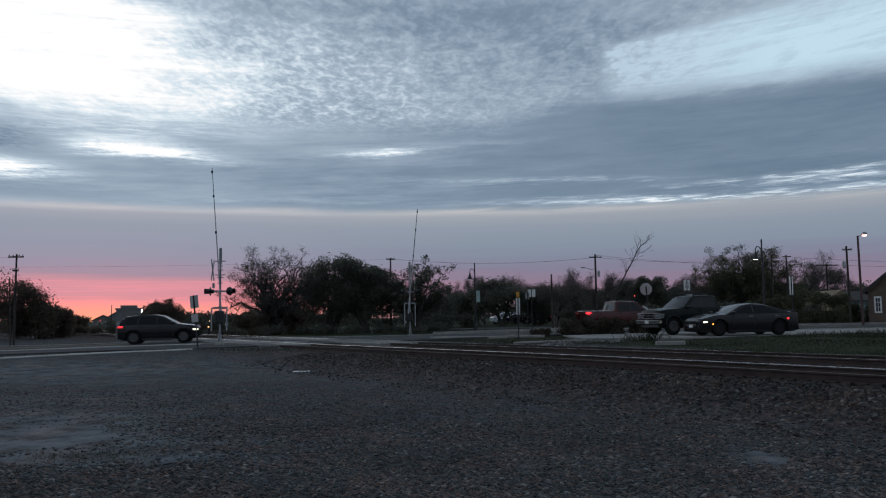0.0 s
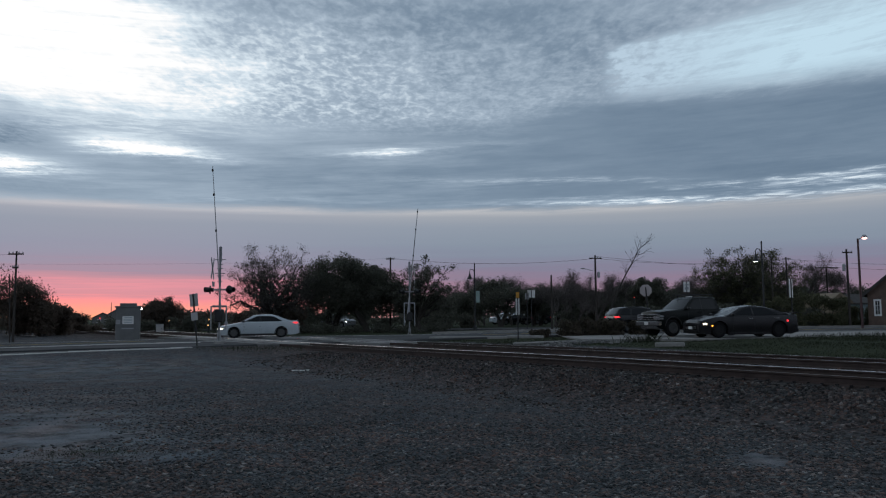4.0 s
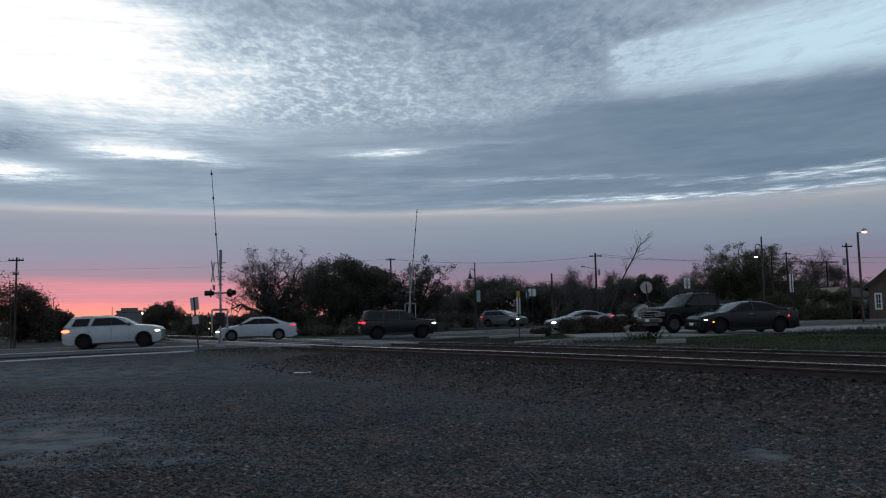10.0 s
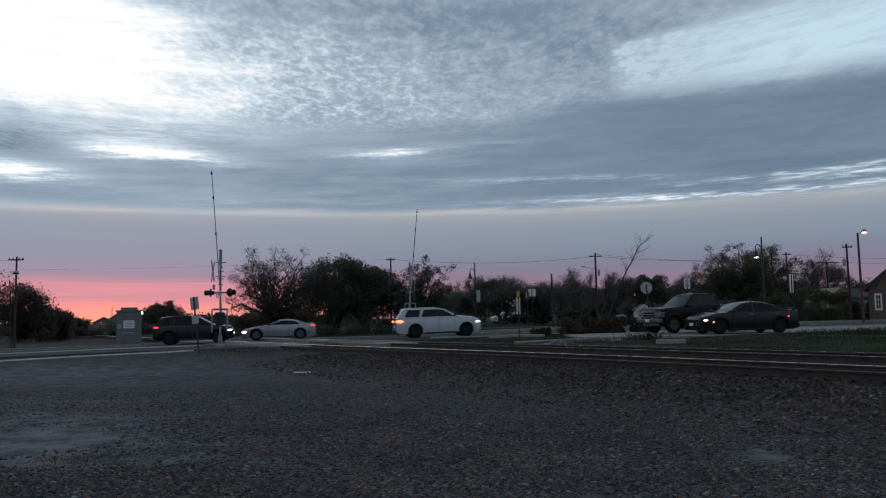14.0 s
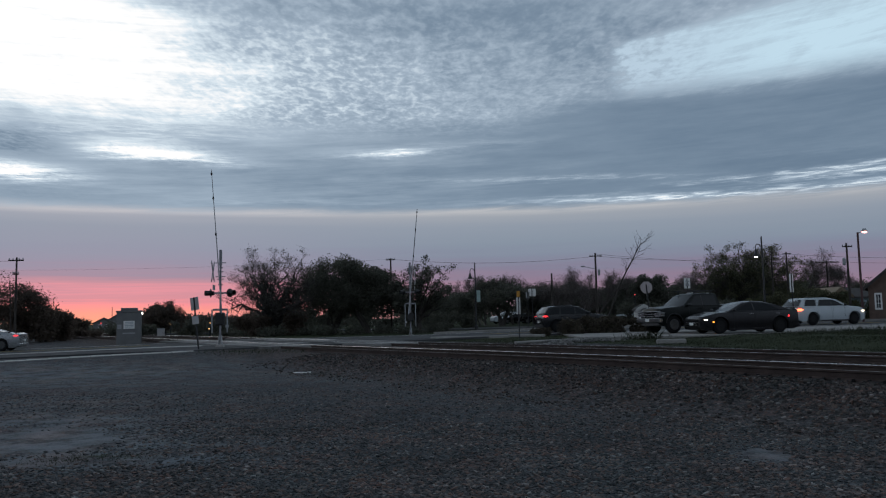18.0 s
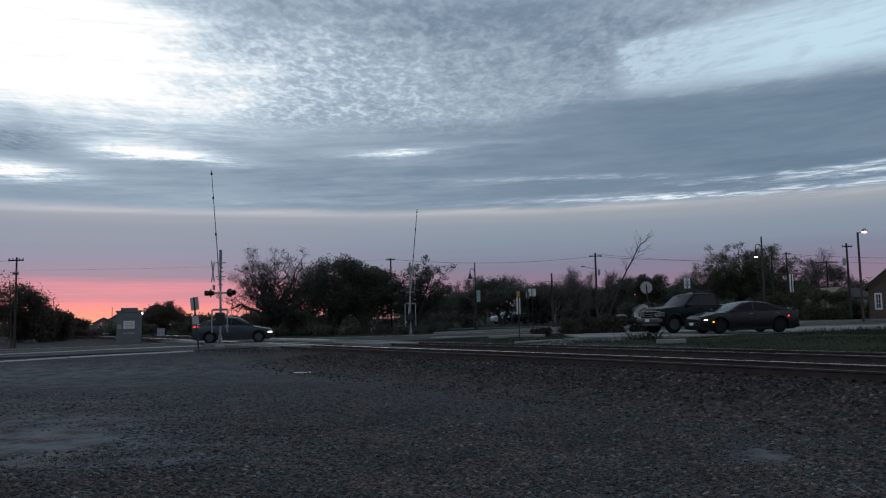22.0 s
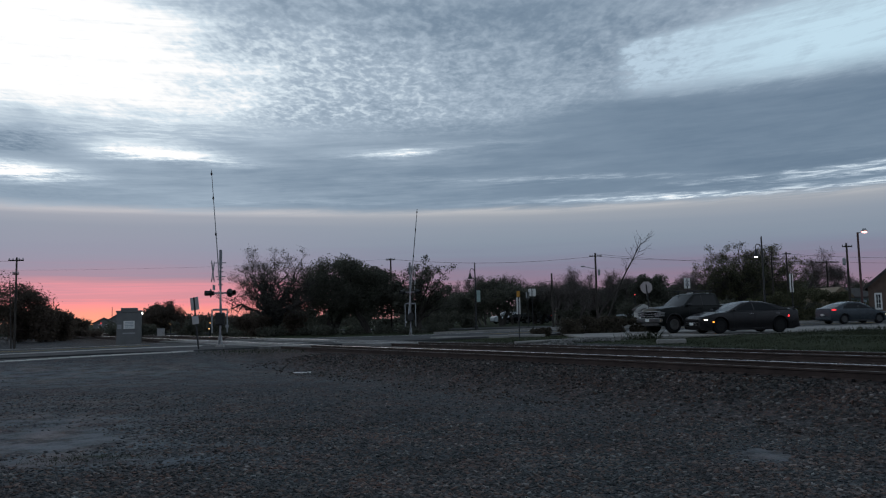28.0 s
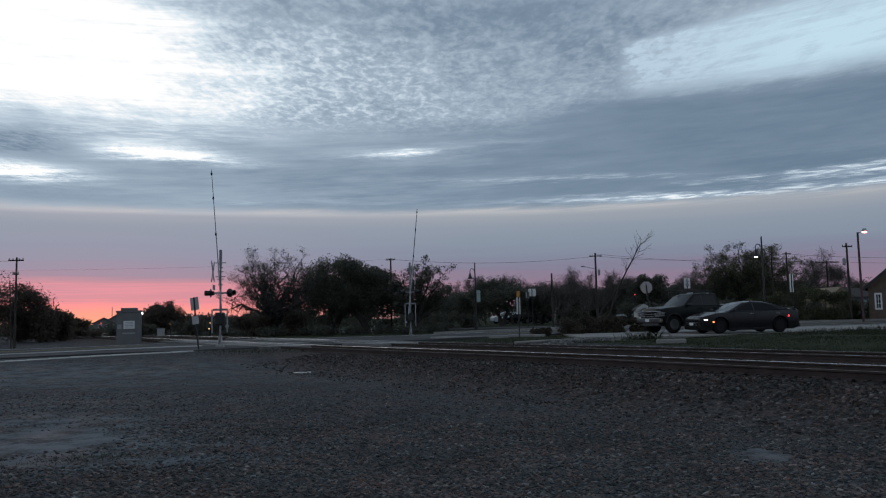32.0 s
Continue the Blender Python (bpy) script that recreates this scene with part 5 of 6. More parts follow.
def dome_tree(name, x, y, height, width, seed, label, boughs=46, leaves=9000, twigs=20000, leaf_mat=None, bark=None, size=0.05, trunk_r=0.3, low=0.12, clump=0.5, depth=2, twig=0.5, reach=(0.62, 1.0), arch=(0.45, 0.75), gnarl=0.012, group="trees beyond the road"):
    """A short trunk and many arching boughs that spread into a broad uneven dome."""
    rnd, rng = random.Random(seed), np.random.default_rng(seed)
    root = empty(name, pose(x, y, ground_z(x, y) - 0.05), label, "tree", group)
    fork = height * 0.2
    trunk = [(Vector((0, 0, -0.1)), Vector((0.05, 0, fork * 0.5)), trunk_r * 1.15, trunk_r * 0.95), (Vector((0.05, 0, fork * 0.5)), Vector((0, 0, fork * 1.15)), trunk_r * 0.95, trunk_r * 0.85)]
    vs, fs = limb_mesh(trunk)
    mesh_ob("trunk", vs, fs, bark or M_bark, root, smooth=50)
    segs, tips = [], []
    for i in range(boughs):
        a, e = 6.28319 * (i * 0.618 % 1) + rnd.uniform(-0.2, 0.2), math.asin(rnd.uniform(-0.25, 1.0))
        k = rnd.uniform(*reach) * (1 + 0.08 * math.sin(3 * a + seed))
        mid_z = height * 0.42
        up = (height - mid_z) if e > 0 else (mid_z - height * low)
        end = Vector((math.cos(a) * math.cos(e) * width / 2 * k, math.sin(a) * math.cos(e) * width / 2 * k * 0.85, mid_z + math.sin(e) * up * k * (1 if e > 0 else 3.5)))
        end.z = max(end.z, height * low)
        p0 = Vector((0, 0, fork * rnd.uniform(0.6, 1.1)))
        p1 = Vector((end.x * arch[0], end.y * arch[0], max(end.z * arch[1], fork * 0.8) + height * 0.08))
        r0, last, n = trunk_r * rnd.uniform(0.25, 0.45), p0, 7
        for j in range(1, n + 1):
            t = j / n
            q = p0 * (1 - t) ** 2 + p1 * 2 * t * (1 - t) + end * t * t
            q += Vector((rnd.gauss(0, 1), rnd.gauss(0, 1), rnd.gauss(0, 1))) * gnarl * width * (1 if j < n else 0)
            segs.append((last, q, r0 * (1 - 0.85 * (j - 1) / n), r0 * (1 - 0.85 * j / n)))
            if j >= 3:
                out = (q - last).normalized() + Vector((rnd.gauss(0, 0.6), rnd.gauss(0, 0.6), rnd.gauss(0.15, 0.5)))
                grow(rnd, q, out, width * 0.05 * rnd.uniform(0.7, 1.2), 0.022, depth, 0.8, segs, tips, 0.0, (2, 3), 0.75)
            last = q
        tips.append(end)
    vs, fs = limb_mesh(segs)
    tagged(mesh_ob("branchwork", vs, fs, bark or M_bark, root), kind="stuff")
    if twigs:
        vs, fs = twig_cloud(rng, tips, twigs, twig)
        tagged(mesh_ob("fine_twig", vs, fs, bark or M_bark, root), kind="stuff")
    if leaves:
        vs, fs = leaf_cloud(rng, tips, [clump * rnd.uniform(0.5, 1.3) for _ in tips], leaves, size, 0.8)
        tagged(mesh_ob("crown", vs, fs, leaf_mat or M_leaf, root), kind="stuff")
    return root


def shrub(name, x, y, w, d, h, seed, label, leaves=2500, leaf_mat=None, size=0.07, group="shrubs", z=None):
    rnd, rng = random.Random(seed), np.random.default_rng(seed)
    root = empty(name, pose(x, y, ground_z(x, y) if z is None else z), label, "shrub", group)
    segs, tips = [], []
    for k in range(9):
        a = rnd.uniform(0, 6.28)
        q = Vector((math.cos(a) * w * 0.42 * rnd.random(), math.sin(a) * d * 0.42 * rnd.random(), 0))
        tip = Vector((q.x * 1.15, q.y * 1.15, h * rnd.uniform(0.55, 0.85)))
        mid = (q * 0.5 + tip) * 0.5
        segs += [(q * 0.3 + Vector((0, 0, -0.05)), mid, 0.03, 0.02), (mid, tip, 0.02, 0.008)]
        tips += [tip, mid + Vector((rnd.uniform(-0.3, 0.3) * w * 0.3, 0, -0.1 * h))]
    vs, fs = limb_mesh(segs)
    tagged(mesh_ob("stem", vs, fs, M_bark, root), kind="stuff")
    vs, fs = leaf_cloud(rng, tips, [max(w, d) * 0.16 * rnd.uniform(0.7, 1.3) for _ in tips], leaves, size, 0.9)
    vs = [(a, b, max(0.02, c)) for a, b, c in vs]
    tagged(mesh_ob("crown", vs, fs, leaf_mat or M_leaf_b, root), kind="stuff")
    return root


# the oaks behind the crossing
dome_tree("bare_oak", -15.3, 69.0, 7.5, 9.0, 3, "wide half-bare oak with fine grey twigs", 62, 9000, 11000, bark=M_oak, size=0.055, trunk_r=0.36, low=0.27, clump=0.4, depth=3, twig=0.42, reach=(0.6, 1.0), arch=(0.55, 0.66), gnarl=0.024)

tree("live_oak", -10.2, 71.0, 7.4, 9.0, 11, "dense dark evergreen live oak", 52000, 2, size=0.08, depth=5, trunk_r=0.36, clump=1.1, first=0.2, low=0.10, fill=110)
tree("live_oak", -6.9, 70.0, 7.2, 7.9, 12, "dense dark evergreen live oak", 46000, 1, size=0.08, depth=5, trunk_r=0.36, clump=1.05, first=0.22, low=0.10, fill=110)
dome_tree("live_oak", -2.3, 69.0, 6.8, 7.8, 16, "dark live oak with open ragged branches", 40, 8500, 2000, size=0.085, trunk_r=0.26, low=0.3, clump=0.34, reach=(0.5, 1.0))
# left of the sunset
tree("live_oak", -40.6, 66.0, 6.8, 12.4, 21, "dark live oak at the road's far side", 30000, 2, twigs=9000, size=0.08, depth=5, trunk_r=0.34, clump=1.1, first=0.2, low=0.08, fill=120, leaf_mat=M_leaf_warm)
tree("live_oak", -36.6, 70.0, 3.4, 4.2, 28, "low dark oak beside the railway", 6000, 2, depth=4, trunk_r=0.2, clump=0.8, low=0.02, leaf_mat=M_leaf_warm)
tree("live_oak", -47.2, 88.0, 3.6, 6.0, 22, "low dark oak far along the railway", 8000, 2, depth=4, trunk_r=0.25, clump=1.0, low=0.02, leaf_mat=M_leaf_warm)
tree("live_oak", -50.0, 94.0, 4.6, 9.0, 23, "low dark oak far along the railway", 6000, 2, depth=4, trunk_r=0.25, clump=1.0, low=0.02, leaf_mat=M_leaf_warm)
tree("live_oak", -43.4, 87.0, 2.5, 3.4, 29, "low dark scrub oak beside the railway", 5000, 2, depth=4, trunk_r=0.2, clump=0.8, low=0.02, leaf_mat=M_leaf_warm)
dome_tree("round_tree", -36.3, 100.0, 3.9, 5.2, 24, "small round half-bare tree", 60, 26000, 7000, reach=(0.8, 1.0), size=0.07, trunk_r=0.2, low=0.1, clump=0.5, leaf_mat=M_leaf_warm)
tree("round_tree", -33.2, 104.0, 2.6, 4.4, 25, "small round dark tree", 7000, 1, depth=5, trunk_r=0.22, clump=0.8, low=0.02, leaf_mat=M_leaf_warm)
tree("live_oak", -28.0, 98.0, 2.7, 6.5, 26, "low dark oak behind the crossing", 6000, 2, depth=4, trunk_r=0.22, low=0.02, leaf_mat=M_leaf_warm)
tree("live_oak", -22.5, 95.0, 3.0, 7.0, 27, "low dark oak behind the crossing", 6000, 2, depth=4, trunk_r=0.22, low=0.02, leaf_mat=M_leaf_warm)
tree("live_oak", -40.6, 108.0, 4.2, 5.0, 30, "low dark oak behind the signal cabin", 5000, 2, depth=4, trunk_r=0.22, low=0.02, leaf_mat=M_leaf_warm)
# middle
for i, (x, y, h, w) in enumerate(((2.6, 92, 4.6, 8.0), (6.2, 86, 5.6, 7.6), (11.4, 94, 5.2, 5.5), (-1.4, 96, 4.4, 8.0), (29.5, 92, 5.0, 8.0), (24.0, 98, 5.4, 8.0), (34.0, 96, 4.8, 8.0), (14.5, 96, 4.6, 8.0), (19.0, 95, 4.6, 8.0))):
    tree("live_oak", x, y, h, w, 31 + i, "dark evergreen oak behind the park", 15000, 2, size=0.11, depth=4, trunk_r=0.26, low=0.14 if i == 1 else 0.04)
for i, (x, y, h, w) in enumerate(((12.5, 84, 5.8, 6.0), (15.8, 82, 6.3, 6.6), (9.0, 98, 6.4, 6.0), (5.0, 100, 6.6, 5.6), (0.5, 100, 6.0, 5.2), (21.8, 96, 6.8, 4.6), (26.0, 104, 7.2, 5.6), (13.6, 78, 4.4, 6.0))):
    tree("bare_tree", x, y, h, w, 51 + i, "leafless grey winter tree", 0, 3, bark=M_twig, depth=6, trunk_r=0.13, spread=0.5, first=0.2, twigs=6000)
# right
dome_tree("broad_tree", 33.2, 84.0, 7.9, 12.0, 66, "broad leafy tree with olive-green crown", 110, 46000, 9000, leaf_mat=M_leaf_b, size=0.07, trunk_r=0.32, low=0.1, clump=0.5, bark=M_oak, reach=(0.7, 1.0))
tree("bare_tree", 27.8, 82.0, 5.6, 6.5, 65, "leafless grey winter tree", 0, 3, bark=M_twig, depth=6, trunk_r=0.13, spread=0.5, first=0.2, twigs=6000)
tree("bare_tree", 42.0, 88.0, 8.0, 6.6, 62, "leafless grey winter tree", 0, 2, bark=M_twig, depth=6, trunk_r=0.16, spread=0.55, twigs=6000)
tree("bare_tree", 46.5, 94.0, 7.4, 6.2, 63, "leafless grey winter tree", 0, 2, bark=M_twig, depth=6, trunk_r=0.16, spread=0.55, twigs=6000)
for i, (x, y, h, w) in enumerate(((22.5, 104, 5.6, 6.5), (30.5, 100, 5.8, 6.5), (38.5, 100, 6.0, 6.0), (44.5, 104, 6.4, 6.0), (50.5, 108, 6.4, 6.5), (17.5, 100, 5.6, 6.0))):
    tree("bare_tree", x, y, h, w, 81 + i, "leafless grey winter tree", 0, 3, bark=M_twig, depth=6, trunk_r=0.13, spread=0.5, first=0.2, twigs=7000)
for i, (x, y, h, w) in enumerate(((38.5, 96, 4.8, 8.0), (46.5, 100, 5.0, 8.0), (53.0, 104, 5.0, 8.0), (26.5, 108, 4.8, 8.0))):
    tree("live_oak", x, y, h, w, 91 + i, "dark evergreen oak behind the houses", 12000, 2, size=0.12, depth=4, trunk_r=0.26, low=0.03)
tree("live_oak", 21.6, 80.0, 5.2, 5.6, 97, "dark round evergreen oak behind the pickup", 26000, 1, size=0.09, depth=5, trunk_r=0.24, clump=0.8, low=0.06, fill=90)
tree("live_oak", 41.5, 90.0, 4.6, 9.0, 64, "dark evergreen oak behind the houses", 8000, 2, depth=4, trunk_r=0.26, low=0.03)


def far_woods():
    """A distant belt of trees, open towards the sunset along the railway."""
    rng, rnd = np.random.default_rng(4), random.Random(4)
    places, radii = [], []
    for i in range(620):
        a = rnd.uniform(-46, 46)
        gap = -27.0 < a < -23.6
        d = rnd.uniform(125, 165)
        h = (3.4 + 1.4 * math.sin(a * 0.9) + 0.9 * math.sin(a * 2.3 + 1)) * rnd.random() ** 0.6
        if -30 < a < -10:
            h *= 0.3 + 0.4 * smooth01(a, -16, -10)
        places.append(Vector((d * math.sin(radians(a)), d * math.cos(radians(a)), 0.3 + max(0, h))))
        if gap:
            places[-1].z = 0.2
        radii.append(rnd.uniform(1.2, 2.4) * (0.6 if gap else 1))
    vs, fs = leaf_cloud(rng, places, radii, 42000, 0.36, 0.8)
    ob = mesh_ob("far_woods", vs, fs, M_leaf)
    tagged(ob, "dark distant belt of woods along the skyline", "woods", "", "stuff")


far_woods()
tree("scrub_oak", -47.4, 100.0, 2.6, 3.4, 33, "low dark scrub oak beside the railway", 5000, 2, depth=4, trunk_r=0.15, clump=0.6, low=0.02, size=0.1, leaf_mat=M_leaf_warm)
for i, (x, y, w, h) in enumerate(((-40.4, 80, 3.0, 1.3), (-38.2, 81, 2.6, 1.0), (-36.2, 80, 2.6, 0.8), (-34.4, 82, 2.4, 0.9))):
    shrub("scrub", x, y, w, w * 0.7, h, 240 + i, "low dark scrub beside the railway", 1500, M_leaf_warm, 0.10)
for i, (x, y, w, h) in enumerate(((-17.2, 68, 4.2, 2.0), (-13.6, 68, 4.0, 2.2), (-40.0, 72, 5.0, 3.2), (-36.6, 73, 4.0, 2.5))):
    shrub("scrub", x, y, w, w * 0.7, h, 280 + i, "dense dark brown scrub beside the railway", 5200, M_leaf_warm, 0.085)
for i in range(8):
    x = -17.0 + 2.35 * i
    shrub("scrub", x, 63 + 1.3 * (i % 3), 2.9, 1.6, 0.42 + 0.2 * (i % 2), 300 + i, "low dark brush in the shade of the oaks", 1600, M_leaf, 0.08)
rs = random.Random(17)
for i in range(26):
    x = -34 + i * 2.75 + rs.uniform(-0.8, 0.8)
    if -30.5 < x < -27.5 or 3.5 < x < 11:
        continue
    w = rs.uniform(2.4, 4.2)
    shrub("scrub", x, rs.uniform(77, 82) if x < 16 else rs.uniform(66, 72), w, w * 0.7, rs.uniform(1.2, 2.2), 200 + i, "dark scrub bush under the trees", 1500, M_leaf, 0.12)


def leaning_tree():
    root = empty("leaning_tree", pose(14.6, 70, ground_z(14.6, 70) - 0.05), "bare dead tree leaning to one side", "tree", "trees beyond the road")
    rnd, segs, tips = random.Random(8), [], []
    p = Vector((0, 0, 0))
    for q in (Vector((0.8, 0, 2.2)), Vector((1.45, 0.1, 3.7)), Vector((2.1, 0, 5.0)), Vector((2.65, 0, 5.9)), Vector((3.05, 0, 6.7)), Vector((3.45, 0, 7.4))):
        segs.append((p, q, 0.13 - 0.012 * q.z, 0.12 - 0.012 * q.z))
        if q.z > 4:
            for _ in range(4):
                grow(rnd, q, (rnd.uniform(-0.4, 1.1), rnd.uniform(-0.4, 0.4), rnd.uniform(0.1, 1)), 0.6, 0.022, 3, 0.5, segs, tips, 0, (2, 2))
        p = q
    vs, fs = limb_mesh(segs)
    mesh_ob("trunk", vs, fs, M_bark, root)


leaning_tree()
for i, (x, y, w, h) in enumerate(((6.9, 42.6, 2.2, 0.8), (8.2, 42.9, 2.2, 1.0), (9.4, 42.6, 1.8, 0.95), (5.4, 43.0, 1.2, 0.4), (10.9, 43.4, 1.4, 0.9))):
    shrub("hedge_shrub", x, y, w, w * 0.6, h, 70 + i, "dry brown brush beside the drive", 5600, M_dry, 0.055)
for i, (x, y, w, h) in enumerate(((28.4, 62, 3.3, 3.1), (31.3, 63, 3.4, 3.0), (26.0, 63, 2.4, 2.3), (35.6, 66, 3.6, 1.9))):
    shrub("garden_shrub", x, y, w, w * 0.8, h, 73 + i, "olive-green garden shrub beside the house", 7000, M_leaf_b, 0.075)


# ---------------------------------------------------------------- poles, lamps and signs
def pole(name, x, y, top, r, label, arms=(), material=None, transformer=None, lean=0.0):
    z0 = ground_z(x, y) - 0.1
    root = empty(name, pose(x, y, z0, 0, lean), label, "utility pole", "poles")
    h = top - z0
    bm = bm_new()
    lathe(bm, [(r, 0), (r * 0.95, h * 0.3), (r * 0.8, h * 0.8), (r * 0.7, h)], 10)
    part("shaft", bm, material or M_pole, root, smooth=40)
    for dz, half in arms:
        bm = bm_new()
        box(bm, -half, half, -0.045 - r, 0.045 - r, h - dz - 0.045, h - dz + 0.045, None, 0.01)
        part("crossarm", bm, M_pole, root)
        for s in (-0.9, -0.4, 0.4, 0.9):
            bm = bm_new()
            lathe(bm, [(0.03, 0), (0.045, 0.04), (0.02, 0.10)], 8, Matrix.Translation((s * half, -r, h - dz + 0.06)))
            part("insulator", bm, M_galv, root)
    if transformer:
        bm = bm_new()
        lathe(bm, [(0.11, 0), (0.13, 0.05), (0.13, 0.5), (0.09, 0.58)], 12, Matrix.Translation((transformer[0] * 0.8, -0.1, h - transformer[1])))
        part("transformer", bm, M_galv, root, "grey transformer can")
    return root


pole("utility_pole", -28.0, 50.2, 6.2, 0.075, "dark wooden utility pole with a crossarm", [(0.2, 0.5), (1.1, 0.2)])
pole("far_mast", -38.0, 88.0, 3.6, 0.05, "thin dark mast far along the railway")
pole("guy_pole", -27.2, 48.4, 4.6, 0.04, "thin weathered guy pole beside the road", lean=-2.5)
upole = pole("utility_pole", 14.9, 75, 7.6, 0.12, "wooden utility pole with a transformer and lamp arm", [(0.3, 0.6)], transformer=(0.35, 2.2))
bm = bm_new()
tube(bm, (-0.1, -0.1, 5.6), (-1.2, -0.3, 5.85), 0.03, 0.025, 6)
box(bm, -1.5, -1.1, -0.42, -0.22, 5.80, 5.90, None, 0.03)
part("lamp_arm", bm, M_galv, upole)
pole("utility_pole", 8.45, 60, 4.9, 0.09, "plain dark wooden pole", [])
pole("utility_pole", 32.7, 62, 6.95, 0.10, "wooden utility pole with a transformer", [(0.3, 0.4)], transformer=(-0.4, 1.8))
pole("utility_pole", 40.0, 80, 6.65, 0.10, "wooden utility pole with one crossarm", [(0.15, 1.2)])
pole("utility_pole", 30.0, 70, 7.0, 0.08, "slim dark wooden pole", [])
pole("utility_pole", 33.6, 75, 7.3, 0.09, "slim dark wooden pole", [(0.2, 0.4)])
pole("utility_pole", -4.95, 72, 7.3, 0.10, "wooden utility pole behind the oaks", [(0.15, 0.4)])


def street_light():
    x, y = 31.5, 58.0
    z0 = ground_z(x, y) - 0.1
    root = empty("street_light", pose(x, y, z0), "tall red-brown street light with a lit lamp", "street lamp", "lamps")
    h = 7.4 - z0
    bm = bm_new()
    lathe(bm, [(0.09, 0), (0.085, h * 0.5), (0.07, h)], 10)
    part("shaft", bm, mat("red_brown_paint", (0.08, 0.04, 0.038), 0.7), root, smooth=40)
    bm = bm_new()
    tube(bm, (0, 0, h - 0.1), (0.35, -0.1, h + 0.12), 0.035, 0.03)
    part("bracket", bm, M_galv, root)
    bm = bm_new()
    lathe(bm, [(0.16, 0.10), (0.22, 0.16), (0.10, 0.32)], 12, Matrix.Translation((0.45, -0.12, h - 0.05)))
    part("hood", bm, M_galv, root)
    lens(root, "bulb", 0.45, -0.12, h + 0.02, 0.2, 0.2, 0.12, M_bulb)


street_light()


def bell_lamp(x, y, top, side, lit, label, banner=False):
    z0 = ground_z(x, y) - 0.1
    root = empty("street_lamp", pose(x, y, z0), label, "street lamp", "lamps")
    h = top - z0
    bm = bm_new()
    lathe(bm, [(0.16, 0), (0.16, 0.5), (0.07, 0.6), (0.05, h - 0.1), (0.025, h)], 10)
    part("post", bm, M_black, root, smooth=40)
    bm = bm_new()
    pts = [(0, h - 0.80), (0.15, h - 0.55), (0.34, h - 0.52), (0.42, h - 0.68), (0.42, h - 0.92)]
    for (xa, za), (xb, zb) in zip(pts, pts[1:]):
        tube(bm, (side * xa, 0, za), (side * xb, 0, zb), 0.03, 0.03, 6)
    part("bracket", bm, M_black, root)
    bm = bm_new()
    lathe(bm, [(0.05, 0.0), (0.10, -0.12), (0.14, -0.35), (0.30, -0.58), (0.32, -0.64), (0.27, -0.64), (0.12, -0.42)], 14, Matrix.Translation((side * 0.42, 0, h - 0.88)) @ Matrix.Scale(0.78, 4))
    part("bell_shade", bm, M_black, root, smooth=40)
    lens(root, "bulb", side * 0.42, 0, h - 0.88 - 0.46, 0.16, 0.16, 0.07, M_bulb_w if lit else M_head_off)
    if banner:
        bm = bm_new()
        box(bm, 0.1, 0.42, -0.012, 0.012, h - 3.4, h - 2.4)
        part("banner", bm, M_banner, root, "pale green cloth banner")
        bm = bm_new()
        tube(bm, (0, 0, h - 2.38), (0.48, 0, h - 2.38), 0.015, 0.015, 6)
        part("banner_rod", bm, M_black, root)
    return root


bell_lamp(2.7, 66, 6.3, -1, False, "black street lamp with an unlit bell shade and banner", True)
bell_lamp(21.25, 51, 6.6, -1, True, "black street lamp with a lit bell shade")


def sign_post(name, x, y, zc, w, h, face, label, post_top=None, lean=0.0, turn=0.0, round_=False, extra=None, material=None):
    z0 = ground_z(x, y) - 0.1
    root = empty(name, pose(x, y, z0, 0, lean, turn), label, "road sign", "signs")
    c = zc - z0
    bm = bm_new()
    box(bm, -0.03, 0.03, -0.02, 0.02, 0, (post_top - z0) if post_top else c + h / 2)
    part("post", bm, M_galv if material is None else material, root)
    bm = bm_new()
    if round_:
        lathe(bm, [(w / 2, -0.004), (w / 2, 0.004)], 8, Matrix.Translation((0, 0.03, c)) @ Matrix.Rotation(math.pi / 2, 4, "X") @ Matrix.Rotation(math.pi / 8, 4, "Z"))
    else:
        box(bm, -w / 2, w / 2, 0.022, 0.03, c - h / 2, c + h / 2, None, 0.0)
    part("plate", bm, face, root)
    for dz, hh, ww, mm, nm in extra or ():
        bm = bm_new()
        box(bm, -ww / 2, ww / 2, -0.032, -0.022, c + dz - hh / 2, c + dz + hh / 2)
        part(nm, bm, mm, root)
    return root


sign_post("stop_sign", 11.74, 43.8, 3.12, 0.72, 0.72, M_stop, "grey back of an octagonal road sign on a post, tinted pink as if lit by car lamps", round_=True, post_top=3.3, lean=-4, material=M_trim)
sign_post("road_sign", -11.15, 35, 2.56, 0.45, 0.58, M_signback, "grey back of a square road sign on a leaning post", lean=-7, turn=-20, material=M_black, extra=[(-0.75, 0.36, 0.36, M_signback, "lower_plate")])
sign_post("marker_sign", 3.86, 40, 2.19, 0.2, 0.86, M_white, "narrow white marker board with an orange top", material=M_trim, extra=[(0.61, 0.30, 0.17, M_yellow, "orange_top")] + [(0.29 - 0.14 * i, 0.07, 0.09, M_galv, "lettering_bar") for i in range(5)])
sign_post("bus_sign", 7.1, 62, 3.5, 0.6, 0.6, M_white, "white two-post notice sign", material=M_trim)
sign_post("bus_sign_post", 6.75, 62, 3.3, 0.3, 0.5, M_galv, "bare grey sign post with a small plate", material=M_trim)
sign_post("street_sign", 22.65, 50, 3.4, 0.36, 1.2, M_white, "tall white sign plate by the road", turn=30, material=M_black)
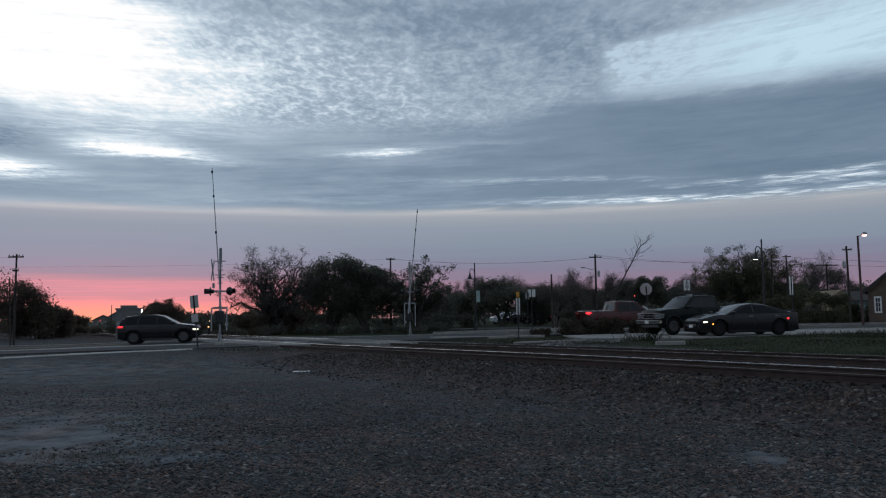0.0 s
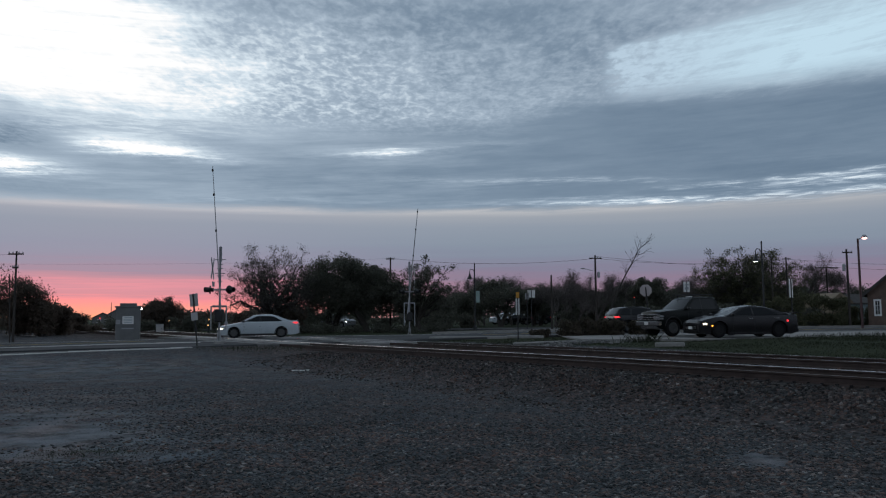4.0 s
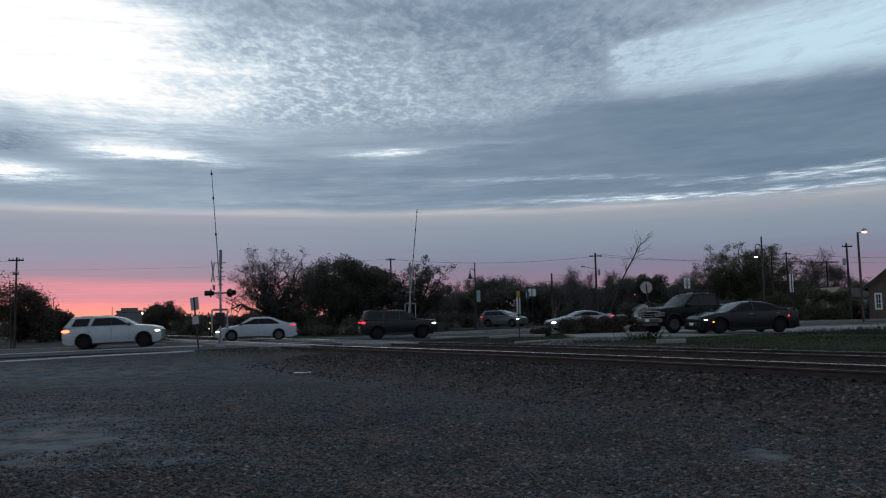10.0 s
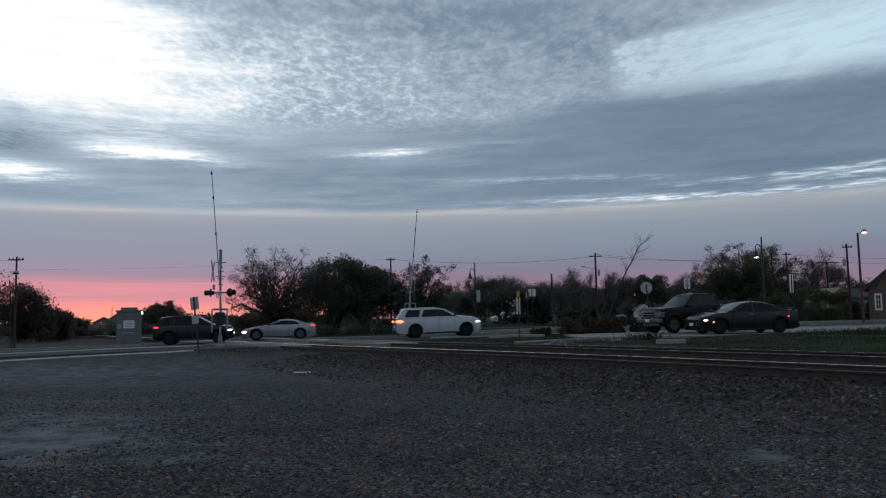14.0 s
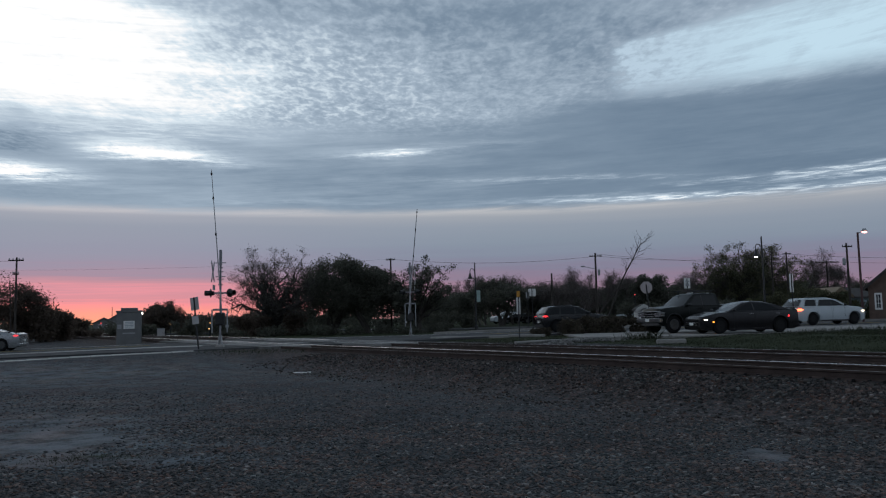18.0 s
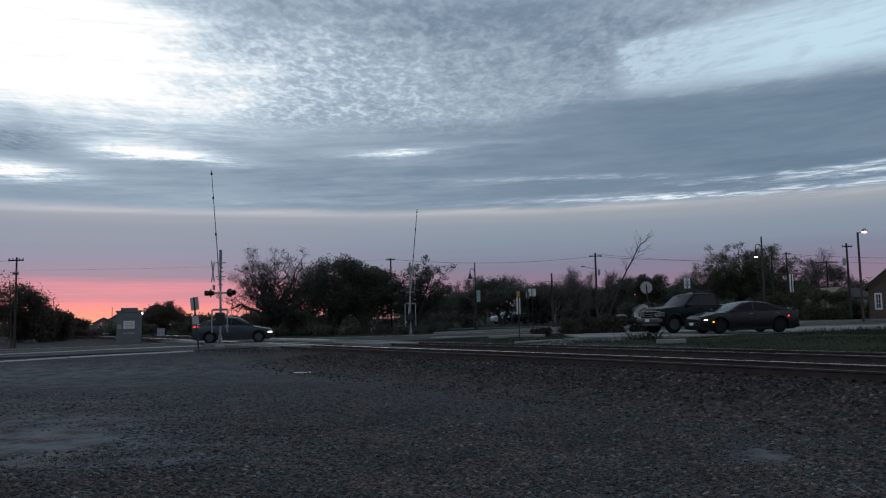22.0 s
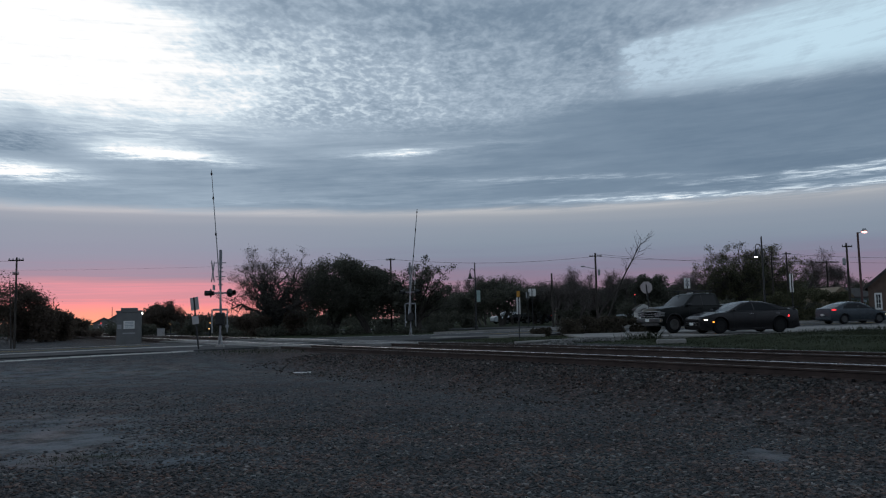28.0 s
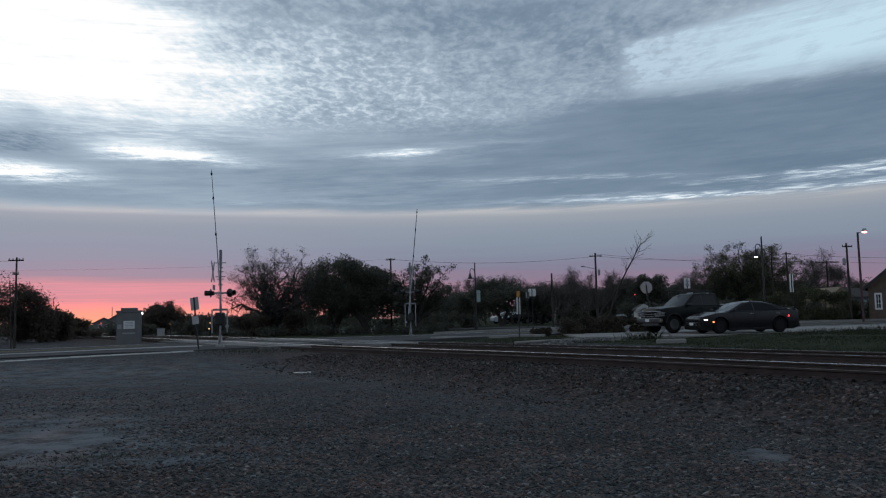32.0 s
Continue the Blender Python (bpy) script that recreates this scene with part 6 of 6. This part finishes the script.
sign_post("speed_sign", 19.65, 62, 3.97, 0.5, 0.83, M_white, "white road sign behind the pickup", material=M_black, extra=[(0.16, 0.10, 0.30, M_galv, "lettering_bar"), (-0.12, 0.22, 0.28, M_galv, "lettering_bar")])


# ---------------------------------------------------------------- crossing signals
def crossing_signal(x, y, z0, mast_top, arm_top, arm_shift, s, label):
    root = empty("crossing_signal", pose(x, y, z0), label, "railway signal", "crossing signals")
    h = mast_top - z0
    bm = bm_new()
    box(bm, -0.2, 0.2, -0.2, 0.2, -0.3, 0.05, None, 0.03)
    part("foundation", bm, M_conc, root)
    bm = bm_new()
    for a in (-0.07, 0.07):
        for b in (-0.07, 0.07):
            tube(bm, (a, b, 0.06), (a * 0.6, b * 0.6, 0.5), 0.03, 0.025, 6)
    part("base_stand", bm, M_galv, root)
    bm = bm_new()
    lathe(bm, [(0.05, 0.2), (0.05, h - 0.75), (0.075, h - 0.75), (0.075, h), (0.03, h + 0.03)], 10)
    part("mast", bm, M_alu, root, smooth=40)
    for dz, wide in ((0.62, 0.26), (0.86, 0.12), (1.06, 0.15), (1.30, 0.24), (1.42, 0.16), (1.7, 0.12)):
        bm = bm_new()
        box(bm, -wide, wide, -0.03, 0.03, h - dz - 0.02, h - dz + 0.02)
        part("clamp_bar", bm, M_alu, root)
    for a in (1, -1):
        bm = bm_new()
        box(bm, -0.62, 0.62, -0.01, 0.01, -0.09, 0.09, Matrix.Translation((-0.36 * s, -0.05, h - 1.05)) @ Matrix.Rotation(radians(97), 4, "Z") @ Matrix.Rotation(a * 0.9, 4, "Y"))
        part("crossbuck_blade", bm, M_signback, root)
    bm = bm_new()
    box(bm, -0.32 * s - 0.012, -0.32 * s + 0.012, -0.2, 0.15, h - 1.95, h - 1.70)
    part("track_count_plate", bm, M_signback, root)
    bm = bm_new()
    box(bm, -0.5, 0.5, -0.04, 0.04, h - 2.14, h - 2.06)
    part("lamp_bar", bm, M_alu, root)
    for sx in (-1, 1):
        tilt = Matrix.Translation((sx * 0.42, 0.0, h - 2.1)) @ Matrix.Rotation(radians(60 * sx), 4, "Z") @ Matrix.Rotation(radians(90), 4, "X")
        bm = bm_new()
        lathe(bm, [(0.21, 0.05), (0.21, 0.07), (0.10, 0.10), (0.10, -0.05), (0.08, -0.12)], 16, tilt)
        disc = part("lamp_disc", bm, M_black, root, smooth=30)
        bm = bm_new()
        lathe(bm, [(0.12, 0.08), (0.13, 0.34), (0.12, 0.34), (0.10, 0.11)], 12, tilt)
        part("visor", bm, M_black, disc)
    bm = bm_new()
    box(bm, -0.2, 0.2, -0.22, 0.18, 0.98, 1.6, None, 0.05)
    part("gate_mechanism", bm, M_black, root)
    bm = bm_new()
    box(bm, -0.36, 0.36, -0.06, 0.06, h - 2.96, h - 2.86, None, 0.02)
    part("junction_box", bm, M_alu, root)
    bm = bm_new()
    tube(bm, (0.34 * s, -0.1, 1.7), (0.37 * s, -0.1, 0.95), 0.018, 0.018, 6)
    box(bm, 0.34 * s - 0.05, 0.34 * s + 0.09, -0.18, -0.04, 0.85, 1.0, None, 0.02)
    part("counterweight", bm, M_galv, root)
    for side in (-1, 1):
        bm = bm_new()
        box(bm, side * 0.37 - 0.03, side * 0.37 + 0.03, -0.16, -0.10, 0.62, h - 2.9, None, 0.01)
        part("arm_strut", bm, M_galv, root)
    # raised gate arm in bands
    a = Vector((0.12 * s, -0.18, 1.5))
    b = Vector((arm_shift, -0.18, arm_top - z0))
    n = 12
    for i in range(n):
        p, q = a.lerp(b, i / n), a.lerp(b, (i + 1) / n)
        bm = bm_new()
        r = (0.034 - 0.018 * i / n) * (1.6 if y > 45 else 1.0)
        tube(bm, p, q, r, r - 0.002, 6)
        part("gate_arm", bm, M_signback if i % 2 else M_galv, root)
    for f in (0.55, 0.8, 0.97):
        p = a.lerp(b, f)
        lens(root, "arm_lamp", p.x, p.y - 0.04, p.z, 0.05, 0.05, 0.08, M_trim)
    return root


crossing_signal(-10.94, 37.6, 0.55, 5.2, 9.2, -0.42, 1, "silver crossing signal mast with its gate arm raised")
crossing_signal(-2.4, 50.0 + 4.5, 0.45, 5.6, 9.4, 0.62, -1, "silver crossing signal mast with its gate arm raised")


def signal_shed():
    x, y = -22.5, 55.0
    z0 = ground_z(x, y) - 0.05
    root = empty("signal_shed", pose(x, y, z0, 0, 0, 20), "grey-green steel railway signal cabin with notices", "cabin")
    bm = bm_new()
    box(bm, -0.8, 0.8, -0.9, 0.7, 0.0, 2.3, None, 0.02)
    part("wall", bm, M_shed, root)
    bm = bm_new()
    box(bm, -0.86, 0.86, -0.96, 0.76, 2.3, 2.42, None, 0.02)
    box(bm, -0.55, 0.55, -0.6, 0.6, 2.42, 2.62, None, 0.03)
    part("roof", bm, M_shed, root)
    bm = bm_new()
    box(bm, -0.35, 0.38, -0.915, -0.9, 1.15, 1.70)
    part("notice", bm, M_white, root, "white notice board")
    bm = bm_new()
    for i in range(4):
        box(bm, -0.26, 0.28, -0.922, -0.915, 1.25 + i * 0.11, 1.29 + i * 0.11)
    part("notice_lines", bm, M_blue, root)
    bm = bm_new()
    box(bm, -0.40, 0.42, -0.912, -0.9, 0.80, 0.88)
    part("plate_strip", bm, M_galv, root)
    bm = bm_new()
    box(bm, -0.75, -0.48, -0.92, -0.9, 1.15, 1.45)
    part("meter_box", bm, M_galv, root)


signal_shed()


def utility_box():
    """A pale kiosk behind the signal cabin."""
    x, y = -27.6, 75.0
    root = empty("utility_box", pose(x, y, ground_z(x, y) - 0.03, 0, 0, 12), "small pale metal utility box behind the crossing", "utility box")
    bm = bm_new()
    box(bm, -0.36, 0.36, -0.25, 0.25, -0.1, 0.12, None, 0.02)
    part("plinth", bm, M_conc, root)
    bm = bm_new()
    box(bm, -0.32, 0.32, -0.21, 0.21, 0.12, 0.95, None, 0.02)
    part("cabinet", bm, M_signback, root)
    bm = bm_new()
    box(bm, -0.35, 0.35, -0.25, 0.23, 0.95, 1.0, None, 0.015)
    part("lid", bm, M_galv, root)
    bm = bm_new()
    box(bm, 0.18, 0.22, -0.235, -0.21, 0.5, 0.62)
    part("handle", bm, M_black, root)


utility_box()


# ---------------------------------------------------------------- houses
def house(name, x, y, turn, L, W, wall, roof, wall_mat, label, windows=(), z=None, eave=0.4, barge=None, roof_mat=None):
    z0 = (ground_z(x, y) - 0.1) if z is None else z
    root = empty(name, pose(x, y, z0, 0, 0, turn), label, "house", "houses")
    # gable ends face along y
    vs = [(-W / 2, -L / 2, 0), (W / 2, -L / 2, 0), (W / 2, -L / 2, wall), (0, -L / 2, roof), (-W / 2, -L / 2, wall)]
    vs += [(a, L / 2, c) for a, b, c in vs]
    fs = [(0, 1, 2, 3, 4), (9, 8, 7, 6, 5), (0, 5, 6, 1), (1, 6, 7, 2), (4, 9, 5, 0)]
    mesh_ob("wall", vs, fs, wall_mat, root)
    k = (roof - wall) / (W / 2)
    for s in (-1, 1):
        e = W / 2 + eave
        vs = [(0, -L / 2 - 0.35, roof + 0.03), (s * e, -L / 2 - 0.35, roof - k * e + 0.03), (s * e, L / 2 + 0.35, roof - k * e + 0.03), (0, L / 2 + 0.35, roof + 0.03)]
        vs += [(a, b, c + 0.14) for a, b, c in vs]
        mesh_ob("roof_slope", vs, [(0, 1, 2, 3), (7, 6, 5, 4), (0, 4, 5, 1), (1, 5, 6, 2), (2, 6, 7, 3), (3, 7, 4, 0)], roof_mat or M_roof, root)
        vs = [(0, -L / 2 - 0.38, roof - 0.12), (s * e, -L / 2 - 0.38, roof - k * e - 0.12), (s * e, -L / 2 - 0.38, roof - k * e + 0.16), (0, -L / 2 - 0.38, roof + 0.16)]
        vs += [(a, b + 0.03, c) for a, b, c in vs]
        mesh_ob("barge_board", vs, [(0, 1, 2, 3), (7, 6, 5, 4), (0, 4, 5, 1), (1, 5, 6, 2), (2, 6, 7, 3), (3, 7, 4, 0)], barge or M_roof, root)
    for wx, wz, ww, wh in windows:
        bm = bm_new()
        for a, b, c, d in ((-ww / 2 - 0.12, ww / 2 + 0.12, -wh / 2 - 0.14, -wh / 2), (-ww / 2 - 0.12, ww / 2 + 0.12, wh / 2, wh / 2 + 0.14), (-ww / 2 - 0.12, -ww / 2, -wh / 2, wh / 2), (ww / 2, ww / 2 + 0.12, -wh / 2, wh / 2)):
            box(bm, wx + a, wx + b, -L / 2 - 0.06, -L / 2 + 0.02, wz + c, wz + d)
        win = part("window", bm, M_white, root, "white-framed window")
        bm = bm_new()
        box(bm, wx - ww / 2, wx + ww / 2, -L / 2 - 0.02, -L / 2 - 0.005, wz - wh / 2, wz + wh / 2)
        part("pane", bm, M_pane, win)
        bm = bm_new()
        for i in range(1, 3):
            zz = wz - wh / 2 + wh * i / 3
            box(bm, wx - ww / 2, wx + ww / 2, -L / 2 - 0.035, -L / 2 - 0.02, zz - 0.02, zz + 0.02)
        box(bm, wx - 0.02, wx + 0.02, -L / 2 - 0.035, -L / 2 - 0.02, wz - wh / 2, wz + wh / 2)
        part("glazing_bars", bm, M_white, win)
    return root


house("brick_house", 40.0, 64.3, -33, 8.0, 7.4, 3.0, 6.2, M_brick, "brown brick house with a gable roof and white window", [(-3.0, 1.75, 0.30, 1.08), (0.6, 1.75, 0.65, 1.35)])
house("tan_house", 35.3, 71, 5, 4.0, 2.0, 2.3, 3.0, M_tan, "small tan gabled outbuilding behind the shrubs", eave=0.12, barge=M_tan, roof_mat=M_tan)
house("blue_house", 46.5, 86, 90, 8.0, 6.0, 2.4, 3.3, M_blue, "low blue-grey house behind the trees")
house("small_house", 16.45, 64, -8, 2.2, 1.15, 1.45, 1.80, M_side, "small pale shed with a gable roof", [(0.15, 0.9, 0.3, 0.5)], eave=0.12, barge=M_side)


# ---------------------------------------------------------------- wires
def wire(points, sag, r=0.014):
    vs, fs = [], []
    n = 14
    for (a, b) in zip(points, points[1:]):
        a, b = Vector(a), Vector(b)
        prev = None
        for i in range(n + 1):
            t = i / n
            p = a.lerp(b, t) - Vector((0, 0, 4 * sag * t * (1 - t)))
            k = len(vs)
            vs += [p + Vector((0, 0, r)), p + Vector((0, r, -r)), p + Vector((0, -r, -r))]
            if prev is not None:
                for q in range(3):
                    w = (q + 1) % 3
                    fs.append((prev + q, prev + w, k + w, k + q))
            prev = k
    return tagged(mesh_ob("overhead_cable", vs, fs, M_wire), "thin dark overhead cable between poles", "cable", "overhead cables")


wire([(-60, 72, 7.5), (-4.95, 72, 7.2)], 0.5, 0.005)
wire([(-4.95, 72, 7.2), (15.0, 75, 7.3), (33.6, 75, 7.1), (60, 78, 7.0)], 0.5, 0.012)
wire([(15.0, 75, 7.5), (40.0, 80, 6.6), (70, 84, 6.6)], 0.4, 0.011)
wire([(-60, 52, 6.0), (-28.0, 50.2, 6.0)], 0.3, 0.008)
wire([(-4.95, 72, 5.0), (8.45, 60, 4.3), (14.9, 75, 5.6)], 0.5, 0.011)


# ---------------------------------------------------------------- small things on the ground
def stone_mesh(rng, pts, sizes, squash=0.6):
    """Rough stones: eight-cornered lumps, each turned and stretched its own way."""
    base = np.array([(a, b, c) for a in (-1, 1) for b in (-1, 1) for c in (-1, 1)], float) * 0.62
    faces = np.array([(0, 1, 3, 2), (4, 6, 7, 5), (0, 4, 5, 1), (2, 3, 7, 6), (0, 2, 6, 4), (1, 5, 7, 3)])
    n = len(pts)
    v = base[None] * rng.uniform(0.55, 1.25, (n, 8, 3))
    v[:, :, 2] *= squash
    a = rng.uniform(0, 6.28, n)
    c, s = np.cos(a)[:, None], np.sin(a)[:, None]
    x, y = v[:, :, 0] * c - v[:, :, 1] * s, v[:, :, 0] * s + v[:, :, 1] * c
    t = rng.uniform(-0.5, 0.5, n)[:, None]
    z = v[:, :, 2] + x * t
    v = np.stack([x, y, z], 2) * np.asarray(sizes)[:, None, None] + np.asarray(pts)[:, None, :]
    f = faces[None] + (np.arange(n) * 8)[:, None, None]
    return v.reshape(-1, 3).tolist(), f.reshape(-1, 4).tolist()


def scatter_gravel():
    rng = np.random.default_rng(9)
    pts, sizes = [], []

    def add(count, y0, y1, big, small):
        made = 0
        while made < count:
            y = y0 + (y1 - y0) * rng.random() ** 1.3
            x = rng.uniform(-0.62, 0.62) * y
            v = x * TN.x + y * TN.y
            if v > 13.0 or off(x, y) > -10.4:
                made += 0.3
                continue
            made += 1
            if dusty(x, y) > 0.2 + 0.6 * rng.random():
                continue
            size = small + (big - small) * rng.random() ** 2.5
            pts.append((x, y, ground_z(x, y) + size * 0.02))
            sizes.append(size)
    add(62000, 6.2, 12.5, 0.046, 0.014)
    add(20000, 12.5, 19.0, 0.040, 0.014)
    near = len(pts)
    add(9000, 19.0, 33.0, 0.045, 0.02)
    vs, fs = stone_mesh(rng, pts[:near], sizes[:near], 0.5)
    v2, f2 = stone_mesh(rng, pts[near:], sizes[near:], 0.22)
    fs += [tuple(i + len(vs) for i in f) for f in f2]
    vs += v2
    tagged(mesh_ob("lot_gravel", vs, fs, M_gravel), "loose dark grey crushed stones on the lot", "gravel", "", "stuff")
    pts, sizes = [], []
    for _ in range(30000):
        u, v = 4 + 24 * rng.random() ** 1.4, rng.uniform(9.6, 22.4)
        if rng.random() > smooth01(v, 9.6, 12.4) + 0.04 or v > 14.5 and rng.random() < 0.55 or min(abs(v - V0 - d) for d in (0, GAUGE, TRACK2, TRACK2 + GAUGE)) < 0.13:
            continue
        p = TD * u + TN * v
        if abs(p.x) > 0.66 * p.y or off(p.x, p.y) > -10.0:
            continue
        size = rng.uniform(0.022, 0.05)
        z = ground_z(p.x, p.y)
        pts.append((p.x, p.y, z + size * 0.25))
        sizes.append(size)
    vs, fs = stone_mesh(rng, pts, sizes, 0.8)
    tagged(mesh_ob("track_ballast", vs, fs, M_ballast), "sharp dark ballast stones banked along the railway", "ballast", "", "stuff")
    pts, sizes = [], []
    for _ in range(850):
        t = rng.random()
        x, y = 2.2 + 5.2 * t + rng.normal() * 0.5, 31.6 + 3.4 * t + rng.normal() * 0.55
        size = rng.uniform(0.04, 0.12)
        pts.append((x, y, ground_z(x, y) + size * 0.3))
        sizes.append(size)
    vs, fs = stone_mesh(rng, pts, sizes, 0.8)
    tagged(mesh_ob("drain_rock", vs, fs, M_rock), "pale broken rocks lining the drain", "rocks", "", "stuff")


M_rock = island_mat("pale_rocks", [(0.0, (0.10, 0.10, 0.10)), (0.6, (0.19, 0.19, 0.185)), (1.0, (0.30, 0.29, 0.28))], 0.95)
scatter_gravel()


def scatter_grass():
    rng = np.random.default_rng(12)
    vs, fs = [], []

    def blade(x, y, z, h, w):
        a = rng.uniform(0, 6.28)
        dx, dy = math.cos(a) * w, math.sin(a) * w
        lx, ly = rng.normal() * h * 0.35, rng.normal() * h * 0.35
        k = len(vs)
        vs.extend([(x - dx, y - dy, z - 0.02), (x + dx, y + dy, z - 0.02), (x + lx * 0.5 + dx * 0.6, y + ly * 0.5 + dy * 0.6, z + h * 0.6), (x + lx, y + ly, z + h)])
        fs.append((k, k + 1, k + 2))
        fs.append((k, k + 2, k + 3))
    n = 0
    while n < 46000:
        x, y = rng.uniform(-2, 30), rng.uniform(20, 42)
        u, v = uv(x, y)
        if v < 22.4 or abs(x) > 0.64 * y or y > drive_front(x) - 0.1 and x > 6.5 or off(x, y) > -3.8:
            n += 0.2
            continue
        n += 1
        dens = noise.noise(Vector((x * 0.6, y * 0.6, 0.0)))
        if dens < -0.25 and rng.random() < 0.8:
            continue
        tall = 0.02 + 0.045 * rng.random() + 0.08 * max(0, dens)
        if x < 8.5:
            tall *= 0.6
        blade(x, y, ground_z(x, y), tall, 0.008)
    for cx, cy, r, c, h in ((-4.2, 9.9, 0.45, 700, 0.02), (-4.75, 9.75, 0.34, 360, 0.018), (-5.2, 10.1, 0.4, 150, 0.014), (-8.0, 33.2, 1.6, 700, 0.10), (16.5, 34.2, 0.7, 300, 0.22), (19.0, 35.2, 0.6, 300, 0.25), (8.9, 34.6, 0.5, 250, 0.35), (3.0, 35.0, 2.0, 1200, 0.12), (-3.0, 33.0, 1.2, 300, 0.08), (20.3, 34.8, 0.5, 200, 0.25)):
        for _ in range(c):
            x, y = cx + rng.normal() * r, cy + rng.normal() * r * 0.5
            blade(x, y, ground_z(x, y), h * rng.uniform(0.4, 1.2), 0.009 if h > 0.04 else 0.005)
    ob = mesh_ob("rough_grass", vs, fs, M_grass)
    tagged(ob, "rough green grass and weeds beside the tracks", "grass", "", "stuff")


scatter_grass()


def litter():
    x, y = -4.75, 25.6
    bm = bm_new()
    n = 6
    grid = [[bm.verts.new((0.29 * (i / n - 0.5) * 2, 0.16 * (j / n - 0.5) * 2, 0.015 + 0.02 * j / n + 0.006 * math.sin(i * 1.3))) for j in range(n + 1)] for i in range(n + 1)]
    for i in range(n):
        for j in range(n):
            bm.faces.new((grid[i][j], grid[i + 1][j], grid[i + 1][j + 1], grid[i][j + 1]))
    bmesh.ops.solidify(bm, geom=bm.faces[:], thickness=0.006)
    me = bpy.data.meshes.new("litter")
    bm.to_mesh(me)
    bm.free()
    me.materials.append(M_white)
    ob = new("litter", me)
    ob.matrix_basis = pose(x, y, ground_z(x, y), 0, 0, 4)
    tagged(ob, "crumpled sheet of white litter on the gravel", "litter")


litter()


def wheel_stop(x, y, L, turn):
    bm = bm_new()
    box(bm, -L / 2, L / 2, -0.11, 0.11, 0, 0.2, None, 0.04)
    me = bpy.data.meshes.new("concrete_block")
    bm.to_mesh(me)
    bm.free()
    me.materials.append(M_conc)
    ob = new("concrete_block", me)
    ob.matrix_basis = pose(x, y, ground_z(x, y) - 0.02, 0, 0, turn)
    tagged(ob, "long pale concrete block lying in the grass", "concrete block")


wheel_stop(8.75, 29.9, 1.15, 5)

# ---------------------------------------------------------------- far cars in the park, far lamps and houses
for i, (x, y, kind, pm, turn, lab) in enumerate(((8.9, 111, "boxy_suv", P_white, 200, "white van-like car parked far off"), (9.9, 107, "sedan", P_black, 190, "dark sedan parked far off"),
                                                 (11.6, 108, "sedan", P_slate, 185, "slate-blue sedan parked far off"), (13.0, 109, "crossover", P_grey, 190, "dark crossover parked far off"), (22.6, 92, "crossover", P_white, 170, "white car parked behind the shrubs"))):
    car("parked_car", kind, pm, pose(x, y, ground_z(x, y), 0, 0, turn), lab, "car", head=M_head_off, tail=M_tail_dim, group="far parked cars")


def far_lamp(x, y, top, material, label, r=0.14):
    z0 = ground_z(x, y) - 0.1
    root = empty("far_lamp", pose(x, y, z0), label, "lamp", "far lamps")
    bm = bm_new()
    lathe(bm, [(0.06, 0), (0.05, top - z0)], 8)
    part("post", bm, M_black, root)
    lens(root, "bulb", 0, -0.05, top - z0, r, r, r, material)


far_lamp(-31.45, 80, 2.75, M_bulb_w, "bright white lamp on a short post", 0.14)
far_lamp(-30.6, 86, 1.5, M_warm, "small warm lamp behind the crossing", 0.06)
far_lamp(-22.9, 75, 1.05, M_warm, "small warm lamp behind the crossing", 0.06)
far_lamp(-22.9, 75.3, 1.6, M_warm, "small warm lamp behind the crossing", 0.05)
far_lamp(18.6, 75, 3.45, M_redlamp, "small red lamp on a post", 0.05)
far_lamp(-66.0, 148, 1.9, M_redlamp, "red railway signal far along the line", 0.09)
house("far_house", -110.5, 250, 20, 6.5, 6.0, 2.2, 3.8, M_shed, "low grey house far along the railway", [(-1.0, 1.2, 0.8, 0.9), (1.2, 1.2, 0.8, 0.9)])
house("far_house", -113.0, 268, 10, 8.0, 8.0, 2.6, 5.0, M_shed, "grey house far along the railway")


def side_street():
    """The side street that the pale crossover comes along."""
    pts = [(-60, 108)] + [(r[1], r[2]) for r in SIDE[:11]]
    vs, fs = [], []
    for i, (x, y) in enumerate(pts):
        a, b = pts[max(0, i - 1)], pts[min(len(pts) - 1, i + 1)]
        d = Vector((b[0] - a[0], b[1] - a[1])).normalized()
        for s in (-3.2, 3.2):
            px, py = x - d.y * s, y + d.x * s
            vs.append((px, py, max(road_z(px), 0.0) - 0.012))
    n = len(vs)
    vs += [(a, b, c - 0.3) for a, b, c in vs]
    for i in range(len(pts) - 1):
        k = 2 * i
        fs += [(k, k + 2, k + 3, k + 1), (k, n + k, n + k + 2, k + 2), (k + 1, k + 3, n + k + 3, n + k + 1)]
    tagged(mesh_ob("road_side", vs, fs, M_asph), "grey asphalt side street that joins the road", "road", "", "structure")


side_street()


motions()
